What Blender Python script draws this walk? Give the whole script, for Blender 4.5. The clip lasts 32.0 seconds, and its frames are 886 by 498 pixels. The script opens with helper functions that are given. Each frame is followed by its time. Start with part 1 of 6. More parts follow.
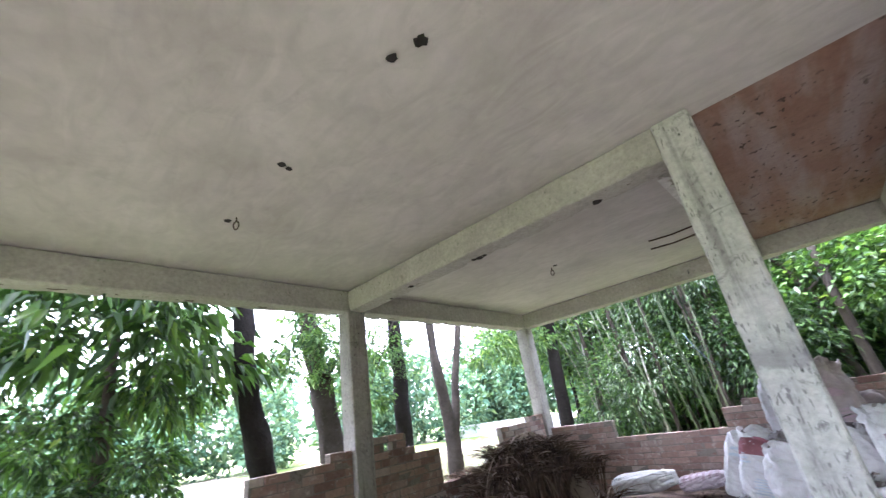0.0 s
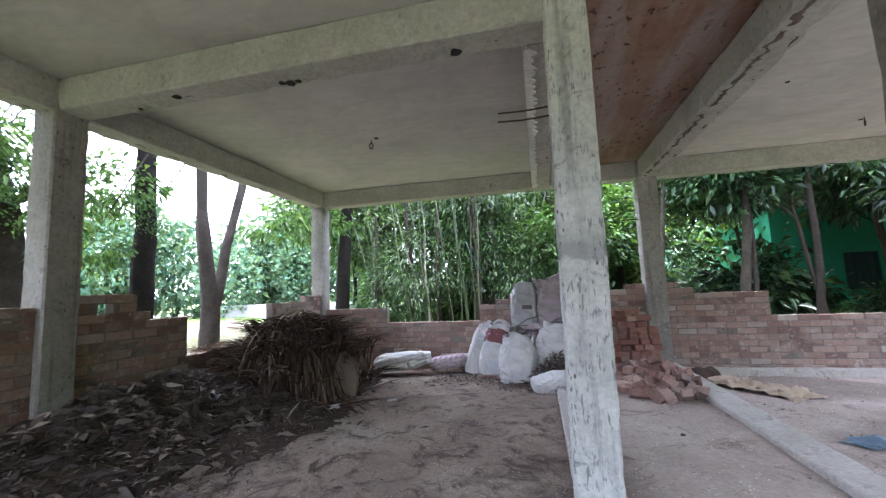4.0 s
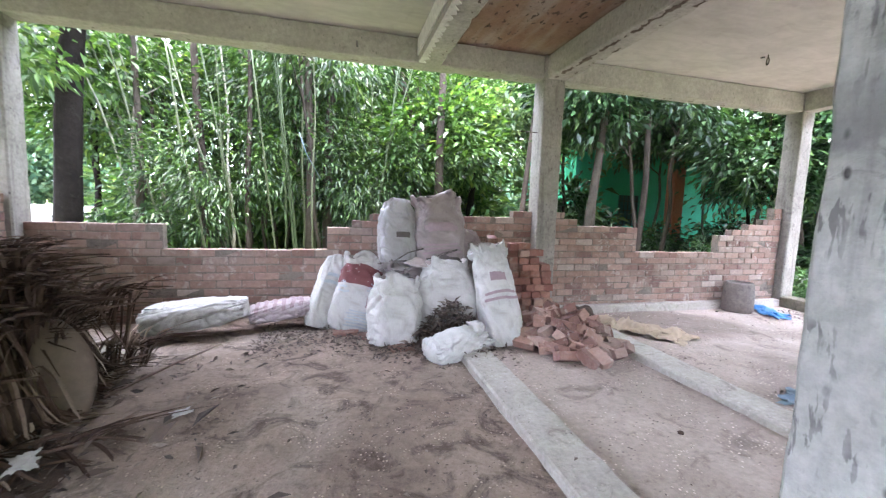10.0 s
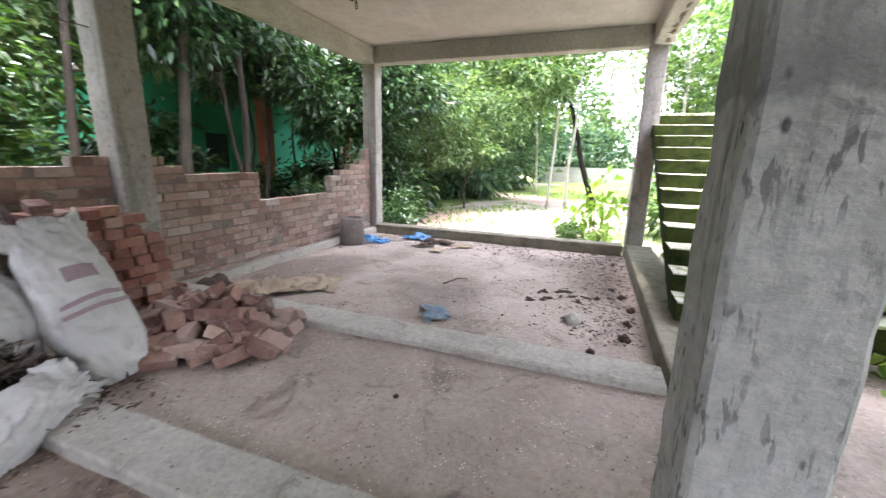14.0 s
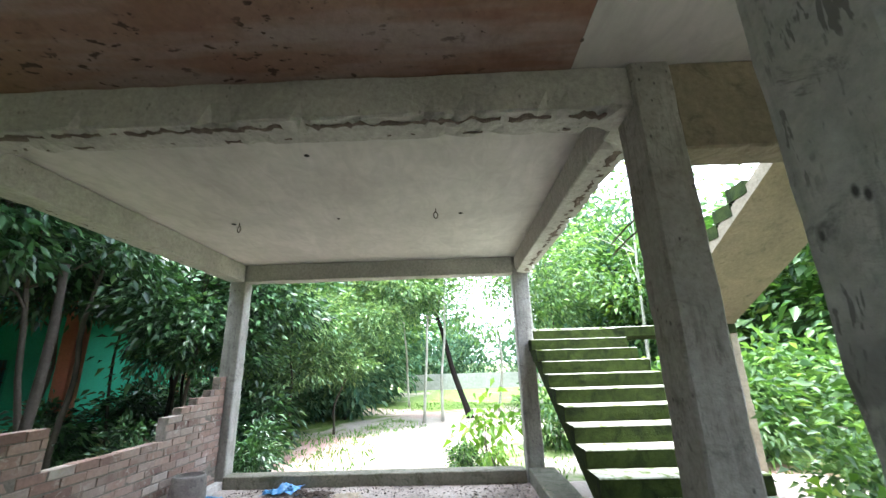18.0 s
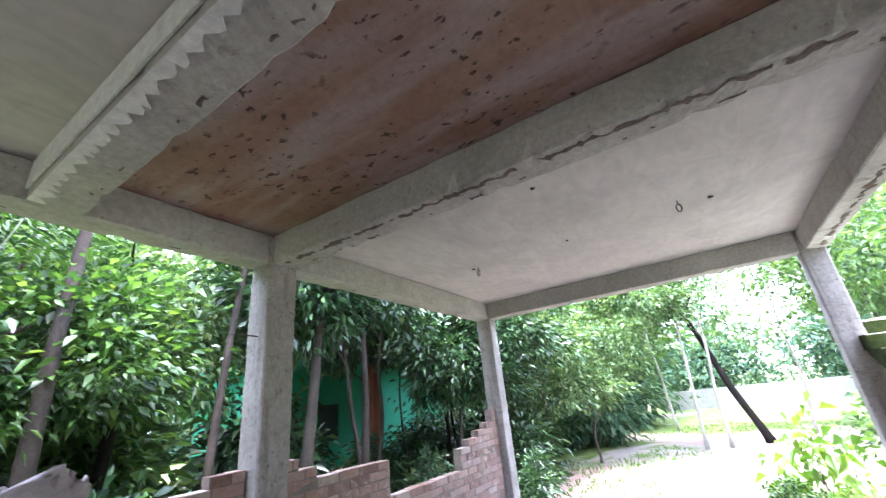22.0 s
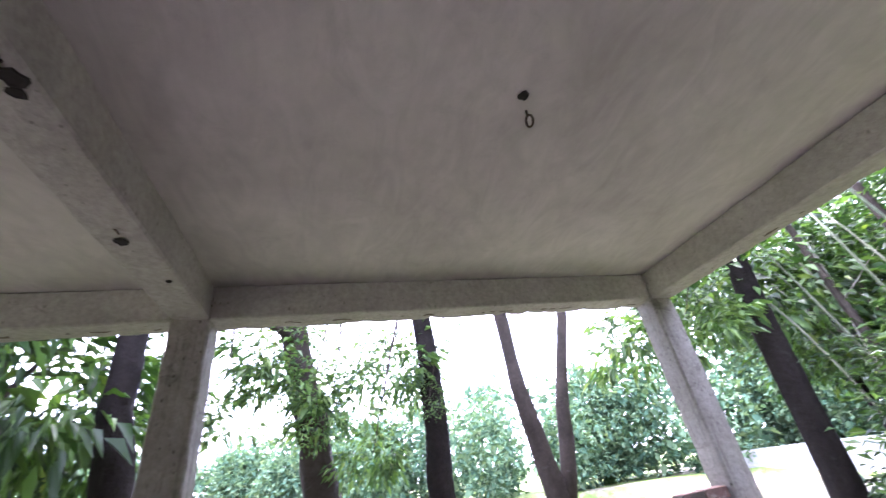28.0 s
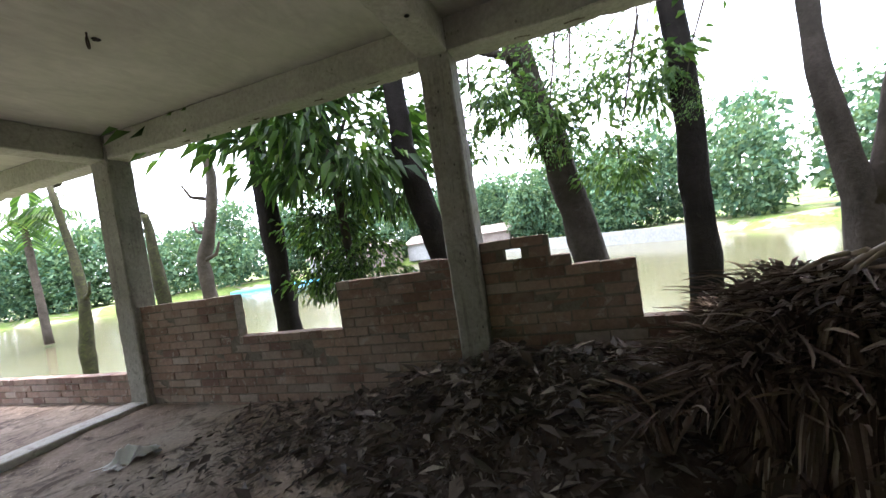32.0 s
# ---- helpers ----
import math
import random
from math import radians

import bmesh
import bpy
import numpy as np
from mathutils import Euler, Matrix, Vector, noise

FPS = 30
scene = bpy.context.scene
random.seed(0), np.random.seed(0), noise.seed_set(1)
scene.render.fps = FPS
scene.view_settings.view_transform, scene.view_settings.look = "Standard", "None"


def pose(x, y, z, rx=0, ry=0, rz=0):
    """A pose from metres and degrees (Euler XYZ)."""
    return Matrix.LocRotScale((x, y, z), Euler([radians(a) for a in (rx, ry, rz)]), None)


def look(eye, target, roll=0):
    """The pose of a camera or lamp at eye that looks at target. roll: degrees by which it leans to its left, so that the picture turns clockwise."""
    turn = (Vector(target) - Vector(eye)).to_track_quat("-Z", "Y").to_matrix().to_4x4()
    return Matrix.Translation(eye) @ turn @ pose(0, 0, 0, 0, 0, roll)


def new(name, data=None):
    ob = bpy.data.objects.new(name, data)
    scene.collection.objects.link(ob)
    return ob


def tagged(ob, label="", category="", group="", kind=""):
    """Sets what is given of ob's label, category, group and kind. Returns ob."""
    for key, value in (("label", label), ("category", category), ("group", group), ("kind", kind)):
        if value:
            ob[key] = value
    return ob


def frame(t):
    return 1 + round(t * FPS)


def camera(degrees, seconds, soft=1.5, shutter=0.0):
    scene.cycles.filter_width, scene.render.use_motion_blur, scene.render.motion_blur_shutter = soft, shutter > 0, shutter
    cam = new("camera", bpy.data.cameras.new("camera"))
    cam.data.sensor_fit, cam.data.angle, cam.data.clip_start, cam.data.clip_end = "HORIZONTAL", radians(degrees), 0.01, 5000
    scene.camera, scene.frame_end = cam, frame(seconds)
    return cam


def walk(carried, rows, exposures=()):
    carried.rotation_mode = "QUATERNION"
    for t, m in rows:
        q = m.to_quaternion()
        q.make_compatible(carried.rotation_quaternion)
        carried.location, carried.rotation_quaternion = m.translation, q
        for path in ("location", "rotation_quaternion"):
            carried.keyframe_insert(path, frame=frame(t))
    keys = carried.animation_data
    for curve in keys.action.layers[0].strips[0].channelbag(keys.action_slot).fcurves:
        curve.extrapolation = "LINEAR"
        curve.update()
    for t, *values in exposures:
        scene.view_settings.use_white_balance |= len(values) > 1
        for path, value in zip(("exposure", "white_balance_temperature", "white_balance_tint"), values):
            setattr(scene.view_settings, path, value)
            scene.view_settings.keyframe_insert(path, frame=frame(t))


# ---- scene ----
cam = camera(96.2, 32.0, soft=1.3, shutter=0.35)
PATH = [
    (0, (0.360, 0.300, 1.346), (-0.839, 1.697, 2.128), -9.0),
    (0.5, (0.372, 0.309, 1.344), (-0.679, 1.845, 2.077), -7.4),
    (1, (0.378, 0.307, 1.342), (-0.495, 1.987, 1.985), -5.8),
    (1.5, (0.388, 0.328, 1.314), (-0.337, 2.108, 1.865), -4.4),
    (2, (0.353, 0.424, 1.276), (-0.319, 2.245, 1.758), -4.0),
    (2.5, (0.296, 0.571, 1.247), (-0.359, 2.399, 1.724), -3.5),
    (3, (0.200, 0.667, 1.218), (-0.483, 2.513, 1.573), -3.4),
    (3.5, (0.023, 0.761, 1.170), (-0.539, 2.661, 1.443), -2.5),
    (5.5, (-0.391, 1.326, 1.312), (-0.736, 3.296, 1.316), -1.8),
    (6, (-0.532, 1.450, 1.293), (-0.747, 3.438, 1.263), 0.0),
    (6.5, (-0.698, 1.570, 1.296), (-0.709, 3.568, 1.218), -2.3),
    (7, (-0.797, 1.700, 1.281), (-0.782, 3.697, 1.172), -1.7),
    (7.5, (-0.886, 1.891, 1.270), (-0.921, 3.890, 1.214), -2.8),
    (8, (-0.929, 2.049, 1.252), (-0.939, 4.043, 1.103), -0.2),
    (8.5, (-1.001, 2.232, 1.228), (-0.878, 4.224, 1.094), 0.5),
    (9, (-1.060, 2.432, 1.203), (-0.797, 4.408, 1.041), -0.0),
    (9.5, (-1.049, 2.635, 1.183), (-0.676, 4.591, 0.996), -0.1),
    (10, (-0.959, 2.850, 1.196), (-0.459, 4.775, 0.987), 2.0),
    (10.5, (-0.949, 3.007, 1.207), (-0.351, 4.890, 0.900), 1.5),
    (11, (-0.956, 3.191, 1.201), (-0.058, 4.950, 0.886), 3.6),
    (11.5, (-0.954, 3.351, 1.242), (0.271, 4.891, 0.884), 2.8),
    (12, (-0.953, 3.445, 1.272), (0.400, 4.885, 0.965), 2.9),
    (12.5, (-0.919, 3.508, 1.257), (0.590, 4.765, 0.879), 2.9),
    (13, (-0.875, 3.587, 1.229), (0.806, 4.607, 0.863), 0.2),
    (13.5, (-0.832, 3.642, 1.226), (0.911, 4.532, 0.814), 1.7),
    (14, (-0.794, 3.702, 1.226), (1.035, 4.378, 0.783), 1.4),
    (14.5, (-0.673, 3.753, 1.249), (1.275, 4.056, 0.913), 4.0),
    (16.5, (-0.645, 4.083, 1.312), (1.348, 3.915, 1.348), 2.4),
    (17, (-0.523, 4.091, 1.326), (1.456, 3.966, 1.586), -0.1),
    (17.5, (-0.487, 4.128, 1.372), (1.459, 4.041, 1.825), -1.5),
    (18, (-0.492, 4.157, 1.416), (1.427, 4.191, 1.980), -1.7),
    (18.5, (-0.484, 4.198, 1.452), (1.404, 4.342, 2.096), -1.9),
    (19, (-0.474, 4.229, 1.469), (1.405, 4.512, 2.092), -1.7),
    (19.5, (-0.492, 4.245, 1.471), (1.366, 4.654, 2.086), -2.0),
    (20, (-0.495, 4.288, 1.467), (1.337, 4.770, 2.108), -2.4),
    (20.5, (-0.510, 4.317, 1.464), (1.303, 4.868, 2.102), -3.0),
    (21, (-0.531, 4.338, 1.470), (1.231, 5.011, 2.134), -4.3),
    (21.5, (-0.548, 4.373, 1.474), (1.138, 5.197, 2.165), -5.2),
    (22, (-0.553, 4.457, 1.485), (1.041, 5.420, 2.214), -6.0),
    (22.5, (-0.564, 4.557, 1.500), (0.907, 5.650, 2.300), -6.3),
    (23, (-0.562, 4.651, 1.520), (0.754, 5.852, 2.430), -6.5),
    (23.5, (-0.606, 4.722, 1.516), (0.510, 6.073, 2.480), -7.6),
    (24, (-0.666, 4.761, 1.505), (0.114, 6.292, 2.529), -8.7),
    (24.5, (-0.737, 4.807, 1.517), (-0.206, 6.446, 2.534), -8.7),
    (25, (-0.730, 4.832, 1.533), (-0.579, 6.536, 2.569), -10.5),
    (25.5, (-0.764, 4.824, 1.536), (-1.115, 6.478, 2.604), -10.2),
    (26, (-0.809, 4.808, 1.559), (-1.534, 6.367, 2.580), -10.2),
    (26.5, (-0.848, 4.771, 1.538), (-1.915, 6.132, 2.542), -11.1),
    (28.5, (-0.796, 4.364, 1.526), (-2.515, 4.639, 2.510), -7.6),
    (29, (-0.770, 4.323, 1.525), (-2.533, 4.436, 2.463), -6.2),
    (29.5, (-0.760, 4.291, 1.506), (-2.577, 4.283, 2.341), -6.0),
    (30, (-0.774, 4.285, 1.468), (-2.628, 4.121, 2.199), -5.9),
    (30.5, (-0.801, 4.282, 1.450), (-2.685, 3.989, 2.055), -6.9),
    (31, (-0.831, 4.291, 1.422), (-2.744, 3.891, 1.845), -7.5),
    (31.5, (-0.822, 4.293, 1.377), (-2.741, 3.746, 1.515), -7.3),
    (32, (-0.831, 4.310, 1.352), (-2.718, 3.650, 1.300), -8.7),
]
# time, exposure in stops, white balance and tint
EXPOSURES = [(0.0, 4.0, 5700, 22), (1.0, 3.72, 5700, 18), (2.0, 3.5, 5600, 20), (3.0, 3.5, 5600, 19), (6.0, 3.72, 5900, 20), (7.0, 3.8, 5900, 21), (8.0, 3.6, 5900, 23), (9.0, 4.18, 5900, 21), (10.5, 4.24, 6000, 20), (12.0, 3.7, 6000, 23), (13.0, 3.45, 6400, 24), (14.0, 3.5, 6350, 18),
             (16.5, 3.15, 6200, 8), (18.0, 3.35, 5800, 5), (19.0, 3.25, 5500, 14), (21.0, 3.2, 5300, 20), (22.0, 3.9, 5500, 23), (23.0, 4.28, 5450, 16), (24.0, 4.9, 5300, 36), (25.0, 4.95, 5350, 34), (26.0, 3.5, 5600, 56), (29.0, 3.72, 5600, 24), (30.0, 3.6, 5600, 18), (31.0, 2.85, 5700, 12), (32.0, 2.82, 6150, 15)]
SKY, SUN = 0.15, 2.0
walk(cam, [(t, look(e, g, r)) for t, e, g, r in PATH], EXPOSURES)

# ---- world, sun ----
world = bpy.data.worlds.new("overcast_sky")
scene.world = world
world.use_nodes = True
wn = world.node_tree
wn.nodes.clear()
sky = wn.nodes.new("ShaderNodeTexSky")
sky.sky_type = "NISHITA"
sky.sun_disc = False
sky.sun_elevation = radians(82)
sky.sun_rotation = radians(248)
sky.dust_density = 3.0
haze = wn.nodes.new("ShaderNodeMix")
haze.data_type = "RGBA"
haze.inputs[0].default_value = 0.62
haze.inputs[7].default_value = (8.5, 8.9, 9.5, 1)
wbg = wn.nodes.new("ShaderNodeBackground")
wbg.inputs[1].default_value = SKY
wout = wn.nodes.new("ShaderNodeOutputWorld")
wn.links.new(sky.outputs[0], haze.inputs[6])
wn.links.new(haze.outputs[2], wbg.inputs[0])
wn.links.new(wbg.outputs[0], wout.inputs[0])

sun_data = bpy.data.lights.new("sun", "SUN")
sun_data.energy, sun_data.angle, sun_data.color = SUN, radians(14), (1.0, 0.96, 0.9)
sun = new("sun", sun_data)
sun.matrix_world = look((-5, 1.0, 40), (0, 3, 0))


# ---- material helpers ----
def shader(name, rough=0.85):
    m = bpy.data.materials.new(name)
    m.use_nodes = True
    nt = m.node_tree
    nt.nodes.clear()
    out = nt.nodes.new("ShaderNodeOutputMaterial")
    b = nt.nodes.new("ShaderNodeBsdfPrincipled")
    b.inputs["Roughness"].default_value = rough
    if rough >= 0.95:
        b.inputs["Specular IOR Level"].default_value = 0.1
    nt.links.new(b.outputs[0], out.inputs[0])
    return m, nt, b, out


def place(nt, local=False):
    if local:
        return nt.nodes.new("ShaderNodeTexCoord").outputs["Object"]
    return nt.nodes.new("ShaderNodeNewGeometry").outputs["Position"]


def stretch(nt, co, sx, sy, sz):
    n = nt.nodes.new("ShaderNodeMapping")
    n.inputs["Scale"].default_value = (sx, sy, sz)
    nt.links.new(co, n.inputs[0])
    return n.outputs[0]


def grain(nt, co, scale, detail=5.0, rough=0.6, twist=0.0):
    n = nt.nodes.new("ShaderNodeTexNoise")
    n.inputs["Scale"].default_value = scale
    n.inputs["Detail"].default_value = detail
    n.inputs["Roughness"].default_value = rough
    n.inputs["Distortion"].default_value = twist
    nt.links.new(co, n.inputs["Vector"])
    return n.outputs[0]


def cells(nt, co, scale, feature="F1"):
    n = nt.nodes.new("ShaderNodeTexVoronoi")
    n.feature = feature
    n.inputs["Scale"].default_value = scale
    nt.links.new(co, n.inputs["Vector"])
    return n.outputs[0]


def ramp(nt, fac, stops):
    n = nt.nodes.new("ShaderNodeValToRGB")
    el = n.color_ramp.elements
    while len(el) < len(stops):
        el.new(0.5)
    for e, (p, c) in zip(el, stops):
        e.position = p
        e.color = (*c, 1) if len(c) == 3 else c
    nt.links.new(fac, n.inputs[0])
    return n.outputs[0]


def step(nt, fac, lo, hi):
    n = nt.nodes.new("ShaderNodeMapRange")
    n.inputs[1].default_value, n.inputs[2].default_value = lo, hi
    nt.links.new(fac, n.inputs[0])
    return n.outputs[0]


def blend(nt, fac, a, b, how="MIX"):
    n = nt.nodes.new("ShaderNodeMix")
    n.data_type, n.blend_type = "RGBA", how
    for socket, v in ((n.inputs[0], fac), (n.inputs[6], a), (n.inputs[7], b)):
        if isinstance(v, (int, float)):
            socket.default_value = v
        elif isinstance(v, tuple):
            socket.default_value = (*v, 1)
        else:
            nt.links.new(v, socket)
    return n.outputs[2]


def times(nt, a, b, op="MULTIPLY"):
    n = nt.nodes.new("ShaderNodeMath")
    n.operation = op
    for socket, v in ((n.inputs[0], a), (n.inputs[1], b)):
        if isinstance(v, (int, float)):
            socket.default_value = v
        else:
            nt.links.new(v, socket)
    return n.outputs[0]


def relief(nt, b, height, strength, distance=0.01):
    n = nt.nodes.new("ShaderNodeBump")
    n.inputs["Strength"].default_value = strength
    n.inputs["Distance"].default_value = distance
    nt.links.new(height, n.inputs["Height"])
    nt.links.new(n.outputs[0], b.inputs["Normal"])


def weathered(name, light, dark, stain, coarse=1.6, fine=30.0, rough=0.9, bump=0.5, stains=(0.55, 0.7), pits=0.0, streak=0.0, local=False, patch=None, crumbs=0.0, swirl=0, band=None, dash=0.0):
    """Plaster, concrete, earth: two tones, stains of their own shape, fine grain, optional pits and runs."""
    m, nt, b, _ = shader(name, rough)
    co = place(nt, local)
    c = blend(nt, step(nt, grain(nt, co, coarse, 6, 0.62, 0.4), 0.3, 0.7), dark, light)
    if swirl:
        s = grain(nt, stretch(nt, co, 1.0, 2.4, 1.0), 2.1, 3, 0.5, 2.2)
        c = blend(nt, 0.26, c, ramp(nt, s, [(0.34, (0.64, 0.625, 0.61)), (0.64, (1.06, 1.06, 1.06))]), "MULTIPLY")
    if patch:
        c = blend(nt, step(nt, grain(nt, co, coarse * 0.37, 3, 0.5, 0.3), 0.52, 0.62), c, patch)
    c = blend(nt, times(nt, step(nt, grain(nt, co, coarse * 2.3, 8, 0.7, 1.2), *stains), 0.75), c, stain)
    if streak:
        runs = step(nt, grain(nt, stretch(nt, co, 1, 1, 0.06), 14, 4, 0.6), 0.55, 0.72)
        c = blend(nt, times(nt, runs, streak), c, stain)
    g = grain(nt, co, fine, 6, 0.7)
    c = blend(nt, 0.12 if swirl else 0.6, c, ramp(nt, g, [(0.3, (0.45, 0.45, 0.45)), (0.7, (1, 1, 1))]), "MULTIPLY")
    h = g
    if pits:
        mask = times(nt, step(nt, grain(nt, co, 5, 3), 0.48, 0.58), step(nt, cells(nt, stretch(nt, co, 1, 1, 0.55), 22), 0.2, 0.1))
        c = blend(nt, times(nt, mask, pits), c, tuple(v * 0.35 for v in stain))
    if dash:
        mask = times(nt, step(nt, grain(nt, co, 3.5, 4, 0.6), 0.43, 0.53), step(nt, grain(nt, stretch(nt, co, 1, 1, 0.24), 58, 3, 0.5, 0.4), 0.57, 0.62))
        c = blend(nt, times(nt, mask, dash), c, stain)
    if band:
        split = nt.nodes.new("ShaderNodeSeparateXYZ")
        nt.links.new(co, split.inputs[0])
        zz = times(nt, split.outputs[2], times(nt, grain(nt, co, 7, 4, 0.6), 0.16), "ADD")
        wet = times(nt, step(nt, zz, band[0] + 0.08, band[0] + 0.10), step(nt, zz, band[1] + 0.16, band[1] + 0.06))
        c = blend(nt, times(nt, wet, 0.6), c, (0.17, 0.165, 0.165))
    if crumbs:
        speck = times(nt, step(nt, cells(nt, co, 38), 0.26, 0.16), step(nt, grain(nt, co, 6, 4, 0.6), 0.5, 0.6))
        c = blend(nt, times(nt, speck, crumbs), c, tuple(v * 1.5 for v in light))
        dark_speck = times(nt, step(nt, cells(nt, stretch(nt, co, 1.0, 1.6, 1.0), 23), 0.24, 0.14), step(nt, grain(nt, co, 4.3, 4, 0.6), 0.5, 0.6))
        c = blend(nt, times(nt, dark_speck, crumbs), c, stain)
        h = times(nt, h, speck, "ADD")
    nt.links.new(c, b.inputs["Base Color"])
    relief(nt, b, times(nt, h, grain(nt, co, fine * 0.25, 4), "ADD"), bump, 0.012)
    return m


def woven(name, light, dark, stain, dirt=(0.5, 0.68)):
    """Woven plastic sacking: smooth and a little shiny, with a fine weave and soft dirt stains."""
    m, nt, b, _ = shader(name, 0.5)
    co = place(nt, True)
    c = blend(nt, step(nt, grain(nt, co, 3.2, 3, 0.5, 0.6), 0.3, 0.7), dark, light)
    c = blend(nt, times(nt, step(nt, grain(nt, co, 4.5, 5, 0.6, 1.0), *dirt), 0.5), c, stain)
    c = blend(nt, times(nt, step(nt, grain(nt, stretch(nt, co, 1, 1, 0.35), 26, 4, 0.6, 0.5), 0.58, 0.7), 0.3), c, stain)
    weave = grain(nt, stretch(nt, co, 1, 1, 1.6), 160, 2, 0.5)
    c = blend(nt, 0.16, c, ramp(nt, weave, [(0.35, (0.6, 0.6, 0.6)), (0.65, (1, 1, 1))]), "MULTIPLY")
    nt.links.new(c, b.inputs["Base Color"])
    relief(nt, b, times(nt, times(nt, weave, 0.25), grain(nt, stretch(nt, co, 1, 1, 0.6), 13, 3, 0.55, 1.4), "ADD"), 0.5, 0.012)
    return m


def leafy(name, dark, light, warm, gloss=0.58, glow=0.35):
    """Leaf: varies from leaf to leaf, lets some light through."""
    m, nt, b, out = shader(name, gloss)
    geo = nt.nodes.new("ShaderNodeNewGeometry")
    c = ramp(nt, geo.outputs["Random Per Island"], [(0.0, dark), (0.35, dark), (0.7, light), (0.93, light), (1.0, warm)])
    c = blend(nt, 0.5, c, ramp(nt, grain(nt, geo.outputs["Position"], 0.9, 3), [(0.3, (0.5, 0.55, 0.5)), (0.7, (1, 1, 1))]), "MULTIPLY")
    nt.links.new(c, b.inputs["Base Color"])
    t = nt.nodes.new("ShaderNodeBsdfTranslucent")
    nt.links.new(blend(nt, 1.0, c, (1.0, 1.0, 0.45), "MULTIPLY"), t.inputs[0])
    s = nt.nodes.new("ShaderNodeMixShader")
    s.inputs[0].default_value = glow
    nt.links.new(b.outputs[0], s.inputs[1])
    nt.links.new(t.outputs[0], s.inputs[2])
    nt.links.new(s.outputs[0], out.inputs[0])
    return m


def varied(name, stops, rough=0.8, fine=35.0, bump=0.4, local=True, island=False, spots=0.0):
    """One tone per piece, by its own random number, with grain over it."""
    m, nt, b, _ = shader(name, rough)
    if island:
        r = nt.nodes.new("ShaderNodeNewGeometry").outputs["Random Per Island"]
    else:
        r = nt.nodes.new("ShaderNodeObjectInfo").outputs["Random"]
    c = ramp(nt, r, stops)
    co = place(nt, False)
    g = grain(nt, co, fine, 6, 0.7)
    c = blend(nt, 0.55, c, ramp(nt, g, [(0.3, (0.4, 0.4, 0.4)), (0.68, (1, 1, 1))]), "MULTIPLY")
    if spots:
        c = blend(nt, times(nt, step(nt, grain(nt, co, 9, 6, 0.7, 0.6), 0.56, 0.66), spots), c, (0.40, 0.35, 0.31))
        c = blend(nt, times(nt, step(nt, grain(nt, co, 2.2, 5, 0.65, 0.5), 0.5, 0.62), 0.45), c, (0.31, 0.25, 0.215))
    nt.links.new(c, b.inputs["Base Color"])
    relief(nt, b, g, bump, 0.008)
    return m


def plain(name, colour, rough=0.6, metal=0.0, fine=25.0, amount=0.35):
    m, nt, b, _ = shader(name, rough)
    g = grain(nt, place(nt, True), fine, 5, 0.65)
    nt.links.new(blend(nt, amount, colour, ramp(nt, g, [(0.3, (0.45, 0.45, 0.45)), (0.7, (1, 1, 1))]), "MULTIPLY"), b.inputs["Base Color"])
    b.inputs["Metallic"].default_value = metal
    relief(nt, b, g, 0.25, 0.006)
    return m


# ---- materials ----
M_PILLAR = weathered("pillar_concrete", (0.40, 0.37, 0.335), (0.26, 0.24, 0.215), (0.12, 0.105, 0.095), 2.2, 26, 0.9, 0.75, (0.56, 0.7), 0.85, 0.55, dash=0.35)
M_BANDED = weathered("banded_pillar_concrete", (0.60, 0.59, 0.56), (0.46, 0.45, 0.42), (0.16, 0.155, 0.15), 2.6, 26, 0.9, 0.8, (0.58, 0.68), 0.95, 0.55, dash=0.85, band=(1.33, 1.42))
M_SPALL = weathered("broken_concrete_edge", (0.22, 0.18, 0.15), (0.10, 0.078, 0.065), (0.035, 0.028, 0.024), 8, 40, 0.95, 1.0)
# Yellow light under the upper flight is mixed into this concrete's colour.
M_STAIRSIDE = weathered("yellow_lit_concrete", (0.29, 0.24, 0.165), (0.20, 0.165, 0.115), (0.09, 0.085, 0.05), 1.8, 24, 0.92, 0.5)
M_BEAM = weathered("beam_concrete", (0.47, 0.445, 0.40), (0.345, 0.325, 0.29), (0.17, 0.15, 0.125), 1.8, 24, 0.9, 0.6, (0.62, 0.74), 0.5)
M_PLASTER = weathered("ceiling_plaster", (0.51, 0.48, 0.45), (0.40, 0.372, 0.345), (0.29, 0.26, 0.24), 1.4, 9, 0.92, 0.16, (0.55, 0.95), swirl=1)
M_SKIM = weathered("skim_plaster", (0.74, 0.73, 0.70), (0.62, 0.61, 0.58), (0.45, 0.43, 0.40), 2.5, 18, 0.9, 0.25, (0.62, 0.85))
M_DIRT = weathered("packed_earth_floor", (0.37, 0.29, 0.236), (0.205, 0.152, 0.124), (0.06, 0.042, 0.035), 1.5, 26, 0.95, 1.0, (0.49, 0.63), patch=(0.36, 0.30, 0.255), crumbs=0.8)
M_CEMENT = weathered("cement_floor", (0.47, 0.385, 0.335), (0.315, 0.25, 0.213), (0.11, 0.08, 0.067), 1.2, 30, 0.92, 0.7, (0.54, 0.68), patch=(0.22, 0.172, 0.145), crumbs=0.9)
M_TIE = weathered("tie_beam_cement", (0.50, 0.46, 0.415), (0.385, 0.35, 0.31), (0.17, 0.135, 0.115), 2.6, 28, 0.92, 0.6, (0.55, 0.7), crumbs=0.3)
M_KERB = weathered("damp_kerb_cement", (0.24, 0.215, 0.165), (0.14, 0.125, 0.09), (0.07, 0.075, 0.035), 2.6, 28, 0.92, 0.7, (0.5, 0.64))
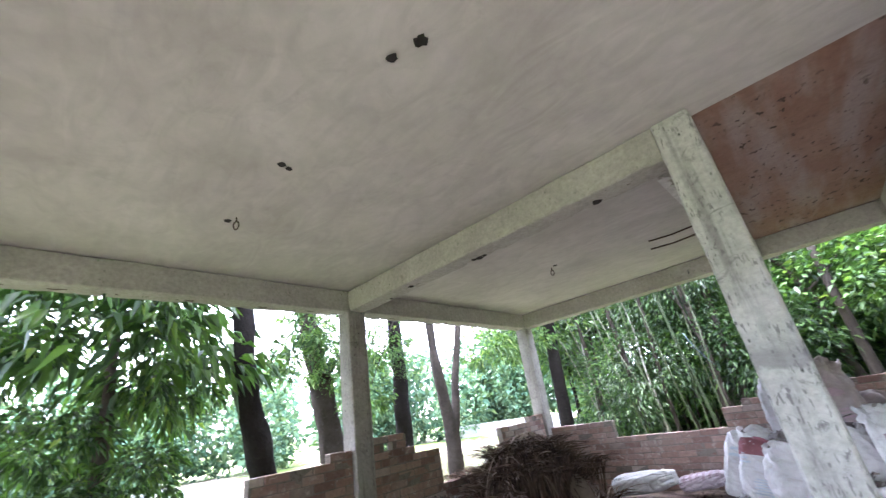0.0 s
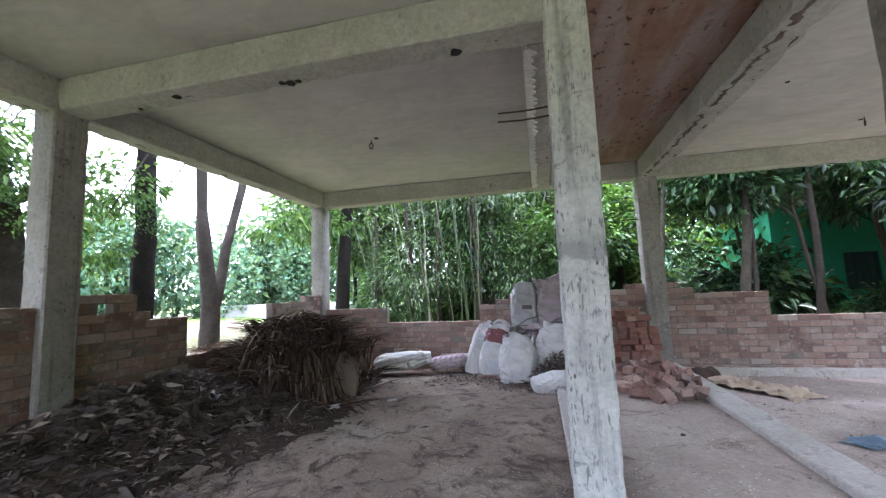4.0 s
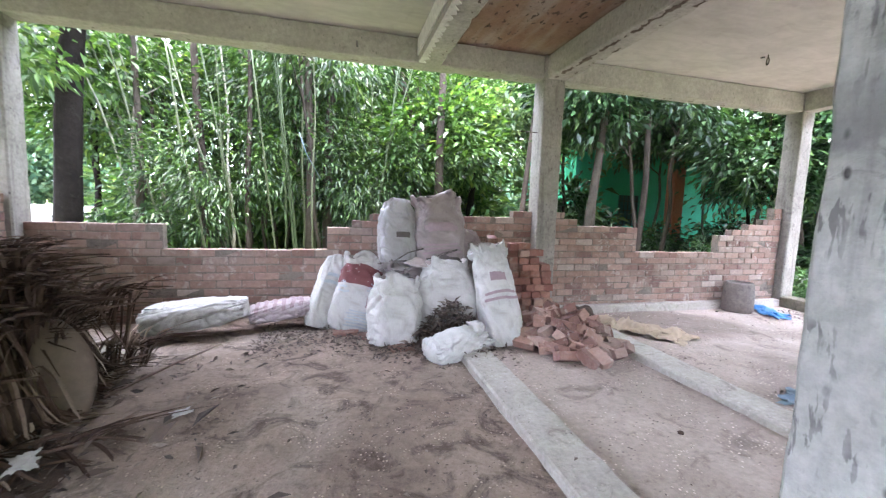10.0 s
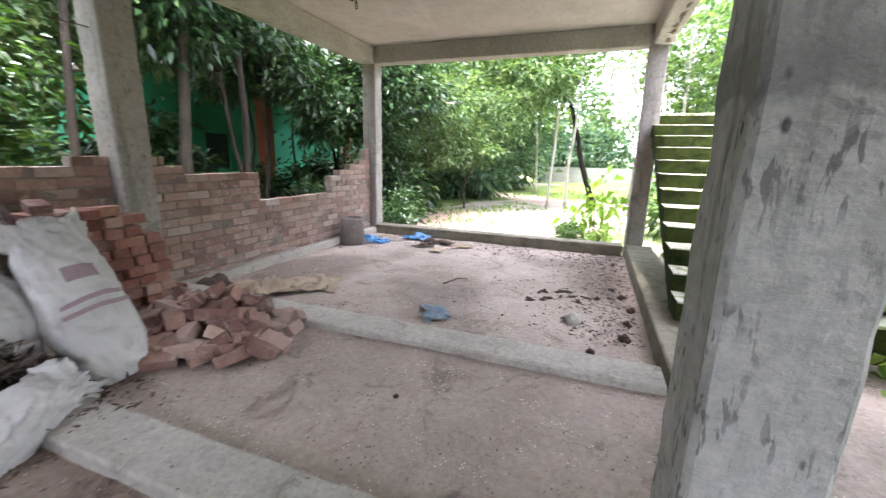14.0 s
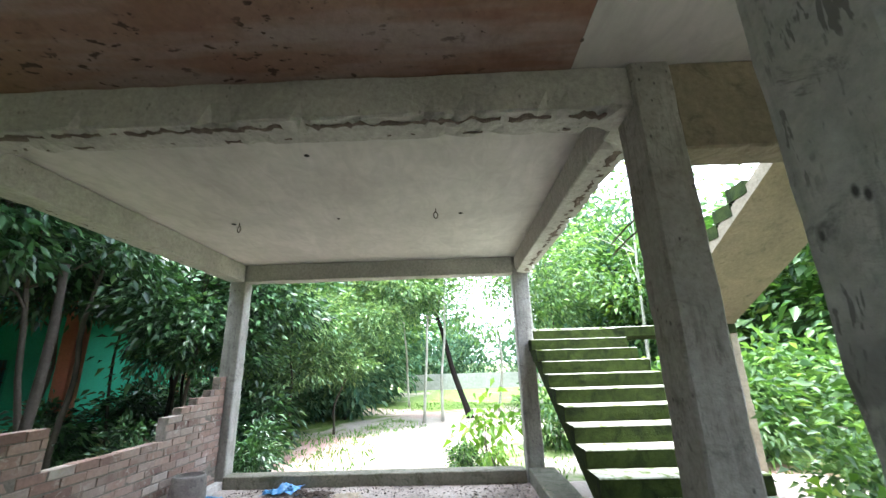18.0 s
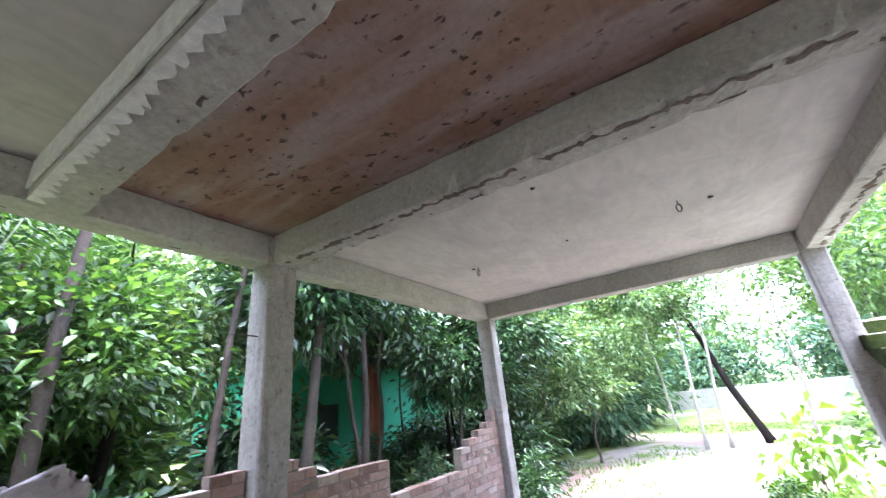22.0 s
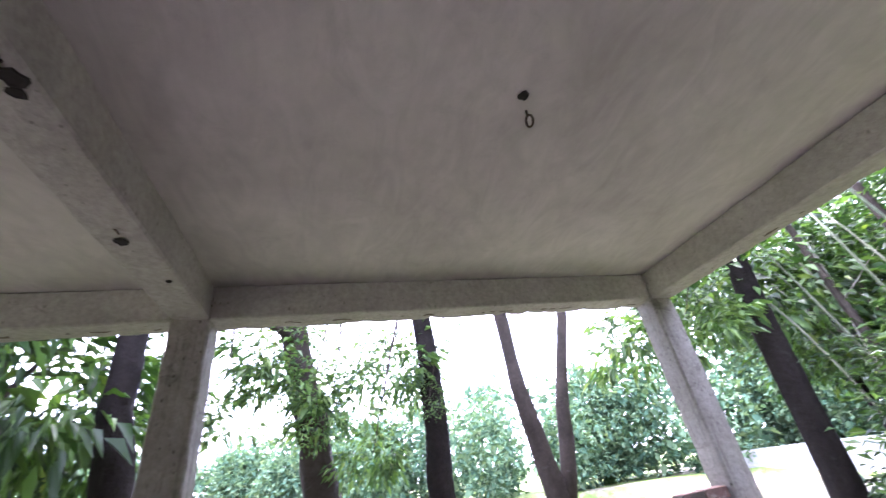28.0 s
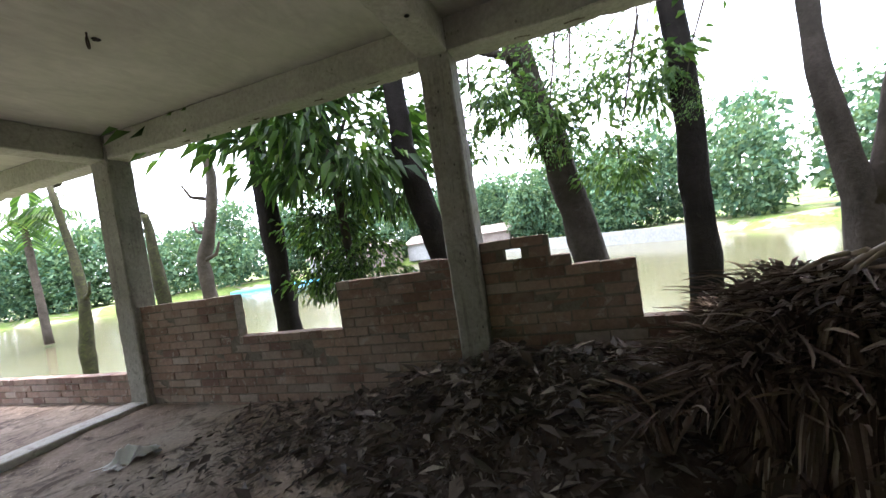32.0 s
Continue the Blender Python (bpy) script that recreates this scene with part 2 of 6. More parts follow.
M_MORTAR = weathered("mortar", (0.27, 0.232, 0.20), (0.16, 0.135, 0.115), (0.07, 0.055, 0.047), 4, 40, 0.95, 0.9)
M_BRICK = varied("brick_clay", [(0.0, (0.18, 0.105, 0.085)), (0.3, (0.28, 0.172, 0.138)), (0.65, (0.37, 0.25, 0.203)), (0.85, (0.25, 0.165, 0.138)), (0.95, (0.45, 0.37, 0.32)), (1.0, (0.15, 0.10, 0.09))], 0.92, 24, 0.7, spots=0.75)
M_LOOSE = varied("loose_brick_clay", [(0.0, (0.12, 0.06, 0.048)), (0.4, (0.22, 0.115, 0.09)), (0.8, (0.32, 0.19, 0.15)), (1.0, (0.42, 0.285, 0.235))], 0.92, 24, 0.8, spots=0.5)
M_STACK = varied("stacked_brick_clay", [(0.0, (0.12, 0.045, 0.034)), (0.4, (0.24, 0.10, 0.074)), (0.8, (0.33, 0.165, 0.125)), (1.0, (0.42, 0.28, 0.225))], 0.92, 24, 0.7, spots=0.3)
M_LITTER = varied("dry_leaf", [(0.0, (0.035, 0.024, 0.019)), (0.5, (0.095, 0.066, 0.051)), (0.85, (0.16, 0.12, 0.095)), (1.0, (0.30, 0.25, 0.205))], 0.75, 60, 0.2, island=True)
M_FROND = varied("dry_palm_leaflet", [(0.0, (0.04, 0.025, 0.018)), (0.5, (0.105, 0.068, 0.05)), (0.82, (0.17, 0.118, 0.088)), (1.0, (0.36, 0.28, 0.22))], 0.95, 50, 0.2, island=True)
M_RIB = plain("dry_palm_rib", (0.14, 0.09, 0.066), 0.75, 0, 30, 0.6)
M_STALK = plain("pale_palm_stalk", (0.27, 0.195, 0.145), 0.75, 0, 30, 0.6)
M_CRUMB = varied("floor_crumb", [(0.0, (0.07, 0.05, 0.04)), (0.6, (0.17, 0.13, 0.105)), (0.9, (0.25, 0.20, 0.17)), (1.0, (0.36, 0.31, 0.27))], 0.85, 60, 0.2, island=True)
M_TUB = weathered("cement_crusted_tub", (0.20, 0.17, 0.155), (0.12, 0.10, 0.09), (0.07, 0.06, 0.055), 4, 30, 0.9, 0.5)
M_SHEATH = plain("pale_palm_sheath", (0.27, 0.205, 0.15), 0.7, 0, 20, 0.4)
M_SACK = woven("woven_sack", (0.56, 0.545, 0.53), (0.41, 0.395, 0.38), (0.25, 0.212, 0.19), (0.47, 0.66))
M_SACK_GREY = woven("grey_woven_sack", (0.40, 0.38, 0.385), (0.28, 0.265, 0.27), (0.18, 0.15, 0.14))
M_SACK_BROWN = woven("dusty_brown_sack", (0.33, 0.27, 0.26), (0.22, 0.178, 0.172), (0.13, 0.10, 0.092), (0.46, 0.66))
M_SACK_PINK = woven("pink_striped_sack", (0.44, 0.365, 0.385), (0.33, 0.27, 0.285), (0.20, 0.135, 0.145))
M_RED = plain("dark_red_print", (0.16, 0.045, 0.05), 0.6)
M_INK = plain("faded_ink", (0.30, 0.215, 0.235), 0.65)
M_BLUEGREY = plain("blue_grey_print", (0.40, 0.44, 0.48), 0.75)
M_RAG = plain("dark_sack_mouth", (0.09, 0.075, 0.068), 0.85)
M_PALEBLUE = plain("pale_blue_plastic", (0.10, 0.145, 0.19), 0.4, 0, 12, 0.4)
M_BLUE = plain("blue_plastic", (0.03, 0.16, 0.36), 0.4, 0, 12, 0.4)
M_CARD = plain("torn_cardboard", (0.36, 0.28, 0.20), 0.85, 0, 14, 0.4)
M_RUST = plain("rusty_steel", (0.075, 0.05, 0.04), 0.75, 0.4)
M_HOLE_SHADE = plain("hole_shade", (0.035, 0.032, 0.03), 0.95)
M_PIPE = plain("grey_conduit", (0.16, 0.155, 0.15), 0.7)
# Bark darkened to near black so trunks read as backlit silhouettes.
M_BARK = weathered("backlit_bark", (0.026, 0.021, 0.018), (0.012, 0.010, 0.009), (0.04, 0.04, 0.03), 3, 22, 0.95, 1.0, (0.6, 0.72), streak=0.3)
M_BARK2 = weathered("grey_bark", (0.105, 0.085, 0.068), (0.05, 0.042, 0.034), (0.045, 0.05, 0.034), 2.6, 20, 0.95, 1.0, (0.55, 0.7), streak=0.3)
# Patchy grey bark with the wood's shade worked into its colour.
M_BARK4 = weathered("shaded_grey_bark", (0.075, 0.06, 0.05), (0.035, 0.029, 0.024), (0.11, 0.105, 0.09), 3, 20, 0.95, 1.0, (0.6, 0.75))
M_PALE = weathered("pale_bark", (0.42, 0.40, 0.34), (0.26, 0.25, 0.20), (0.12, 0.12, 0.08), 3, 20, 0.9, 0.6)
M_BARK3 = weathered("mossy_bark", (0.055, 0.052, 0.028), (0.026, 0.023, 0.017), (0.075, 0.09, 0.028), 4, 22, 0.95, 1.0, (0.5, 0.66))
M_CULM = varied("bamboo_culm", [(0.0, (0.045, 0.07, 0.025)), (0.5, (0.085, 0.11, 0.05)), (1.0, (0.17, 0.18, 0.11))], 0.5, 14, 0.1)
M_LEAF = leafy("broad_leaf", (0.028, 0.072, 0.018), (0.10, 0.20, 0.045), (0.21, 0.30, 0.06), 0.42, 0.42)
M_LEAF_DARK = leafy("glossy_dark_leaf", (0.018, 0.050, 0.020), (0.065, 0.14, 0.052), (0.14, 0.22, 0.08), 0.34, 0.3)
# Young leaf green, lightened further so outdoor foliage looks brighter lit.
M_LEAF_LIGHT = leafy("young_leaf", (0.045, 0.105, 0.030), (0.135, 0.24, 0.07), (0.26, 0.34, 0.12), 0.45, 0.5)
M_BAMBOO = leafy("bamboo_leaf", (0.016, 0.046, 0.012), (0.056, 0.122, 0.026), (0.13, 0.215, 0.045), 0.45, 0.34)
# Sunlight put into the leaf colour, for crowns that should look lit.
M_LEAF_SUNLIT = leafy("leaf_with_sunlight", (0.07, 0.14, 0.06), (0.20, 0.31, 0.13), (0.36, 0.44, 0.22), 0.4, 0.45)
# Distance haze is mixed into this leaf colour: paler and bluer than near leaves.
M_FAR_HAZED = leafy("hazed_far_leaf", (0.07, 0.138, 0.092), (0.138, 0.215, 0.128), (0.21, 0.285, 0.15), 0.95, 0.28)
M_YELLOW = leafy("yellow_green_leaf", (0.09, 0.19, 0.025), (0.18, 0.30, 0.045), (0.30, 0.38, 0.08), 0.5, 0.5)
M_GRASS = leafy("grass_blade", (0.07, 0.15, 0.025), (0.14, 0.25, 0.05), (0.27, 0.31, 0.11), 0.6, 0.4)
M_GREENWALL = weathered("green_painted_wall", (0.06, 0.47, 0.29), (0.045, 0.37, 0.225), (0.05, 0.15, 0.09), 0.8, 20, 0.75, 0.2, (0.6, 0.75))
M_ORANGE = weathered("orange_painted_post", (0.48, 0.15, 0.085), (0.36, 0.10, 0.06), (0.17, 0.075, 0.05), 2, 20, 0.75, 0.2)
M_SHUTTER = plain("dark_teal_shutter", (0.02, 0.075, 0.095), 0.6)
M_TIN = weathered("rusted_tin", (0.30, 0.25, 0.22), (0.21, 0.165, 0.14), (0.12, 0.07, 0.05), 1.5, 14, 0.6, 0.2)
M_FARWALL = weathered("far_cement_wall", (0.42, 0.42, 0.41), (0.30, 0.30, 0.29), (0.33, 0.33, 0.31), 0.5, 6, 0.9, 0.1)


def make_red_soffit():
    m, nt, b, _ = shader("red_stained_soffit", 0.92)
    co = place(nt)
    c = blend(nt, step(nt, grain(nt, co, 0.9, 5, 0.6, 0.5), 0.35, 0.65), (0.215, 0.112, 0.076), (0.275, 0.178, 0.135))
    c = blend(nt, step(nt, grain(nt, stretch(nt, co, 2.2, 0.35, 1), 1.6, 4, 0.55), 0.46, 0.62), c, (0.30, 0.235, 0.21))
    flock = step(nt, grain(nt, co, 1.7, 3, 0.5, 0.3), 0.47, 0.56)
    c = blend(nt, times(nt, times(nt, step(nt, grain(nt, stretch(nt, co, 1.5, 0.8, 1), 11, 3, 0.55, 0.15), 0.60, 0.645), flock), 0.95), c, (0.05, 0.028, 0.022))
    c = blend(nt, times(nt, step(nt, grain(nt, stretch(nt, co, 1.3, 0.9, 1), 21, 3, 0.55, 0.1), 0.69, 0.72), 0.9), c, (0.045, 0.028, 0.024))
    c = blend(nt, times(nt, step(nt, grain(nt, co, 4.2, 6, 0.7, 0.4), 0.55, 0.68), 0.35), c, (0.13, 0.075, 0.05))
    g = grain(nt, co, 26, 6, 0.7)
    c = blend(nt, 0.4, c, ramp(nt, g, [(0.3, (0.45, 0.45, 0.45)), (0.7, (1, 1, 1))]), "MULTIPLY")
    nt.links.new(c, b.inputs["Base Color"])
    relief(nt, b, g, 0.5, 0.01)
    return m


def make_moss():
    m, nt, b, _ = shader("mossy_cement", 0.95)
    geo = nt.nodes.new("ShaderNodeNewGeometry")
    co = geo.outputs["Position"]
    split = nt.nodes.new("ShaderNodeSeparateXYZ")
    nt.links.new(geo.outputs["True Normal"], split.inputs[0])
    # Tone goes by facing: upward faces pale, all others dark mossy green.
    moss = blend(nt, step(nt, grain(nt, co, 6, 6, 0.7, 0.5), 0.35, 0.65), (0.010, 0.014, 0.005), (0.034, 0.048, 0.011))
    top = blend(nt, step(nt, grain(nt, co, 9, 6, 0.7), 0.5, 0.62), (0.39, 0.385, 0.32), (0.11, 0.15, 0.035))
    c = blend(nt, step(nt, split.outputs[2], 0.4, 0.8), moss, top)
    nt.links.new(c, b.inputs["Base Color"])
    relief(nt, b, grain(nt, co, 40, 5, 0.7), 0.8, 0.012)
    return m


def make_ground():
    m, nt, b, _ = shader("yard_ground", 0.95)
    co = place(nt)
    earth = blend(nt, step(nt, grain(nt, co, 0.35, 5, 0.6, 0.3), 0.4, 0.6), (0.31, 0.26, 0.22), (0.42, 0.365, 0.32))
    earth = blend(nt, times(nt, step(nt, grain(nt, co, 0.22, 3, 0.5), 0.54, 0.62), 0.6), earth, (0.40, 0.215, 0.18))
    grass = blend(nt, step(nt, grain(nt, co, 3, 6, 0.7), 0.35, 0.65), (0.09, 0.15, 0.035), (0.20, 0.265, 0.075))
    split = nt.nodes.new("ShaderNodeSeparateXYZ")
    nt.links.new(co, split.inputs[0])
    yard = times(nt, times(nt, step(nt, split.outputs[0], 5.0, 7.0), step(nt, split.outputs[1], 10.5, 8.8)), step(nt, split.outputs[0], 19.0, 15.5))
    # Ground outside the yard, made paler to bounce light onto the ceilings.
    mould = blend(nt, step(nt, grain(nt, co, 0.8, 5, 0.6, 0.3), 0.4, 0.6), (0.28, 0.23, 0.17), (0.42, 0.36, 0.29))
    earth = blend(nt, yard, mould, earth)
    c = blend(nt, step(nt, times(nt, grain(nt, co, 0.17, 7, 0.66, 0.6), times(nt, yard, 0.07), "SUBTRACT"), 0.43, 0.49), earth, grass)
    g = grain(nt, co, 16, 7, 0.75)
    c = blend(nt, 0.6, c, ramp(nt, g, [(0.3, (0.35, 0.35, 0.35)), (0.68, (1, 1, 1))]), "MULTIPLY")
    nt.links.new(c, b.inputs["Base Color"])
    relief(nt, b, g, 0.9, 0.03)
    return m


def make_water():
    m, nt, b, _ = shader("pond_water", 0.14)
    co = place(nt)
    b.inputs["Base Color"].default_value = (0.085, 0.08, 0.045, 1)
    b.inputs["IOR"].default_value = 1.33
    relief(nt, b, grain(nt, stretch(nt, co, 1, 2.2, 1), 1.4, 4, 0.5), 0.12, 0.05)
    return m


M_SOFFIT = make_red_soffit()
M_MOSS = make_moss()
M_GROUND = make_ground()
M_WATER = make_water()


# ---- mesh helpers ----
def part(name, data, material, parent=None, label="", smooth=False):
    """Links a bmesh, a mesh or a (vertices, faces) pair as one object under parent."""
    if isinstance(data, bmesh.types.BMesh):
        me = bpy.data.meshes.new(name)
        data.to_mesh(me)
        data.free()
    elif isinstance(data, tuple):
        me = bpy.data.meshes.new(name)
        me.from_pydata(data[0], [], data[1])
    else:
        me = data
    if material and not me.materials:
        me.materials.append(material)
    if smooth:
        me.shade_smooth()
    ob = new(name, me)
    if parent:
        ob.parent = parent
    if label:
        ob["label"] = label
    return ob


def thing(name, label, category, m=None, group="", kind=""):
    ob = new(name)
    ob.empty_display_size = 0.1
    if m:
        ob.matrix_world = m
    return tagged(ob, label, category, group, kind)


def box(bm, x0, x1, y0, y1, z0, z1):
    v = [bm.verts.new(p) for p in ((x0, y0, z0), (x1, y0, z0), (x1, y1, z0), (x0, y1, z0), (x0, y0, z1), (x1, y0, z1), (x1, y1, z1), (x0, y1, z1))]
    for f in ((3, 2, 1, 0), (4, 5, 6, 7), (0, 1, 5, 4), (1, 2, 6, 5), (2, 3, 7, 6), (3, 0, 4, 7)):
        bm.faces.new([v[i] for i in f])


def cast(x0, x1, y0, y1, z0, z1, pitch=0.09, amp=0.006, edge=0.012, chips=0.0, seed=0):
    """A cast concrete bar along its longest side, with rubbed, uneven arrises."""
    size = (x1 - x0, y1 - y0, z1 - z0)
    a = max(range(3), key=lambda i: size[i])
    u, w = [i for i in range(3) if i != a]
    lo = (x0, y0, z0)
    n = max(2, int(size[a] / pitch))
    su, sw = size[u], size[w]
    ring = [(edge, 0), (su / 2, 0), (su - edge, 0), (su, edge), (su, sw / 2), (su, sw - edge), (su - edge, sw), (su / 2, sw), (edge, sw), (0, sw - edge), (0, sw / 2), (0, edge)]
    verts, faces = [], []
    for k in range(n + 1):
        for j, (pu, pw) in enumerate(ring):
            p = [0, 0, 0]
            p[a], p[u], p[w] = lo[a] + size[a] * k / n, lo[u] + pu, lo[w] + pw
            q = Vector(p) * 7 + Vector((seed, seed * 1.7, j * 0.01))
            d = amp * noise.noise(q) * 1.5
            if chips and j not in (1, 4, 7, 10) and (a == 2 or p[2] < (z0 + z1) / 2):
                c = noise.noise(Vector(p) * 9 + Vector((seed + 30, 0, 0)))
                d -= chips * max(0.0, c - 0.15) * 2
            cu, cw = pu - su / 2, pw - sw / 2
            s = math.hypot(cu, cw) or 1
            p[u] += d * cu / s
            p[w] += d * cw / s
            verts.append(p)
    m = len(ring)
    flip = (a == 1)
    for k in range(n):
        for j in range(m):
            f = (k * m + j, k * m + (j + 1) % m, (k + 1) * m + (j + 1) % m, (k + 1) * m + j)
            faces.append(f[::-1] if not flip else f)
    first, last = tuple(range(m)), tuple(range(n * m, n * m + m))
    faces += [first if not flip else first[::-1], last[::-1] if not flip else last]
    return verts, faces


def sheet(x0, x1, y0, y1, nx, ny, height):
    xs, ys = np.linspace(x0, x1, nx + 1), np.linspace(y0, y1, ny + 1)
    verts = [(x, y, height(x, y)) for y in ys for x in xs]
    faces = [(j * (nx + 1) + i, j * (nx + 1) + i + 1, (j + 1) * (nx + 1) + i + 1, (j + 1) * (nx + 1) + i) for j in range(ny) for i in range(nx)]
    return verts, faces


def tube(points, radii, sides=8, rough=0.0, seed=0):
    """A tapered, closed tube through points."""
    verts, faces = [], []
    n = len(points)
    for k, (p, r) in enumerate(zip(points, radii)):
        p = Vector(p)
        d = (Vector(points[min(k + 1, n - 1)]) - Vector(points[max(k - 1, 0)])).normalized()
        side = d.cross(Vector((0, 1, 0.13))).normalized()
        up = d.cross(side)
        for j in range(sides):
            a = math.tau * j / sides
            q = r * (1 + rough * noise.noise(Vector((math.cos(a) * 1.3 + seed, math.sin(a) * 1.3, k * 0.45))))
            verts.append(p + side * math.cos(a) * q + up * math.sin(a) * q)
    for k in range(n - 1):
        for j in range(sides):
            faces.append((k * sides + j, k * sides + (j + 1) % sides, (k + 1) * sides + (j + 1) % sides, (k + 1) * sides + j))
    faces += [tuple(range(sides))[::-1], tuple(range((n - 1) * sides, n * sides))]
    return verts, faces


def join(*pairs):
    verts, faces = [], []
    for v, f in pairs:
        o = len(verts)
        verts += [tuple(p) for p in v]
        faces += [tuple(i + o for i in g) for g in f]
    return verts, faces


def leaf_mesh(name, pos, way, length, width, material, fold=0.25, droop=0.0):
    """Many separate leaves in one mesh: each a folded lozenge of two triangles."""
    n = len(pos)
    rng = np.random.default_rng(len(name) * 7 + n)
    way = way / np.linalg.norm(way, axis=1, keepdims=True)
    side = np.cross(way, rng.normal(size=(n, 3)) * 0.55 + np.array((0, 0, 1.0)))
    side /= np.linalg.norm(side, axis=1, keepdims=True) + 1e-9
    up = np.cross(side, way)
    L, W = length[:, None], width[:, None]
    tip = pos + way * L + np.array((0, 0, -1.0)) * droop * L
    mid = pos + way * L * 0.45
    co = np.empty((n, 4, 3), np.float32)
    co[:, 0] = pos
    co[:, 1] = mid + side * W * 0.5 + up * W * fold
    co[:, 2] = tip
    co[:, 3] = mid - side * W * 0.5 + up * W * fold
    me = bpy.data.meshes.new(name)
    me.vertices.add(n * 4)
    me.vertices.foreach_set("co", co.ravel())
    base = np.arange(n, dtype=np.int32)[:, None] * 4
    tri = np.concatenate([base + np.array((0, 1, 2)), base + np.array((0, 2, 3))], axis=1).reshape(-1).astype(np.int32)
    me.loops.add(len(tri))
    me.loops.foreach_set("vertex_index", tri)
    me.polygons.add(n * 2)
    me.polygons.foreach_set("loop_start", np.arange(0, n * 6, 3, dtype=np.int32))
    me.update(calc_edges=True)
    me.materials.append(material)
    return me


# ---- the frame of the building ----
SOFFIT, CEIL, TOP = 2.82, 3.10, 3.24
WX, NY, EX = -3.95, 7.52, 5.80      # inner faces of the west, north and east beams


def pillar(name, x0, x1, y0, y1, z1=CEIL, seed=0, label="", z0=-0.4, material=None):
    return tagged(part(name, cast(x0, x1, y0, y1, z0, z1 - 0.004, 0.07, 0.0045, 0.014, 0.007, seed), material or M_PILLAR),
                  label or "bare grey cast concrete pillar with form marks", "pillar", "pillars", "structure")


pillar("pillar_northwest", -4.20, -3.96, 7.50, 7.76, seed=1)
pillar("pillar_west_middle", -4.20, -3.95, 3.24, 3.51, seed=2)
pillar("pillar_west_south", -4.22, -3.94, -0.93, -0.63, seed=3)
pillar("pillar_inner", 0.01, 0.265, 3.24, 3.475, seed=4, material=M_BANDED, label="stained concrete pillar with pits, drips and a dark band")
pillar("pillar_north_middle", 1.47, 1.76, 7.49, 7.76, seed=5)
pillar("pillar_stair", 1.47, 1.735, 2.83, 3.07, seed=6, label="rough brown-grey concrete pillar beside the stair")
pillar("pillar_northeast", 5.80, 6.04, 7.50, 7.76, seed=7)
pillar("pillar_east_south", 5.81, 6.05, 2.91, 3.16, seed=8)
pillar("pillar_inner_south", 0.01, 0.285, -0.93, -0.65, seed=9)
pillar("pillar_west_far", -4.22, -3.94, -4.60, -4.32, seed=10)


def beam(name, x0, x1, y0, y1, z0=SOFFIT, z1=CEIL, chips=0.02, seed=0, material=None, label="grey cast concrete ceiling beam with a chipped lower edge"):
    return tagged(part(name, cast(x0, x1, y0, y1, z0, z1 - 0.002, 0.06, 0.005, 0.012, chips, seed), material or M_BEAM), label, "beam", "ceiling beams", "structure")


beam("beam_west_north", WX - 0.25, WX, 3.512, 7.50, seed=11)
beam("beam_west_south", WX - 0.25, WX, -0.628, 3.238, seed=12)
beam("beam_west_far", WX - 0.25, WX, -4.318, -0.932, seed=28)
beam("beam_north_a", -3.958, 1.468, NY, NY + 0.24, seed=13)
beam("beam_north_b", 1.762, 5.798, NY, NY + 0.24, seed=14)
beam("beam_east", EX, EX + 0.24, 3.162, 7.498, seed=15)
beam("beam_cross_west", -3.948, 0.008, 3.255, 3.505, seed=16)
beam("beam_cross_east", 1.737, 5.808, 2.87, 3.12, chips=0.05, seed=17)
beam("beam_cross_south", -3.938, 0.008, -0.92, -0.66, seed=18)
beam("beam_inner", -0.11, 0.155, 3.508, 7.518, chips=0.05, seed=19)
beam("beam_hall", 1.50, 1.765, 3.072, 7.488, chips=0.045, seed=20)
tagged(part("beam_skim", cast(-0.128, -0.112, 3.512, 7.515, 2.90, 3.09, 0.08, 0.003, 0.003, 0.0, 44), M_SKIM), "pale fresh plaster skim along a ceiling beam", "plaster", "", "structure")
beam("beam_stair_hall", 1.49, 1.72, -0.6, 2.828, 2.53, 3.10, chips=0.03, seed=21, material=M_STAIRSIDE, label="deep yellowish concrete beam beside the stair well")


def slab(name, x0, x1, y0, y1, material, label, seed=0):
    bm = bmesh.new()
    nx, ny = max(1, int((x1 - x0) / 0.25)), max(1, int((y1 - y0) / 0.25))
    rows = []
    for j in range(ny + 1):
        rows.append([])
        for i in range(nx + 1):
            x, y = x0 + (x1 - x0) * i / nx, y0 + (y1 - y0) * j / ny
            rows[-1].append(bm.verts.new((x, y, CEIL + 0.006 * noise.noise(Vector((x * 1.3, y * 1.3, seed))))))
    for j in range(ny):
        for i in range(nx):
            bm.faces.new((rows[j][i], rows[j + 1][i], rows[j + 1][i + 1], rows[j][i + 1]))
    edge = [e for e in bm.edges if e.is_boundary]
    up = bmesh.ops.extrude_edge_only(bm, edges=edge)["geom"]
    for v in (g for g in up if isinstance(g, bmesh.types.BMVert)):
        v.co.z = TOP
    bmesh.ops.holes_fill(bm, edges=[e for e in bm.edges if e.is_boundary])
    return tagged(part(name, bm, material, smooth=False), label, "ceiling", "", "structure")


slab("ceiling_northwest", -4.20, 0.020, 3.395, 7.76, M_PLASTER, "trowelled grey cement plaster ceiling", 1)
slab("ceiling_hall", 0.022, 1.640, 3.395, 7.76, M_SOFFIT, "reddish brown stained bare soffit with dark spots", 2)
slab("ceiling_northeast", 1.642, 6.06, 2.87, 7.76, M_PLASTER, "trowelled grey cement plaster ceiling", 3)
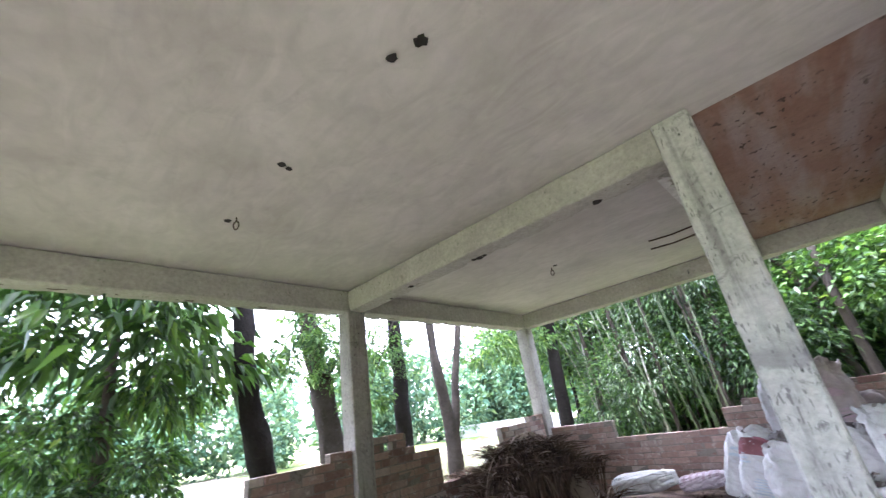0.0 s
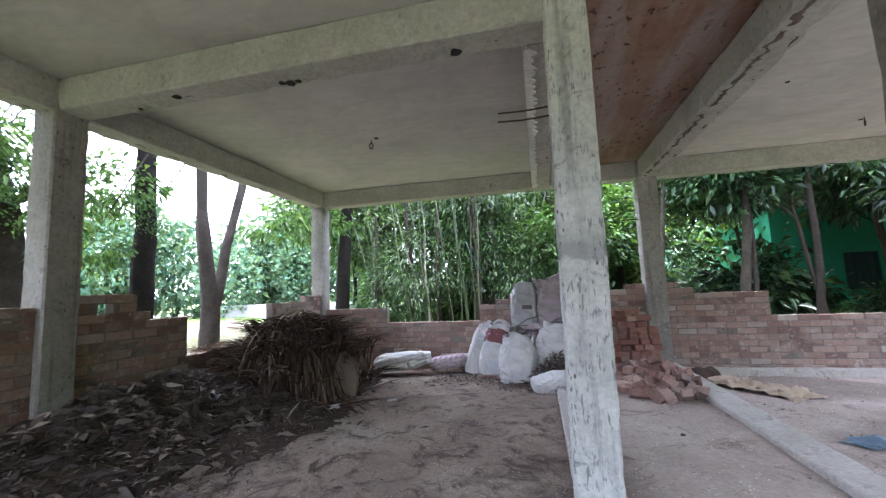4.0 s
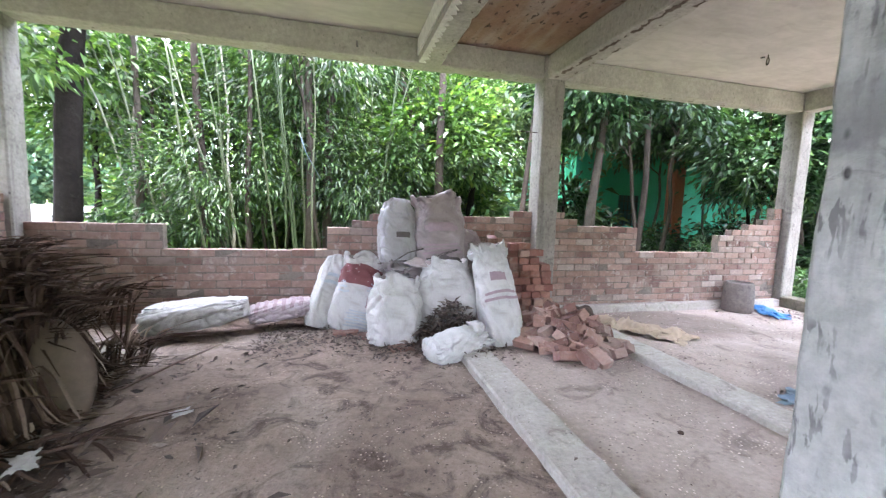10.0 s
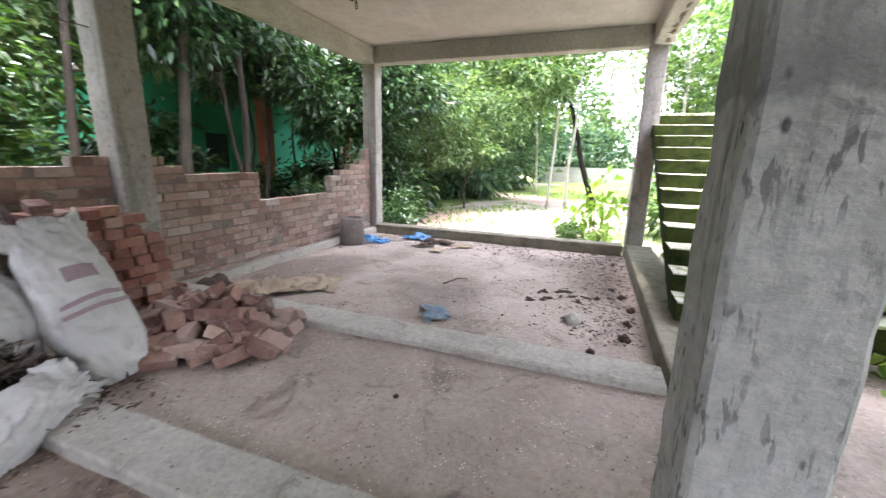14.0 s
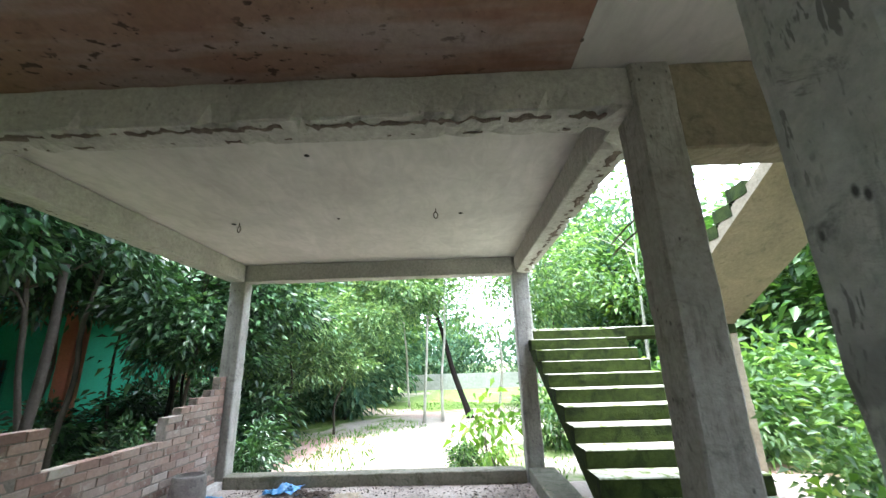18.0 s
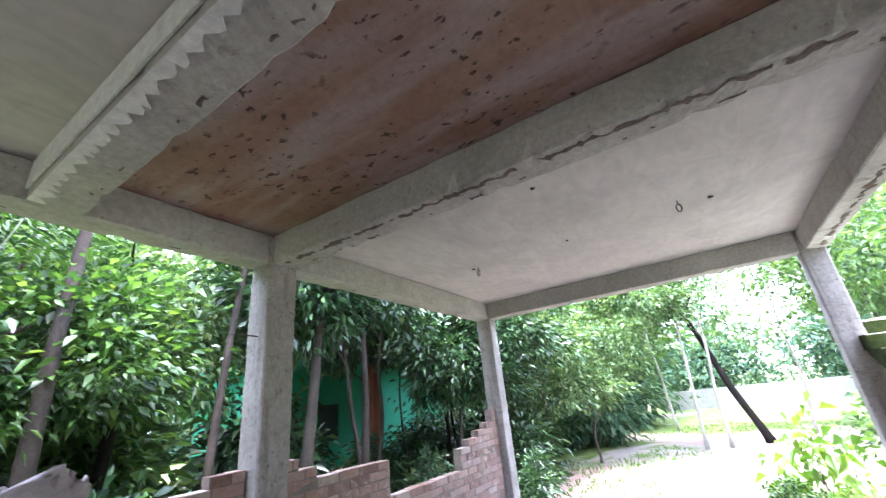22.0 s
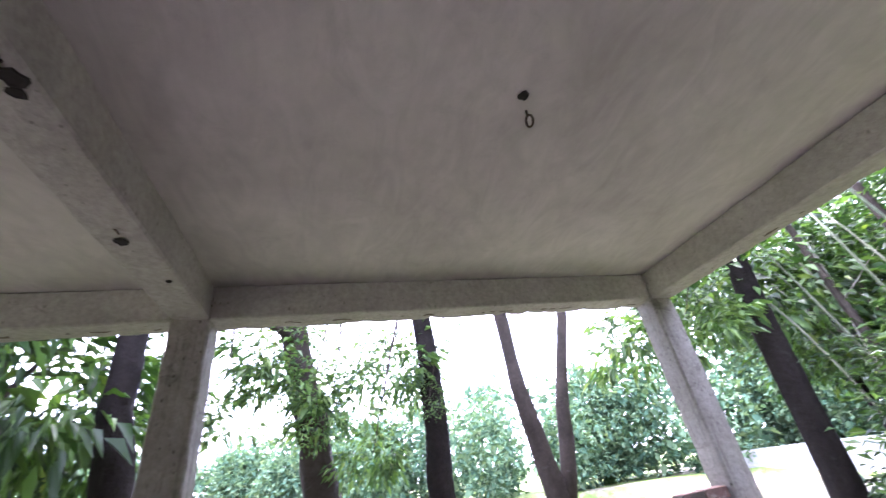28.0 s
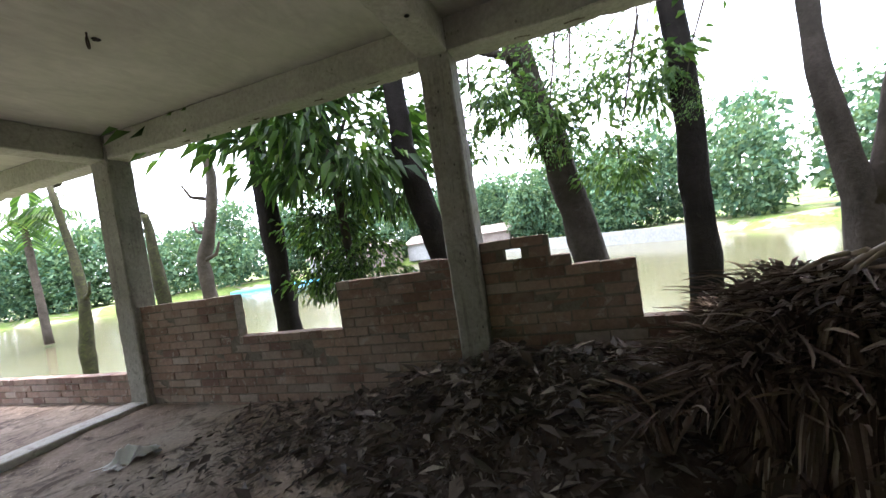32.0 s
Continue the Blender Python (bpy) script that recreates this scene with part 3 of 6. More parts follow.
slab("ceiling_south", -4.20, 1.62, -4.60, 3.393, M_PLASTER, "trowelled grey cement plaster ceiling", 4)


# ---- floors and tie beams ----
def lumpy(z, amp, seed, tilt=0.0):
    return lambda x, y: z + amp * noise.noise(Vector((x * 1.1, y * 1.1, seed))) + amp * 0.5 * noise.noise(Vector((x * 4, y * 4, seed))) + amp * 0.25 * noise.noise(Vector((x * 11, y * 11, seed))) - tilt * max(0.0, y - 5.2)


def floor(name, x0, x1, y0, y1, z, amp, material, label, seed, tilt=0.0):
    me = part(name, sheet(x0, x1, y0, y1, int((x1 - x0) / 0.08), int((y1 - y0) / 0.08), lumpy(z, amp, seed, tilt)), material, smooth=True)
    return tagged(me, label, "floor", "", "structure")


floor("floor_west", -4.02, 0.03, -4.5, 7.70, -0.06, 0.03, M_DIRT, "trodden bare earth floor with litter", 1, 0.035)
floor("floor_hall", 0.25, 1.56, -4.5, 7.70, -0.055, 0.012, M_CEMENT, "dusty worn cement floor", 2, 0.01)
floor("floor_east", 1.72, 5.84, 3.10, 7.70, -0.185, 0.014, M_CEMENT, "dusty worn cement floor with crumbs", 3)
floor("floor_stair", 1.50, 5.9, -1.0, 2.90, -0.20, 0.02, M_CEMENT, "damp cement apron under the stair", 4)


def tie(name, x0, x1, y0, y1, z0=-0.34, z1=0.0, seed=0, label="flush cement tie beam in the floor", material=None):
    return tagged(part(name, cast(x0, x1, y0, y1, z0, z1, 0.08, 0.006, 0.012, 0.012, seed), material or M_TIE), label, "tie beam", "tie beams", "structure")


tie("tie_beam_inner", 0.02, 0.29, 3.48, 7.60, seed=31)
tie("tie_beam_hall", 1.53, 1.80, 3.20, 7.60, seed=32)
tie("tie_beam_south", 1.74, 5.81, 2.78, 3.15, seed=33, label="damp raised cement kerb between floor and stair", material=M_KERB)
tie("tie_beam_east", 5.78, 6.04, 3.19, 7.50, z1=-0.02, seed=34, label="damp raised cement kerb at the open side", material=M_KERB)
tie("tie_beam_north", 1.81, 5.79, 7.50, 7.618, z1=-0.075, seed=36, label="rough cement ledge along the foot of the brick wall")
tie("tie_beam_west_south", -3.94, 0.0, -0.93, -0.66, seed=35)

# ---- steel left in the concrete, hooks and holes ----


def rod(name, points, r, label, category, material=None, sides=7):
    return tagged(part(name, tube(points, [r] * len(points), sides), material or M_RUST, smooth=True), label, category)


for z, y in ((2.25, 3.36), (2.322, 3.39)):
    rod("steel_bar", [(-0.31, y + 0.05, z + 0.02), (-0.15, y + 0.02, z), (0.04, y, z)], 0.006, "rusty steel rod sticking out of a pillar", "rebar")
for x0, y, z in ((1.22, 7.60, 2.18), (1.55, 2.9, 2.3)):
    rod("steel_bar", [(x0, y, z), (x0 + 0.15, y, z + 0.004), (x0 + 0.28, y, z)], 0.006, "rusty steel rod sticking out of a pillar", "rebar")
for z in (2.18, 2.26):
    rod("steel_bar", [(1.75, 3.0, z), (2.0, 3.0, z - 0.01), (2.3, 2.98, z - 0.03)], 0.006, "rusty steel rod sticking out of a pillar", "rebar")


def hook(x, y, turn=0.0):
    pts = []
    for k in range(13):
        a = math.tau * k / 12
        pts.append((0.022 * math.sin(a), 0, -0.075 + 0.038 * math.cos(a)))
    ob = part("ceiling_hook", join(tube([(0, 0, 0.02), (0, 0, -0.036)], [0.006, 0.006], 7), tube(pts, [0.006] * 13, 7)), M_RUST, smooth=True)
    ob.matrix_world = pose(x, y, CEIL, 0, 0, turn)
    tagged(ob, "rusty steel fan hook hanging from the ceiling", "hook", "ceiling hooks")


def socket_hole(x, y, r=0.03, seed=0, z=CEIL):
    rng = random.Random(seed)
    ring = [(r * rng.uniform(0.75, 1.25) * math.cos(math.tau * k / 12), r * rng.uniform(0.75, 1.25) * math.sin(math.tau * k / 12)) for k in range(12)]
    verts = [(a * 1.25, b * 1.25, 0.0) for a, b in ring] + [(a, b, -0.006) for a, b in ring] + [(a * 0.8, b * 0.8, -0.002) for a, b in ring]
    faces = [(k, (k + 1) % 12, 12 + (k + 1) % 12, 12 + k) for k in range(12)] + [(12 + k, 12 + (k + 1) % 12, 24 + (k + 1) % 12, 24 + k) for k in range(12)] + [tuple(range(24, 36))]
    # Nothing is cut out: the near-black colour stands in for shade inside the hole.
    ob = part("conduit_hole", (verts, [f[::-1] for f in faces]), M_HOLE_SHADE)
    ob.matrix_world = pose(x, y, z - 0.004)
    tagged(ob, "dark broken conduit hole in the ceiling", "hole", "ceiling holes")


for i, (x, y, a) in enumerate(((-2.05, 5.39, 20), (3.87, 6.63, 70), (3.64, 4.30, 100), (-2.70, 1.36, 40))):
    hook(x, y, a)
for i, (x, y, r) in enumerate(((-1.96, 5.34, 0.022), (-0.53, 1.42, 0.030), (-0.70, 1.37, 0.024), (-1.84, 1.33, 0.022), (-1.86, 1.39, 0.018), (-2.78, 1.32, 0.022), (3.88, 6.70, 0.02), (3.82, 5.44, 0.016), (3.78, 4.02, 0.022), (2.38, 5.3, 0.018))):
    socket_hole(x, y, r, i)
for i, (x, y, r) in enumerate(((-0.57, 3.43, 0.035), (-1.87, 3.45, 0.036), (-1.93, 3.43, 0.022), (-1.80, 3.44, 0.02), (-2.85, 3.37, 0.028), (-3.30, 3.44, 0.014))):
    socket_hole(x, y, r, 30 + i, SOFFIT)
tagged(part("conduit_stub", tube([(-0.80, 7.54, 2.97), (-0.80, 7.50, 2.96), (-0.795, 7.485, 2.90)], [0.012] * 3, 8), M_PIPE, smooth=True), "grey conduit stub poking from a beam", "conduit")



def spall(name, a, b, z, width, seed, gaps=0.45, label="dark ragged line of broken concrete under a beam"):
    """A ragged run of broken concrete along a beam's underside, from a to b."""
    a, b = Vector((*a, z)), Vector((*b, z))
    d = (b - a).normalized()
    side = Vector((-d.y, d.x, 0))
    n = int((b - a).length / 0.025)
    verts, faces = [], []
    last = False
    for k in range(n + 1):
        p = a.lerp(b, k / n)
        m = 0.8 * noise.noise(Vector((k * 0.13, seed, 0))) + 0.9 * noise.noise(Vector((k * 0.73, seed, 4)))
        w = width * (m + gaps)
        if w > 0.004:
            o = side * width * noise.noise(Vector((k * 0.3, seed, 7)))
            verts += [p + o - side * w, p + o + Vector((0, 0, -0.004)), p + o + side * w]
            if last:
                i = len(verts) - 6
                faces += [(i, i + 1, i + 4, i + 3), (i + 1, i + 2, i + 5, i + 4)]
            last = True
        else:
            last = False
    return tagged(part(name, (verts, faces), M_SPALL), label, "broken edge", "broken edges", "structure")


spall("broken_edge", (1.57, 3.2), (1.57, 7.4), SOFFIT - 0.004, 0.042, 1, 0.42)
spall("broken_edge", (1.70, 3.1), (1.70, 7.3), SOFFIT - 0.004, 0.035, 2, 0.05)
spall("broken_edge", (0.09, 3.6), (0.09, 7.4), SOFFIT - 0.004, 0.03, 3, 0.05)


def saw_plaster(x0, y0, y1, z, pitch=0.082):
    """A thin lap of plaster under a beam, with a torn saw-toothed edge."""
    rng = random.Random(6)
    verts, faces = [], []
    y = y0
    while y < y1:
        for s, d in ((0.0, 0.0), (0.55, rng.uniform(0.018, 0.05)), (0.9, rng.uniform(0.03, 0.06))):
            yy, e = y + s * pitch, x0 + 0.035 + d
            verts += [(x0, yy, z), (e, yy, z - 0.002), (e, yy, z + 0.009), (x0, yy, z + 0.009)]
        y += pitch * rng.uniform(0.5, 1.7)
    for k in range(len(verts) // 4 - 1):
        a, b = 4 * k, 4 * k + 4
        faces += [(a, b, b + 1, a + 1), (a + 1, b + 1, b + 2, a + 2), (a + 3, b + 3, b, a)]
    tagged(part("plaster_lap", (verts, faces), M_SKIM), "pale plaster lap with a torn saw-toothed edge under a beam", "plaster", "", "structure")


saw_plaster(-0.118, 3.53, 7.45, SOFFIT - 0.012)
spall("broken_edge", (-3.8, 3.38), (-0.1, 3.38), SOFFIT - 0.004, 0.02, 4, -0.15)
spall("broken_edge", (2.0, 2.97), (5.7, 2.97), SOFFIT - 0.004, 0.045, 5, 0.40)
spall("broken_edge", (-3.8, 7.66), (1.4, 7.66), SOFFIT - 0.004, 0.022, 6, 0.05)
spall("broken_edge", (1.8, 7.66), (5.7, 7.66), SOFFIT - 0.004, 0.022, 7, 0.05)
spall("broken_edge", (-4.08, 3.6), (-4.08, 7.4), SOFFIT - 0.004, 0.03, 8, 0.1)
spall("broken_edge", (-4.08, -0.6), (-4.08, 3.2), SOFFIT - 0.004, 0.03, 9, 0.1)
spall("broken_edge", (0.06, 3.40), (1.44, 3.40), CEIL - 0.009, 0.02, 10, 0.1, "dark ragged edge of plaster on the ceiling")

# ---- stair ----
stair = thing("staircase", "mossy open concrete staircase with a half landing", "staircase", kind="structure")
RISE, GO = 0.157, 0.295
for k in range(12):
    x, z = 2.60 + GO * k, 0.18 + RISE * k
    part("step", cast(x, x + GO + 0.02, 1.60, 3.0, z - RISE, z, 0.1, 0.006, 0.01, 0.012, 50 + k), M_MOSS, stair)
bm = bmesh.new()
lo = [(2.72, 0.06), (5.90, 1.75), (5.90, 1.60), (2.72, -0.14)]
for y in (1.62, 2.98):
    for x, z in lo:
        bm.verts.new((x, y, z))
bm.verts.ensure_lookup_table()
for f in ((0, 1, 2, 3), (7, 6, 5, 4), (0, 4, 5, 1), (1, 5, 6, 2), (2, 6, 7, 3), (3, 7, 4, 0)):
    bm.faces.new([bm.verts[i] for i in f])
bmesh.ops.recalc_face_normals(bm, faces=bm.faces)
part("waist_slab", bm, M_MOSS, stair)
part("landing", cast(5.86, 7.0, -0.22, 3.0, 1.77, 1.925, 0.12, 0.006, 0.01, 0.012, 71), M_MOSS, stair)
part("landing_post", cast(5.86, 6.08, -0.22, 0.02, -0.5, 1.77, 0.1, 0.006, 0.012, 0.01, 72), M_STAIRSIDE, stair)
for k in range(8):
    x1, z = 5.95 - GO * k, 2.03 + RISE * (k + 1)
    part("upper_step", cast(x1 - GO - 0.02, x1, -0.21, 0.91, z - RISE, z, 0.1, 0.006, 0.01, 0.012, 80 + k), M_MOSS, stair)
bm = bmesh.new()
lo = [(5.95, 2.03), (3.05, 3.48), (3.05, 3.32), (5.95, 1.87)]
for y in (-0.20, 0.90):
    for x, z in lo:
        bm.verts.new((x, y, z))
bm.verts.ensure_lookup_table()
for f in ((0, 1, 2, 3), (7, 6, 5, 4), (0, 4, 5, 1), (1, 5, 6, 2), (2, 6, 7, 3), (3, 7, 4, 0)):
    bm.faces.new([bm.verts[i] for i in f])
bmesh.ops.recalc_face_normals(bm, faces=bm.faces)
part("upper_slab", bm, M_STAIRSIDE, stair)
part("upper_landing", cast(1.74, 3.1, -0.22, 2.88, 3.32, 3.48, 0.12, 0.005, 0.01, 0.0, 73), M_STAIRSIDE, stair)

# ---- outdoors: ground, pond ----
POND = [(-6.9, -70), (-6.6, 4), (-6.2, 13), (-7.2, 20), (-12, 27), (-21, 28.6), (-27, 22), (-29, 14.5), (-38, 2), (-47, -7), (-40, -20), (-33, -32), (-24, -42), (-16, -70)]


def pond_depth(x, y):
    """Distance to the shore, positive inside the pond."""
    inside, best = False, 1e9
    for i, (ax, ay) in enumerate(POND):
        bx, by = POND[i - 1]
        if (ay > y) != (by > y) and x < (bx - ax) * (y - ay) / (by - ay) + ax:
            inside = not inside
        t = max(0.0, min(1.0, ((x - ax) * (bx - ax) + (y - ay) * (by - ay)) / ((bx - ax) ** 2 + (by - ay) ** 2)))
        best = min(best, math.hypot(x - ax - t * (bx - ax), y - ay - t * (by - ay)))
    return best if inside else -best


def land(x, y):
    d = pond_depth(x, y)
    rough = 0.05 * noise.noise(Vector((x * 0.5, y * 0.5, 3))) + 0.02 * noise.noise(Vector((x * 2.3, y * 2.3, 5)))
    if -4.3 < x < 6.2 and -4.7 < y < 7.8:
        rough = min(rough, 0) - 0.08
    z = -0.36 + rough
    s = max(0.0, min(1.0, (d + 1.6) / 2.6))
    z -= 1.5 * s * s * (3 - 2 * s)
    far = max(0.0, math.hypot(x, y) - 70)
    return z + min(3.0, far * 0.01)


def axis(a, b):
    near = np.arange(a, b + 0.01, 0.6)
    left = a - np.cumsum(0.7 * 1.12 ** np.arange(46))
    right = b + np.cumsum(0.7 * 1.12 ** np.arange(46))
    return np.concatenate([left[::-1], near, right])


gx, gy = axis(-10.2, 16.2), axis(-7.2, 19.2)
gv = [(x, y, land(x, y)) for y in gy for x in gx]
gn = len(gx)
gf = [(j * gn + i, j * gn + i + 1, (j + 1) * gn + i + 1, (j + 1) * gn + i) for j in range(len(gy) - 1) for i in range(gn - 1)]
tagged(part("ground", (gv, gf), M_GROUND, smooth=True), "pale trodden earth yard with patches of grass", "ground", "", "structure")
tagged(part("water", sheet(-75, -5.0, -90, 32, 24, 24, lambda x, y: -1.0), M_WATER), "still murky greenish brown pond water", "water", "", "structure")


# ---- brick walls ----
BL, BW, BH = 0.247, 0.118, 0.076     # one brick
PITCH, COURSE = 0.259, 0.0878


def brick_mesh(name, length, seed, material, wear=0.004):
    rng = random.Random(seed)
    bm = bmesh.new()
    box(bm, -length / 2, length / 2, -BW / 2, BW / 2, -BH / 2, BH / 2)
    for v in bm.verts:
        v.co += Vector((rng.uniform(-1, 1), rng.uniform(-0.6, 0.6), rng.uniform(-0.7, 0.7))) * wear
    bmesh.ops.bevel(bm, geom=list(bm.edges), offset=0.004, segments=1, affect="EDGES")
    me = bpy.data.meshes.new(name)
    bm.to_mesh(me)
    bm.free()
    me.materials.append(material)
    return me


FULL = [brick_mesh("brick", BL, s, M_BRICK) for s in range(6)]
HALF = [brick_mesh("half_brick", BL * 0.46, s, M_BRICK) for s in range(4)]
STACKED = [brick_mesh("stacked_brick", BL, s + 40, M_STACK, 0.007) for s in range(5)]
LOOSE = [brick_mesh("loose_brick", BL, s + 20, M_LOOSE, 0.007) for s in range(5)]


def brick_wall(name, along, face, spans, base, label, seed, gaps=()):
    """A half-brick wall. along: 'x' or 'y'; face: its middle plane; spans: (from, to, courses), side by side; gaps: (place, course) left out."""
    rng = random.Random(seed)
    bm = bmesh.new()
    t = BW / 2 - 0.007
    for a, b, n in spans:
        z1 = base + n * COURSE - 0.012
        holes = sorted((p, c) for p, c in gaps if a < p < b)
        cuts = [(a, b, base - 0.15, z1)]
        for p, c in holes:
            (ca, cb, cz, cz1) = cuts.pop()
            zz = base + c * COURSE
            cuts += [(ca, p - 0.07, cz, cz1), (p - 0.07, p + 0.07, cz, zz), (p + 0.07, cb, cz, cz1)]
            if zz + COURSE < cz1 - 0.02:
                cuts.insert(0, (p - 0.07, p + 0.07, zz + COURSE, cz1))
        for ca, cb, cz, cz1 in cuts:
            if along == "x":
                box(bm, ca, cb, face - t, face + t, cz, cz1)
            else:
                box(bm, face - t, face + t, ca, cb, cz, cz1)
    wall = tagged(part(name, bm, M_MORTAR), label, "wall", "", "structure")
    top = max(n for _, _, n in spans)
    for i in range(top):
        runs = []
        for a, b, n in spans:
            if n > i:
                if runs and abs(runs[-1][1] - a) < 1e-6:
                    runs[-1][1] = b
                else:
                    runs.append([a, b])
        for a, b in runs:
            p = a - (PITCH / 2 if i % 2 else 0) + (spans[0][0] - a) % PITCH
            while p > a:
                p -= PITCH
            while p < b - 0.03:
                q0, q1 = max(p, a) + 0.005, min(p + PITCH, b) - 0.005
                p += PITCH
                if q1 - q0 < 0.05:
                    continue
                mid = (q0 + q1) / 2
                if any(abs(mid - g) < 0.13 and c == i for g, c in gaps):
                    continue
                full = q1 - q0 > BL * 0.7
                me = rng.choice(FULL if full else HALF)
                ob = new("brick", me)
                ob.parent = wall
                s = (q1 - q0) / (BL if full else BL * 0.46)
                off = rng.uniform(-0.007, 0.007)
                z = base + (i + 0.5) * COURSE + rng.uniform(-0.004, 0.004)
                turn = (0 if along == "x" else 90) + rng.uniform(-1.1, 1.1)
                at = (mid, face + off, z) if along == "x" else (face + off, mid, z)
                ob.matrix_basis = pose(*at, rng.uniform(-0.8, 0.8), rng.uniform(-0.6, 0.6), turn) @ Matrix.Diagonal((s, 1, 1, 1))
    return wall


def courses(z, base=-0.22):
    return max(1, round((z - base) / COURSE))


BASE = -0.22


def spans_of(*rows):
    return [(a, b, courses(z)) for a, b, z in rows]


def build_walls():
    brick_wall("wall_north_1", "x", 7.68, spans_of((-3.96, -2.77, 0.94), (-2.77, -1.11, 0.68), (-1.11, -0.83, 0.96), (-0.83, -0.62, 1.05), (-0.62, 1.20, 1.13), (1.20, 1.47, 1.20)), BASE,
               "unfinished half-height red brick wall with a stepped top", 1)
    brick_wall("wall_north_2", "x", 7.68, spans_of((1.76, 1.95, 1.20), (1.95, 2.15, 1.13), (2.15, 3.12, 1.03), (3.12, 4.58, 0.69), (4.58, 4.82, 0.90), (4.82, 5.12, 1.00), (5.12, 5.42, 1.12), (5.42, 5.62, 1.22), (5.62, 5.80, 1.33)), BASE,
               "unfinished brick wall with a gap stepping up to the corner", 2)
    brick_wall("wall_west_1", "y", -4.07, spans_of((3.51, 4.06, 1.23), (4.06, 4.21, 1.14), (4.21, 4.66, 1.05), (4.66, 6.15, 0.60), (6.15, 7.05, 1.06), (7.05, 7.50, 1.16)), BASE,
               "unfinished brick wall in deep shade beside the pond", 3, ((3.77, 15),))
    brick_wall("wall_west_2", "y", -4.07, spans_of((-0.62, 0.81, 1.13), (0.81, 2.08, 0.66), (2.08, 2.95, 1.08), (2.95, 3.24, 1.18)), BASE,
               "unfinished brick wall with a low gap above the pond", 4)
    brick_wall("wall_west_3", "y", -4.07, spans_of((-4.32, -0.94, 0.28)), BASE, "low brick wall of a few courses above the pond", 5)


# ---- brick stack and spilled bricks ----
def lay(owner, at, turn, rng, tilt=1.5, kinds=None):
    ob = new("brick", rng.choice(kinds or LOOSE))
    ob.parent = owner
    ob.matrix_basis = pose(*at, rng.uniform(-tilt, tilt), rng.uniform(-tilt, tilt), turn)
    return ob


def brick_stack():
    rng = random.Random(11)
    heap = thing("brick_stack", "rough dry stack of spare red bricks against the wall", "brick stack")
    for row in range(11):
        z = -0.07 + (row + 0.5) * 0.079
        front = 6.98 + 0.016 * row
        right = (1.50, 1.50, 1.49, 1.49, 1.47, 1.46, 1.44, 1.42, 1.36, 1.22, 1.02)[row]
        x = 0.68 + rng.uniform(0, 0.04)
        while x < right:
            shift = rng.uniform(-0.035, 0.03)
            if rng.random() < (0.35 if 2 < row < 9 else 0.2) and x + 0.25 < right + 0.04:
                lay(heap, (x + 0.127, front + 0.06 + shift, z), rng.uniform(-6, 6), rng, 2.5, STACKED)
                lay(heap, (x + 0.127, front + 0.19 + shift, z), rng.uniform(-6, 6), rng, 2.5, STACKED)
                x += 0.262
            else:
                lay(heap, (x + 0.06, front + 0.125 + shift, z), 90 + rng.uniform(-8, 8), rng, 2.5, STACKED)
                x += 0.13 + rng.uniform(0, 0.012)
        if row < 10:
            x = 0.72
            while x < min(right, 1.30):
                lay(heap, (x + 0.06, front + 0.38, z), 90 + rng.uniform(-5, 5), rng, 2, STACKED)
                x += 0.14
    for x, y, z, a in ((0.78, 7.26, 0.83, 75), (1.14, 7.24, 0.765, 20), (1.30, 7.22, 0.69, 8)):
        lay(heap, (x, y, z), a, rng, 8, STACKED)
    pile = thing("spilled_bricks", "spilled heap of broken red bricks", "rubble")
    for k in range(104):
        a, r = rng.uniform(0, math.tau), rng.random() ** 0.62
        x = 1.13 + 0.47 * r * math.cos(a)
        y = 6.14 + 0.56 * r * math.sin(a)
        h = max(0.0, 0.32 * (1 - r) + 0.20 * (y - 6.1)) * rng.uniform(0.25, 1.0)
        ob = lay(pile, (x, y, -0.005 + h), rng.uniform(0, 180), rng, 34)
        ob.scale = (rng.uniform(0.42, 0.9), rng.uniform(0.85, 1.0), 1)
    for k in range(3):
        lay(pile, (1.50 - 0.03 * k, 6.10 + 0.04 * k, 0.04 + 0.02 * k), 80 + 14 * k, rng, 8).rotation_euler.x += 1.2


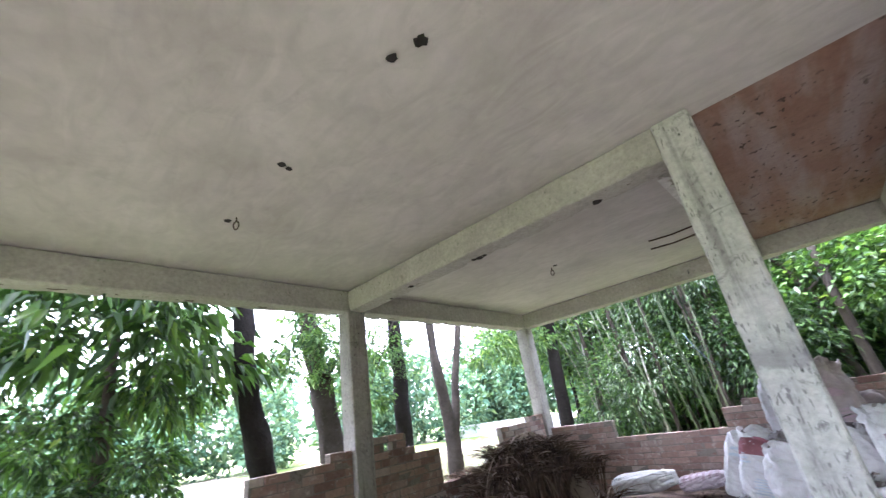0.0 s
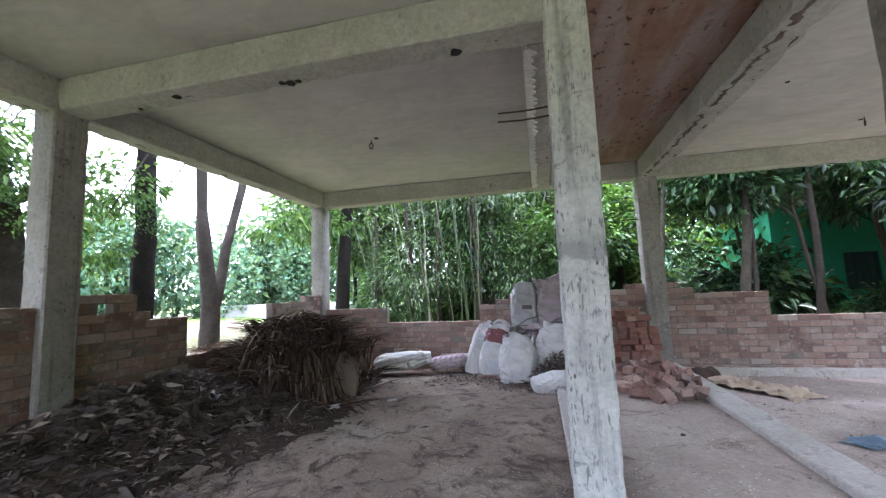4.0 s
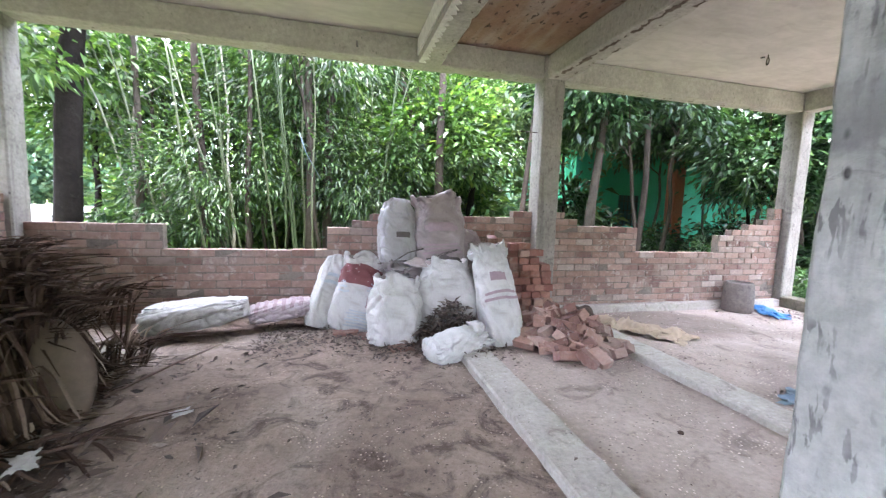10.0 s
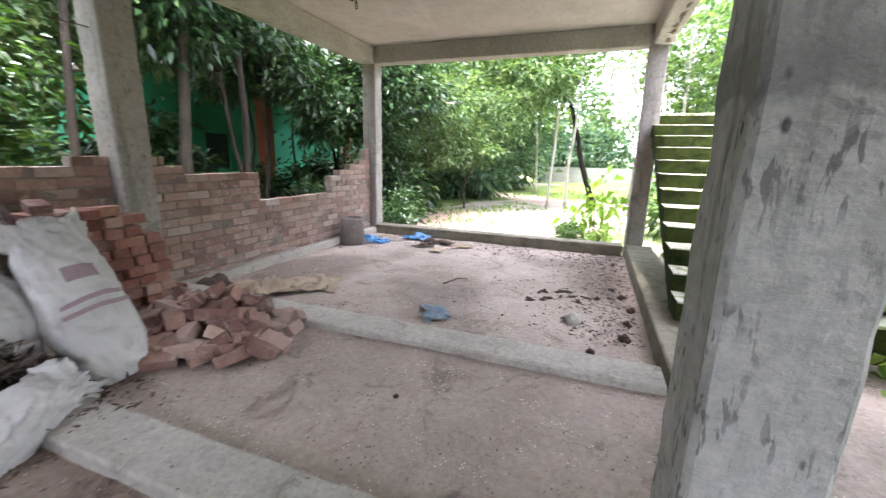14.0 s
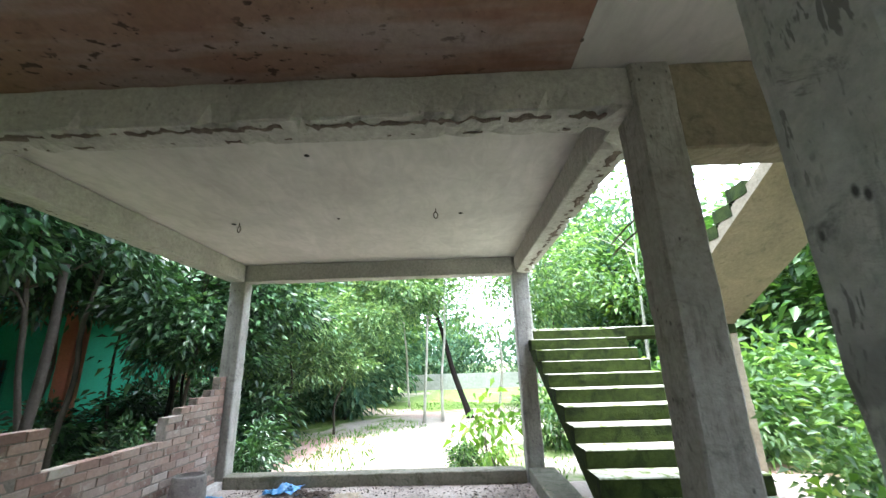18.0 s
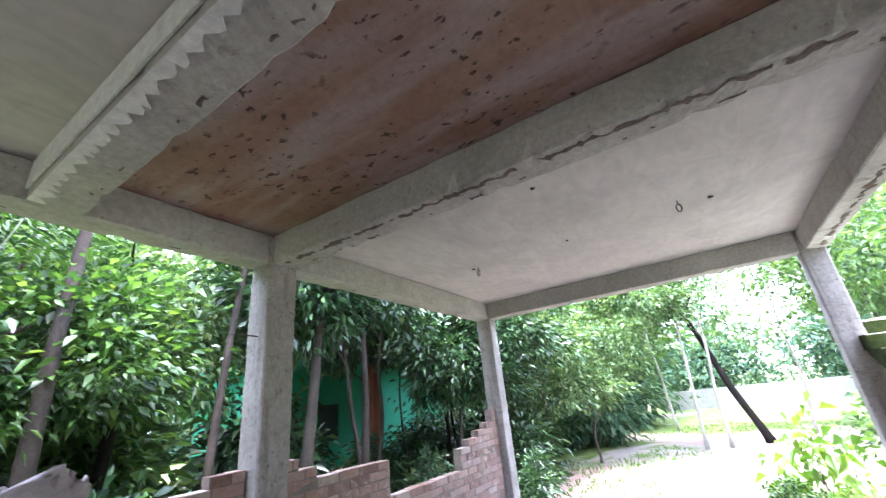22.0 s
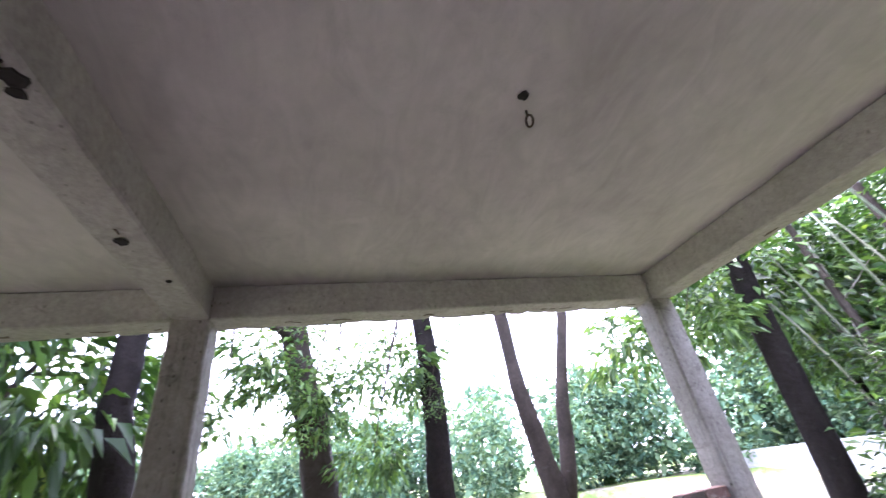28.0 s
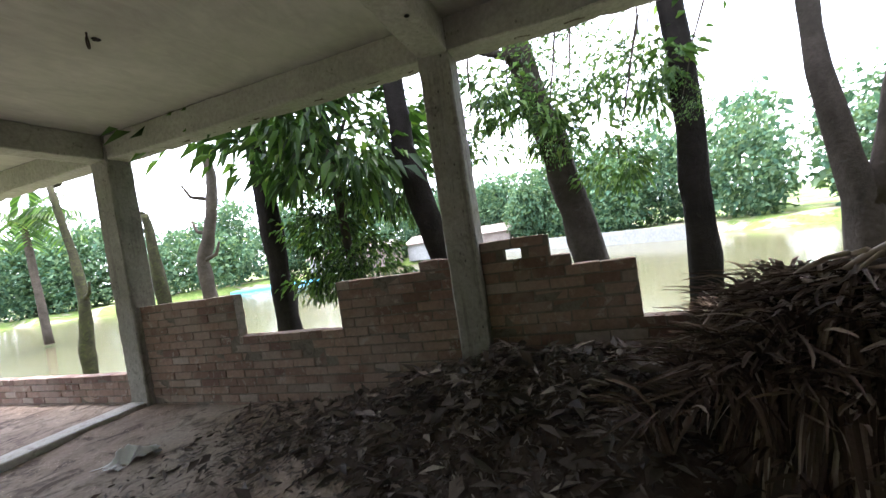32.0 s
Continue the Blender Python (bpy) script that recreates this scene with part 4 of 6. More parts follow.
# ---- sacks ----
def sack_point(u, v, w, d, h, seed, slim, bulge, slump):
    """A point of a filled sack: u round it, v up it, with folds at both ends and creases between."""
    a = math.tau * u
    foot = 0.8 + 0.2 * min(1.0, v / 0.10) ** 0.6 if v < 0.10 else 1.0
    neck = 1.0 - slim * max(0.0, (v - 0.66) / 0.34) ** 1.6
    belly = 1.0 + bulge * math.sin(math.pi * min(1.0, v * 1.05) ** 0.8)
    c, s = math.cos(a), math.sin(a)
    ear = 1.0 + 0.10 * max(0.0, 1 - v / 0.12) * abs(c) ** 3
    x = math.copysign(abs(c) ** 0.56, c) * w / 2 * foot * neck * belly * ear
    flat = 1.0 - 0.30 * max(0.0, (v - 0.7) / 0.3)
    y = math.copysign(abs(s) ** 0.8, s) * d / 2 * (0.35 + 0.65 * foot) * flat * belly
    f = noise.noise(Vector((c * 1.3 + seed, s * 1.3, v * 2.6)))
    g = noise.noise(Vector((c * 2.6 + seed, s * 2.6 + 7, v * 6.0)))
    wrinkle = 0.0
    ends = 0.35 + 0.65 * max(0.0, abs(v - 0.42) - 0.12) / 0.46
    for k, (fu, fv, amp) in enumerate(((1.2, 5.0, 0.042), (2.0, 11.0, 0.022), (3.6, 22.0, 0.006))):
        q = noise.noise(Vector((c * fu + seed + k * 5, s * fu, v * fv + 2.2 * c + 1.3 * s)))
        wrinkle -= amp * (1 - min(1.0, abs(q) * 5.5)) * ends * (1 + 0.8 * noise.noise(Vector((c * 2 + seed, s * 2, v * 4 + k))))
    r = 1 + 0.10 * f + 0.06 * g
    out = Vector((x, y, 0)).normalized() * wrinkle if (x or y) else Vector()
    z = h * v * (1 - slump * 0.1 * abs(c)) + 0.014 * g
    return Vector((x * r, y * r, max(0.0, z))) + out


def sack(at, size, lean=(0, 0, 0), material=None, label="", seed=0, slim=0.35, bulge=0.12, mouth="open", prints=(), lying=False, open_dark=True):
    w, d, h = size
    args = (w, d, h, seed * 3.1, slim, bulge, 0.6)
    rows, cols = 66, 84
    verts, faces = [], []
    for i in range(rows + 1):
        v = i / rows
        for j in range(cols):
            p = sack_point(j / cols, v, *args)
            if mouth == "open" and v > 0.88:
                p = p * 1.0
                k = (v - 0.88) / 0.12
                p.x *= 1 + 0.28 * k
                p.y *= 1 + 0.25 * k
                p.z += 0.035 * k * math.sin(j * 0.29 + seed) + 0.02 * k * math.sin(j * 0.57 + 2 * seed)
                p.x += 0.02 * k * noise.noise(Vector((j * 0.35, seed, 0)))
                p.y += 0.02 * k * noise.noise(Vector((j * 0.35, seed, 5)))
            verts.append(p)
    for i in range(rows):
        for j in range(cols):
            faces.append((i * cols + j, i * cols + (j + 1) % cols, (i + 1) * cols + (j + 1) % cols, (i + 1) * cols + j))
    faces.append(tuple(range(cols))[::-1])
    n0 = len(verts)
    if mouth == "open":
        top = [Vector(v) for v in verts[rows * cols:(rows + 1) * cols]]
        mid = sum(top, Vector()) / cols
        for k, drop in ((0.86, -0.03), (0.6, -0.09)):
            for p in top:
                q = mid + (p - mid) * k
                q.z = mid.z + drop + 0.015 * math.sin(q.x * 60 + seed)
                verts.append(q)
        for r, s in ((rows * cols, n0), (n0, n0 + cols)):
            for j in range(cols):
                faces.append((r + j, r + (j + 1) % cols, s + (j + 1) % cols, s + j))
        faces.append(tuple(range(n0 + cols, n0 + 2 * cols)))
    else:
        top = [Vector(v) for v in verts[rows * cols:(rows + 1) * cols]]
        mid = sum(top, Vector()) / cols
        for p in top:
            verts.append(mid + (p - mid) * 0.35 + Vector((0, 0, 0.02)))
        for j in range(cols):
            faces.append((rows * cols + j, rows * cols + (j + 1) % cols, n0 + (j + 1) % cols, n0 + j))
        faces.append(tuple(range(n0, n0 + cols)))
    ob = part("sack", (verts, faces), material or M_SACK, smooth=True)
    tagged(ob, label, "sack", "sacks by the wall")
    ob.matrix_world = pose(*at, *lean)
    # Dark lumpy cap just inside each open mouth; the torn sack spills dry leaves.
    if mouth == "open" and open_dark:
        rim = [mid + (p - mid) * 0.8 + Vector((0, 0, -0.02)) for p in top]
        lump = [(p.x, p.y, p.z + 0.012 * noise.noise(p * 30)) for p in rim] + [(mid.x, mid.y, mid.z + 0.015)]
        part("mouth_cap", (lump, [(j, (j + 1) % cols, cols) for j in range(cols)]), M_RAG, ob, "dark lumpy cap in the sack's mouth")
    for (u0, u1, v0, v1, ink) in prints:
        nu, nv = max(2, int((u1 - u0) * 60)), max(2, int((v1 - v0) * 50))
        pv, pf = [], []
        for i in range(nv + 1):
            for j in range(nu + 1):
                p = sack_point(u0 + (u1 - u0) * j / nu, v0 + (v1 - v0) * i / nv, *args)
                out = Vector((p.x, p.y * 1.4, 0)).normalized() * 0.009
                pv.append(p + out)
        for i in range(nv):
            for j in range(nu):
                pf.append((i * (nu + 1) + j, i * (nu + 1) + j + 1, (i + 1) * (nu + 1) + j + 1, (i + 1) * (nu + 1) + j))
        part("print", (pv, pf), ink, ob, "faded printed mark", True)
    return ob


def bars(u0, u1, v0, v1, n, ink):
    """Lines of writing that cannot be read."""
    out = []
    for i in range(n):
        a = v0 + (v1 - v0) * i / n
        out.append((u0 + 0.01 * (i % 2), u1 - 0.02 * ((i * 7) % 3), a, a + (v1 - v0) / n * 0.45, ink))
    return tuple(out)


def sacks():
    F = 0.75    # the side towards the room
    z = -0.115
    sack((-1.20, 7.16, z), (0.27, 0.27, 0.80), (-10, 18, 8), M_SACK, "white woven sack tied at the top, leaning on its neighbour", 1, 0.3, 0.1, "tied", bars(F - 0.06, F + 0.08, 0.6, 0.8, 2, M_BLUEGREY))
    sack((-0.88, 6.98, z), (0.44, 0.33, 0.80), (-11, 14, -3), M_SACK, "white woven sack with a dark red printed top", 2, 0.2, 0.08, "open",
         ((F - 0.20, F + 0.22, 0.62, 0.88, M_RED),) + bars(F - 0.14, F - 0.03, 0.50, 0.68, 3, M_BLUEGREY) + bars(F + 0.02, F + 0.14, 0.56, 0.7, 3, M_BLUEGREY) + ((F + 0.03, F + 0.11, 0.36, 0.50, M_INK),) + bars(F - 0.02, F + 0.12, 0.08, 0.32, 6, M_BLUEGREY))
    sack((-0.48, 6.50, z), (0.48, 0.38, 0.66), (-10, 6, 5), M_SACK, "plump white woven sack with a rolled rim", 3, 0.25, 0.08, "open")
    sack((0.08, 6.60, -0.02), (0.60, 0.36, 0.70), (-14, 0, -6), M_SACK, "white woven sack bulging over the ground", 4, 0.42, 0.04, "open")
    sack((0.56, 6.22, z + 0.02), (0.36, 0.33, 1.02), (-24, -8, -6), M_SACK, "tall white woven sack with faded red writing, gaping open", 5, 0.08, 0.10, "open",
         bars(F - 0.10, F + 0.12, 0.42, 0.54, 2, M_INK) + ((F - 0.02, F + 0.05, 0.60, 0.68, M_INK),))
    sack((-0.34, 7.20, 0.52), (0.42, 0.32, 0.76), (-9, 0, 4), M_SACK_GREY, "pale sack with a small dark stamp, on top of the others", 6, 0.28, 0.1, "tied", ((F - 0.01, F + 0.04, 0.43, 0.50, M_RAG),))
    sack((0.14, 7.16, 0.50), (0.52, 0.38, 0.84), (-10, -3, -4), M_SACK_BROWN, "grey-brown dusty sack with a worn oval print, topmost of the heap", 7, 0.1, 0.10, "open", ((F - 0.05, F + 0.05, 0.49, 0.52, M_INK), (F - 0.075, F + 0.075, 0.52, 0.58, M_INK), (F - 0.05, F + 0.05, 0.58, 0.61, M_INK)) + bars(F - 0.1, F + 0.1, 0.2, 0.36, 3, M_INK), open_dark=True)
    sack((0.46, 7.40, 0.40), (0.40, 0.26, 0.54), (-4, 6, 10), M_SACK_BROWN, "dusty brown sack wedged against the wall", 8, 0.3, 0.1, "tied")
    sack((-0.24, 5.92, -0.01), (0.30, 0.19, 0.58), (-82, 12, -66), M_SACK, "torn white sack lying half open and spilling dry leaves", 9, 0.05, 0.1, "open")
    sack((-2.72, 6.98, 0.05), (0.42, 0.25, 0.90), (-84, 0, -80), M_SACK, "grey-white filled sack lying flat on the earth", 10, 0.1, 0.05, "tied")
    sack((-1.86, 7.22, 0.02), (0.36, 0.18, 0.66), (-83, 0, -83), M_SACK_PINK, "flattened pinkish striped sack on the earth", 11, 0.05, 0.05, "tied", bars(F - 0.2, F + 0.2, 0.1, 0.9, 6, M_INK))
    sack((0.0, 7.02, 0.10), (0.6, 0.34, 0.46), (-4, 0, 0), M_SACK_BROWN, "dusty brown sack at the bottom of the heap", 12, 0.05, 0.1, "tied")
    sack((-0.52, 7.12, -0.1), (0.5, 0.34, 0.66), (-4, 0, 6), M_SACK_BROWN, "dusty brown sack behind the others", 13, 0.05, 0.1, "tied")
    rng = random.Random(5)
    for i in range(12):
        p = Vector((rng.uniform(-0.66, 0.28), 6.82 + rng.uniform(-0.1, 0.12), 0.57 + rng.uniform(-0.03, 0.06)))
        w = Vector((rng.uniform(0.12, 0.34), rng.uniform(-0.1, 0.1), rng.uniform(-0.14, 0.16)))
        rod("torn_strip", [p, p + w * 0.5 + Vector((0, 0, 0.03)), p + w], rng.uniform(0.004, 0.009), "dark torn strip of sacking on the sacks", "rag", M_RAG)
    for i, (x, y, h, a, b) in enumerate(((-0.46, 6.80, 0.56, 0.34, 0.22), (-0.20, 6.84, 0.59, 0.36, 0.24), (0.10, 6.86, 0.60, 0.36, 0.22))):
        crumple("torn_sacking", (x, y, h), (a, b, 0.09), M_RAG if i != 1 else M_SACK_BROWN, "torn dark rag of sacking stuffed between the sacks", "rag", 30 + i)
    for i, (x, y, a) in enumerate(((-0.90, 6.76, 5), (-0.66, 6.62, -10), (-0.40, 6.24, 15), (-0.16, 6.30, -20))):
        ob = new("loose_brick", LOOSE[i % 5])
        ob.matrix_world = pose(x, y + 0.07, -0.10, 4, -3, a)
        tagged(ob, "loose red brick under the sacks", "brick", "bricks under the sacks")
    # dark leaves spilling from the torn sack
    r = np.random.default_rng(14)
    n = 1300
    x, y = 0.06 + r.normal(0, 0.21, n), 6.33 + r.normal(0, 0.11, n)
    pz = -0.10 + 0.42 * np.exp(-((x - 0.06) / 0.30) ** 2 - ((y - 6.37) / 0.14) ** 2) * r.random(n) ** 0.4 + 0.01
    L = r.uniform(0.03, 0.12, n)
    tagged(part("spilled_leaves", leaf_mesh("spilled_leaves", np.stack([x, y, pz], 1), r.normal(size=(n, 3)) * np.array((1, 1, 0.4)), L, L * 0.28, M_LITTER, 0.3), None), "dark dry leaves spilled from a torn sack", "leaf litter", "", "stuff")
    n = 2600
    x, y = r.uniform(-1.7, 0.7, n), 6.35 + r.normal(0, 0.28, n)
    y = np.where(x < -0.7, y + 0.45, y)
    keep = (y < 7.2) & (x < 0.55)
    x, y = x[keep], y[keep]
    L = r.uniform(0.015, 0.07, len(x))
    pz = np.where((x > 0.02) & (x < 0.29), 0.012, -0.055 - 0.035 * np.maximum(0, y - 5.2) + 0.02) + r.uniform(0, 0.012, len(x))
    tagged(part("sack_litter", leaf_mesh("sack_litter", np.stack([x, y, pz], 1), r.normal(size=(len(x), 3)) * np.array((1, 1, 0.2)), L, L * 0.35, M_LITTER, 0.3), None), "dark leaf crumbs round the feet of the sacks", "leaf litter", "", "stuff")
    lump("leaf_lump", (0.06, 6.37, -0.06), (0.20, 0.09, 0.20), M_HEAP, "matted dark leaves spilled from a torn sack", "leaf heap", 2)
    lump("leaf_lump", (2.05, 7.30, -0.18), (0.26, 0.18, 0.16), M_HEAP, "heap of dark rubbish at the wall's foot", "leaf heap", 5)


# ---- dry palm fronds and litter ----
def straps(rng, starts, ways, lengths, width, material, droop=0.9):
    """Long drooping leaflets, each a folded strip of five segments."""
    verts, faces = [], []
    for p, w, L in zip(starts, ways, lengths):
        p, w = Vector(p), Vector(w).normalized()
        side = w.cross(Vector((rng.uniform(-0.4, 0.4), rng.uniform(-0.4, 0.4), 1))).normalized()
        o, n = len(verts), 6
        twist = rng.uniform(-0.5, 0.5)
        for k in range(n):
            s = k / (n - 1)
            half = width * (0.25 + 1.5 * s * (1 - s) + 0.25 * (1 - s)) * rng.uniform(0.8, 1.2)
            d = (side + Vector((0, 0, twist * s))).normalized() * half
            verts += [p - d, p + Vector((0, 0, -half * 0.5)), p + d]
            w = (w + Vector((rng.uniform(-0.12, 0.12), rng.uniform(-0.12, 0.12), -droop * 0.34))).normalized()
            p = p + w * (L / (n - 1))
            if p.z < 0:
                p.z *= 0.3
        for k in range(n - 1):
            a = o + 3 * k
            faces += [(a, a + 1, a + 4, a + 3), (a + 1, a + 2, a + 5, a + 4)]
    return verts, faces


def frond(at, azimuth, seed, length, rise, label, leaflets=38):
    """A dead frond: a stout rib arching up and over, with straps hanging from it."""
    rng = random.Random(seed)
    a = radians(azimuth)
    d = Vector((math.cos(a), math.sin(a), 0))
    p, w = Vector((0, 0, 0)), (d + Vector((0, 0, rise))).normalized()
    pts = []
    for k in range(12):
        pts.append(p.copy())
        w = (w + Vector((rng.uniform(-0.12, 0.12), rng.uniform(-0.12, 0.12), -rng.uniform(0.10, 0.32)))).normalized()
        p = p + w * length / 11
        if p.z + at[2] < -0.06:
            p.z = -0.06 - at[2]
    ob = part("palm_frond", tube(pts, [0.019 * (1 - k / 11) + 0.005 for k in range(12)], 6), M_RIB, smooth=True)
    S, W, L = [], [], []
    side = Vector((-d.y, d.x, 0))
    for k in range(leaflets):
        s = rng.uniform(1.5, 10.9)
        q = pts[int(s)].lerp(pts[min(11, int(s) + 1)], s % 1)
        S.append(q)
        W.append(d * rng.uniform(0.1, 0.9) + side * rng.choice((-1, 1)) * rng.uniform(0.1, 0.8) + Vector((0, 0, rng.uniform(-0.7, 0.3))))
        L.append(rng.uniform(0.25, 0.7))
    part("foliage", straps(rng, S, W, L, 0.013, M_FROND), M_FROND, ob)
    ob.location = at
    return tagged(ob, label, "palm frond", "dry palm fronds")


def mound(x, y):
    h = 0.42 * math.exp(-((x + 3.75) / 0.75) ** 2 - ((y - 3.5) / 1.25) ** 2) + 0.30 * math.exp(-((x + 3.3) / 1.0) ** 2 - ((y - 4.4) / 0.8) ** 2)
    return h * (1 + 0.25 * noise.noise(Vector((x * 3, y * 3, 1)))) - 0.125 + 0.03 * noise.noise(Vector((x * 7, y * 7, 2)))


def dome(x, y):
    """Height of the heap's matted heart."""
    r = math.hypot((x + 3.24) / 0.80, (y - 5.56) / 0.96)
    return 1.04 * max(0.0, 1 - r ** 2.0) - 0.12 + 0.09 * noise.noise(Vector((x * 3, y * 3, 4)))


def palm_heap():
    rng = random.Random(21)
    # Solid core under the fronds; its dark colour stands in for shade between them.
    v, f = sheet(-4.0, -2.3, 4.4, 6.85, 36, 50, dome)
    tagged(part("frond_heap_core", (v, f), M_HEAP, smooth=True), "matted core of a palm leaf heap, darkened for its shaded gaps", "heap")
    for k in range(96):
        a = rng.uniform(-150, 60) if k % 5 else rng.uniform(0, 360)
        x, y = -3.24 + rng.gauss(0, 0.25), 5.60 + rng.gauss(0, 0.32)
        frond((x, y, dome(x, y) + rng.uniform(-0.16, 0.05)), a, 100 + k, rng.uniform(0.6, 1.1), rng.uniform(-1.6, -0.1) if k % 10 else rng.uniform(0.1, 0.6), "brown dead palm frond hanging in a heap")
    for k in range(5):
        frond((-3.5 - 0.03 * k, 5.2 + 0.15 * k, 0.62), rng.uniform(150, 230), 200 + k, rng.uniform(0.8, 1.2), rng.uniform(0.0, 0.25), "brown dead palm frond lying over the wall")
    for k, (x, y, z) in enumerate(((-2.85, 5.35, 0.02), (-2.75, 6.1, 0.0), (-3.0, 4.9, 0.05), (-2.7, 5.0, 0.0), (-3.2, 4.6, 0.1))):
        frond((x, y, z), rng.uniform(-120, 20), 300 + k, 0.9, 0.1, "brown dead palm frond fallen on the earth")
    S, W, L = [], [], []
    for k in range(1700):
        a, r = radians(rng.uniform(-175, 75)), rng.uniform(0.02, 1.0) ** 0.6
        x, y = -3.24 + 0.82 * r * math.cos(a), 5.56 + 0.98 * r * math.sin(a)
        S.append((x, y, dome(x, y) + rng.uniform(0.0, 0.06)))
        steep = 2.4 * r * r
        W.append((math.cos(a) + rng.uniform(-0.5, 0.5), math.sin(a) + rng.uniform(-0.5, 0.5), rng.uniform(-0.4, 0.3) - steep))
        L.append(rng.uniform(0.3, 0.75))
    tagged(part("hanging_leaflets", straps(rng, S, W, L, 0.015, M_FROND), M_FROND), "mat of hanging dry brown palm leaflets on the heap", "leaflets", "", "stuff")
    for k in range(30):
        a = radians(rng.uniform(-170, 40))
        x, y = -3.24 + rng.gauss(0, 0.14), 5.55 + rng.gauss(0, 0.2)
        p, w = Vector((x, y, dome(x, y) + 0.06)), Vector((math.cos(a), math.sin(a), rng.uniform(-0.6, 0.3)))
        q = []
        for i in range(10):
            q.append(p.copy())
            w = (w + Vector((rng.uniform(-0.06, 0.06), rng.uniform(-0.06, 0.06), -rng.uniform(0.18, 0.34)))).normalized()
            p = p + w * rng.uniform(0.09, 0.13)
            p.z = max(p.z, -0.06)
        r = rng.uniform(0.008, 0.018)
        tagged(part("palm_stalk", tube(q, [r * (1.1 - 0.7 * i / 9) for i in range(10)], 6), M_STALK, smooth=True), "curved bare pale brown palm stalk in the heap", "palm stalk", "palm stalks")
    bm = bmesh.new()
    rows = []
    for i in range(13):
        s = i / 12
        half = 0.02 + 0.13 * math.sin(math.pi * min(1.0, s * 0.9 + 0.08)) ** 0.7
        row = []
        for j in range(9):
            q = (j - 4) / 4
            curl = 0.05 * q * q + 0.012 * noise.noise(Vector((q * 2, s * 6, 3)))
            row.append(bm.verts.new((-2.46 - 0.10 * s ** 2 + 0.75 * q * half + curl * 0.6, 5.42 + 0.14 * s + 0.65 * q * half - curl, -0.12 + 0.60 * s)))
        rows.append(row)
    for a, b in zip(rows, rows[1:]):
        for j in range(8):
            bm.faces.new((a[j], a[j + 1], b[j + 1], b[j]))
    bmesh.ops.solidify(bm, geom=bm.faces[:], thickness=0.006)
    ob = part("palm_sheath", bm, M_SHEATH, smooth=True)
    tagged(ob, "pale papery palm sheath leaning on the heap", "palm sheath")
    ob = part("cut_stub", tube([(-3.24, 5.66, 0.74), (-3.21, 5.64, 0.88), (-3.20, 5.62, 0.97)], [0.018, 0.016, 0.017], 8), M_SHEATH, smooth=True)
    tagged(ob, "pale cut end of a palm stalk", "palm stalk")


def litter():
    tagged(part("leaf_mound", sheet(-4.0, -1.6, 1.2, 6.0, 44, 84, mound), M_HEAP, smooth=True), "low mound of dark leaf mould by the wall", "leaf mound", "", "stuff")
    rng = np.random.default_rng(8)
    n = 22000
    x = np.clip(-4.0 + np.abs(rng.normal(0, 1.1, n)), -4.0, -0.6)
    y = rng.uniform(0.9, 6.3, n)
    keep = rng.random(n) < np.exp(-((x + 3.6) / 1.15) ** 2) * np.exp(-((y - 3.7) / 1.9) ** 2) + 0.05
    x, y = x[keep], y[keep]
    z = np.array([max(mound(a, b), -0.06) for a, b in zip(x, y)]) + rng.uniform(0.004, 0.03, len(x))
    pos = np.stack([x, y, z], 1)
    way = rng.normal(size=(len(x), 3)) * np.array((1, 1, 0.22))
    L = rng.uniform(0.03, 0.085, len(x)) * np.where(rng.random(len(x)) < 0.13, 2.6, 1.0)
    ob = part("leaf_litter", leaf_mesh("leaf_litter", pos, way, L, L * rng.uniform(0.2, 0.42, len(x)), M_LITTER, 0.3), None)
    tagged(ob, "scattered dry brown leaves over earth", "leaf litter", "", "stuff")
    n = 60000
    x, y = rng.uniform(-3.6, 5.6, n), rng.uniform(0.2, 7.4, n)
    drift = np.array([0.5 + 0.9 * noise.noise(Vector((a * 1.3, b * 1.3, 6))) + 0.7 * noise.noise(Vector((a * 4, b * 4, 8))) for a, b in zip(x, y)])
    near = rng.random(n) < np.clip(drift, 0.02, 1.0) ** 2 * np.where(x < 0.0, 0.75, np.where(x > 1.8, 0.55, 0.2)) * np.where((y < 3.1) & (x > 0.3), 0.2, 1)
    x, y = x[near], y[near]
    z = np.where(x > 1.8, -0.178, np.where(x > 0.3, -0.05, np.where(x > 0.02, 0.003, -0.06 - 0.035 * np.maximum(0, y - 5.2)))) + rng.uniform(0.003, 0.012, len(x))
    L = rng.uniform(0.006, 0.02, len(x)) * np.where(rng.random(len(x)) < 0.12, 2.0, 1.0)
    ob = part("floor_crumbs", leaf_mesh("floor_crumbs", np.stack([x, y, z], 1), rng.normal(size=(len(x), 3)) * np.array((1, 1, 0.15)), L, L * 0.5, M_CRUMB, 0.3), None)
    tagged(ob, "small dry chips and leaf crumbs on the floor", "crumbs", "", "stuff")


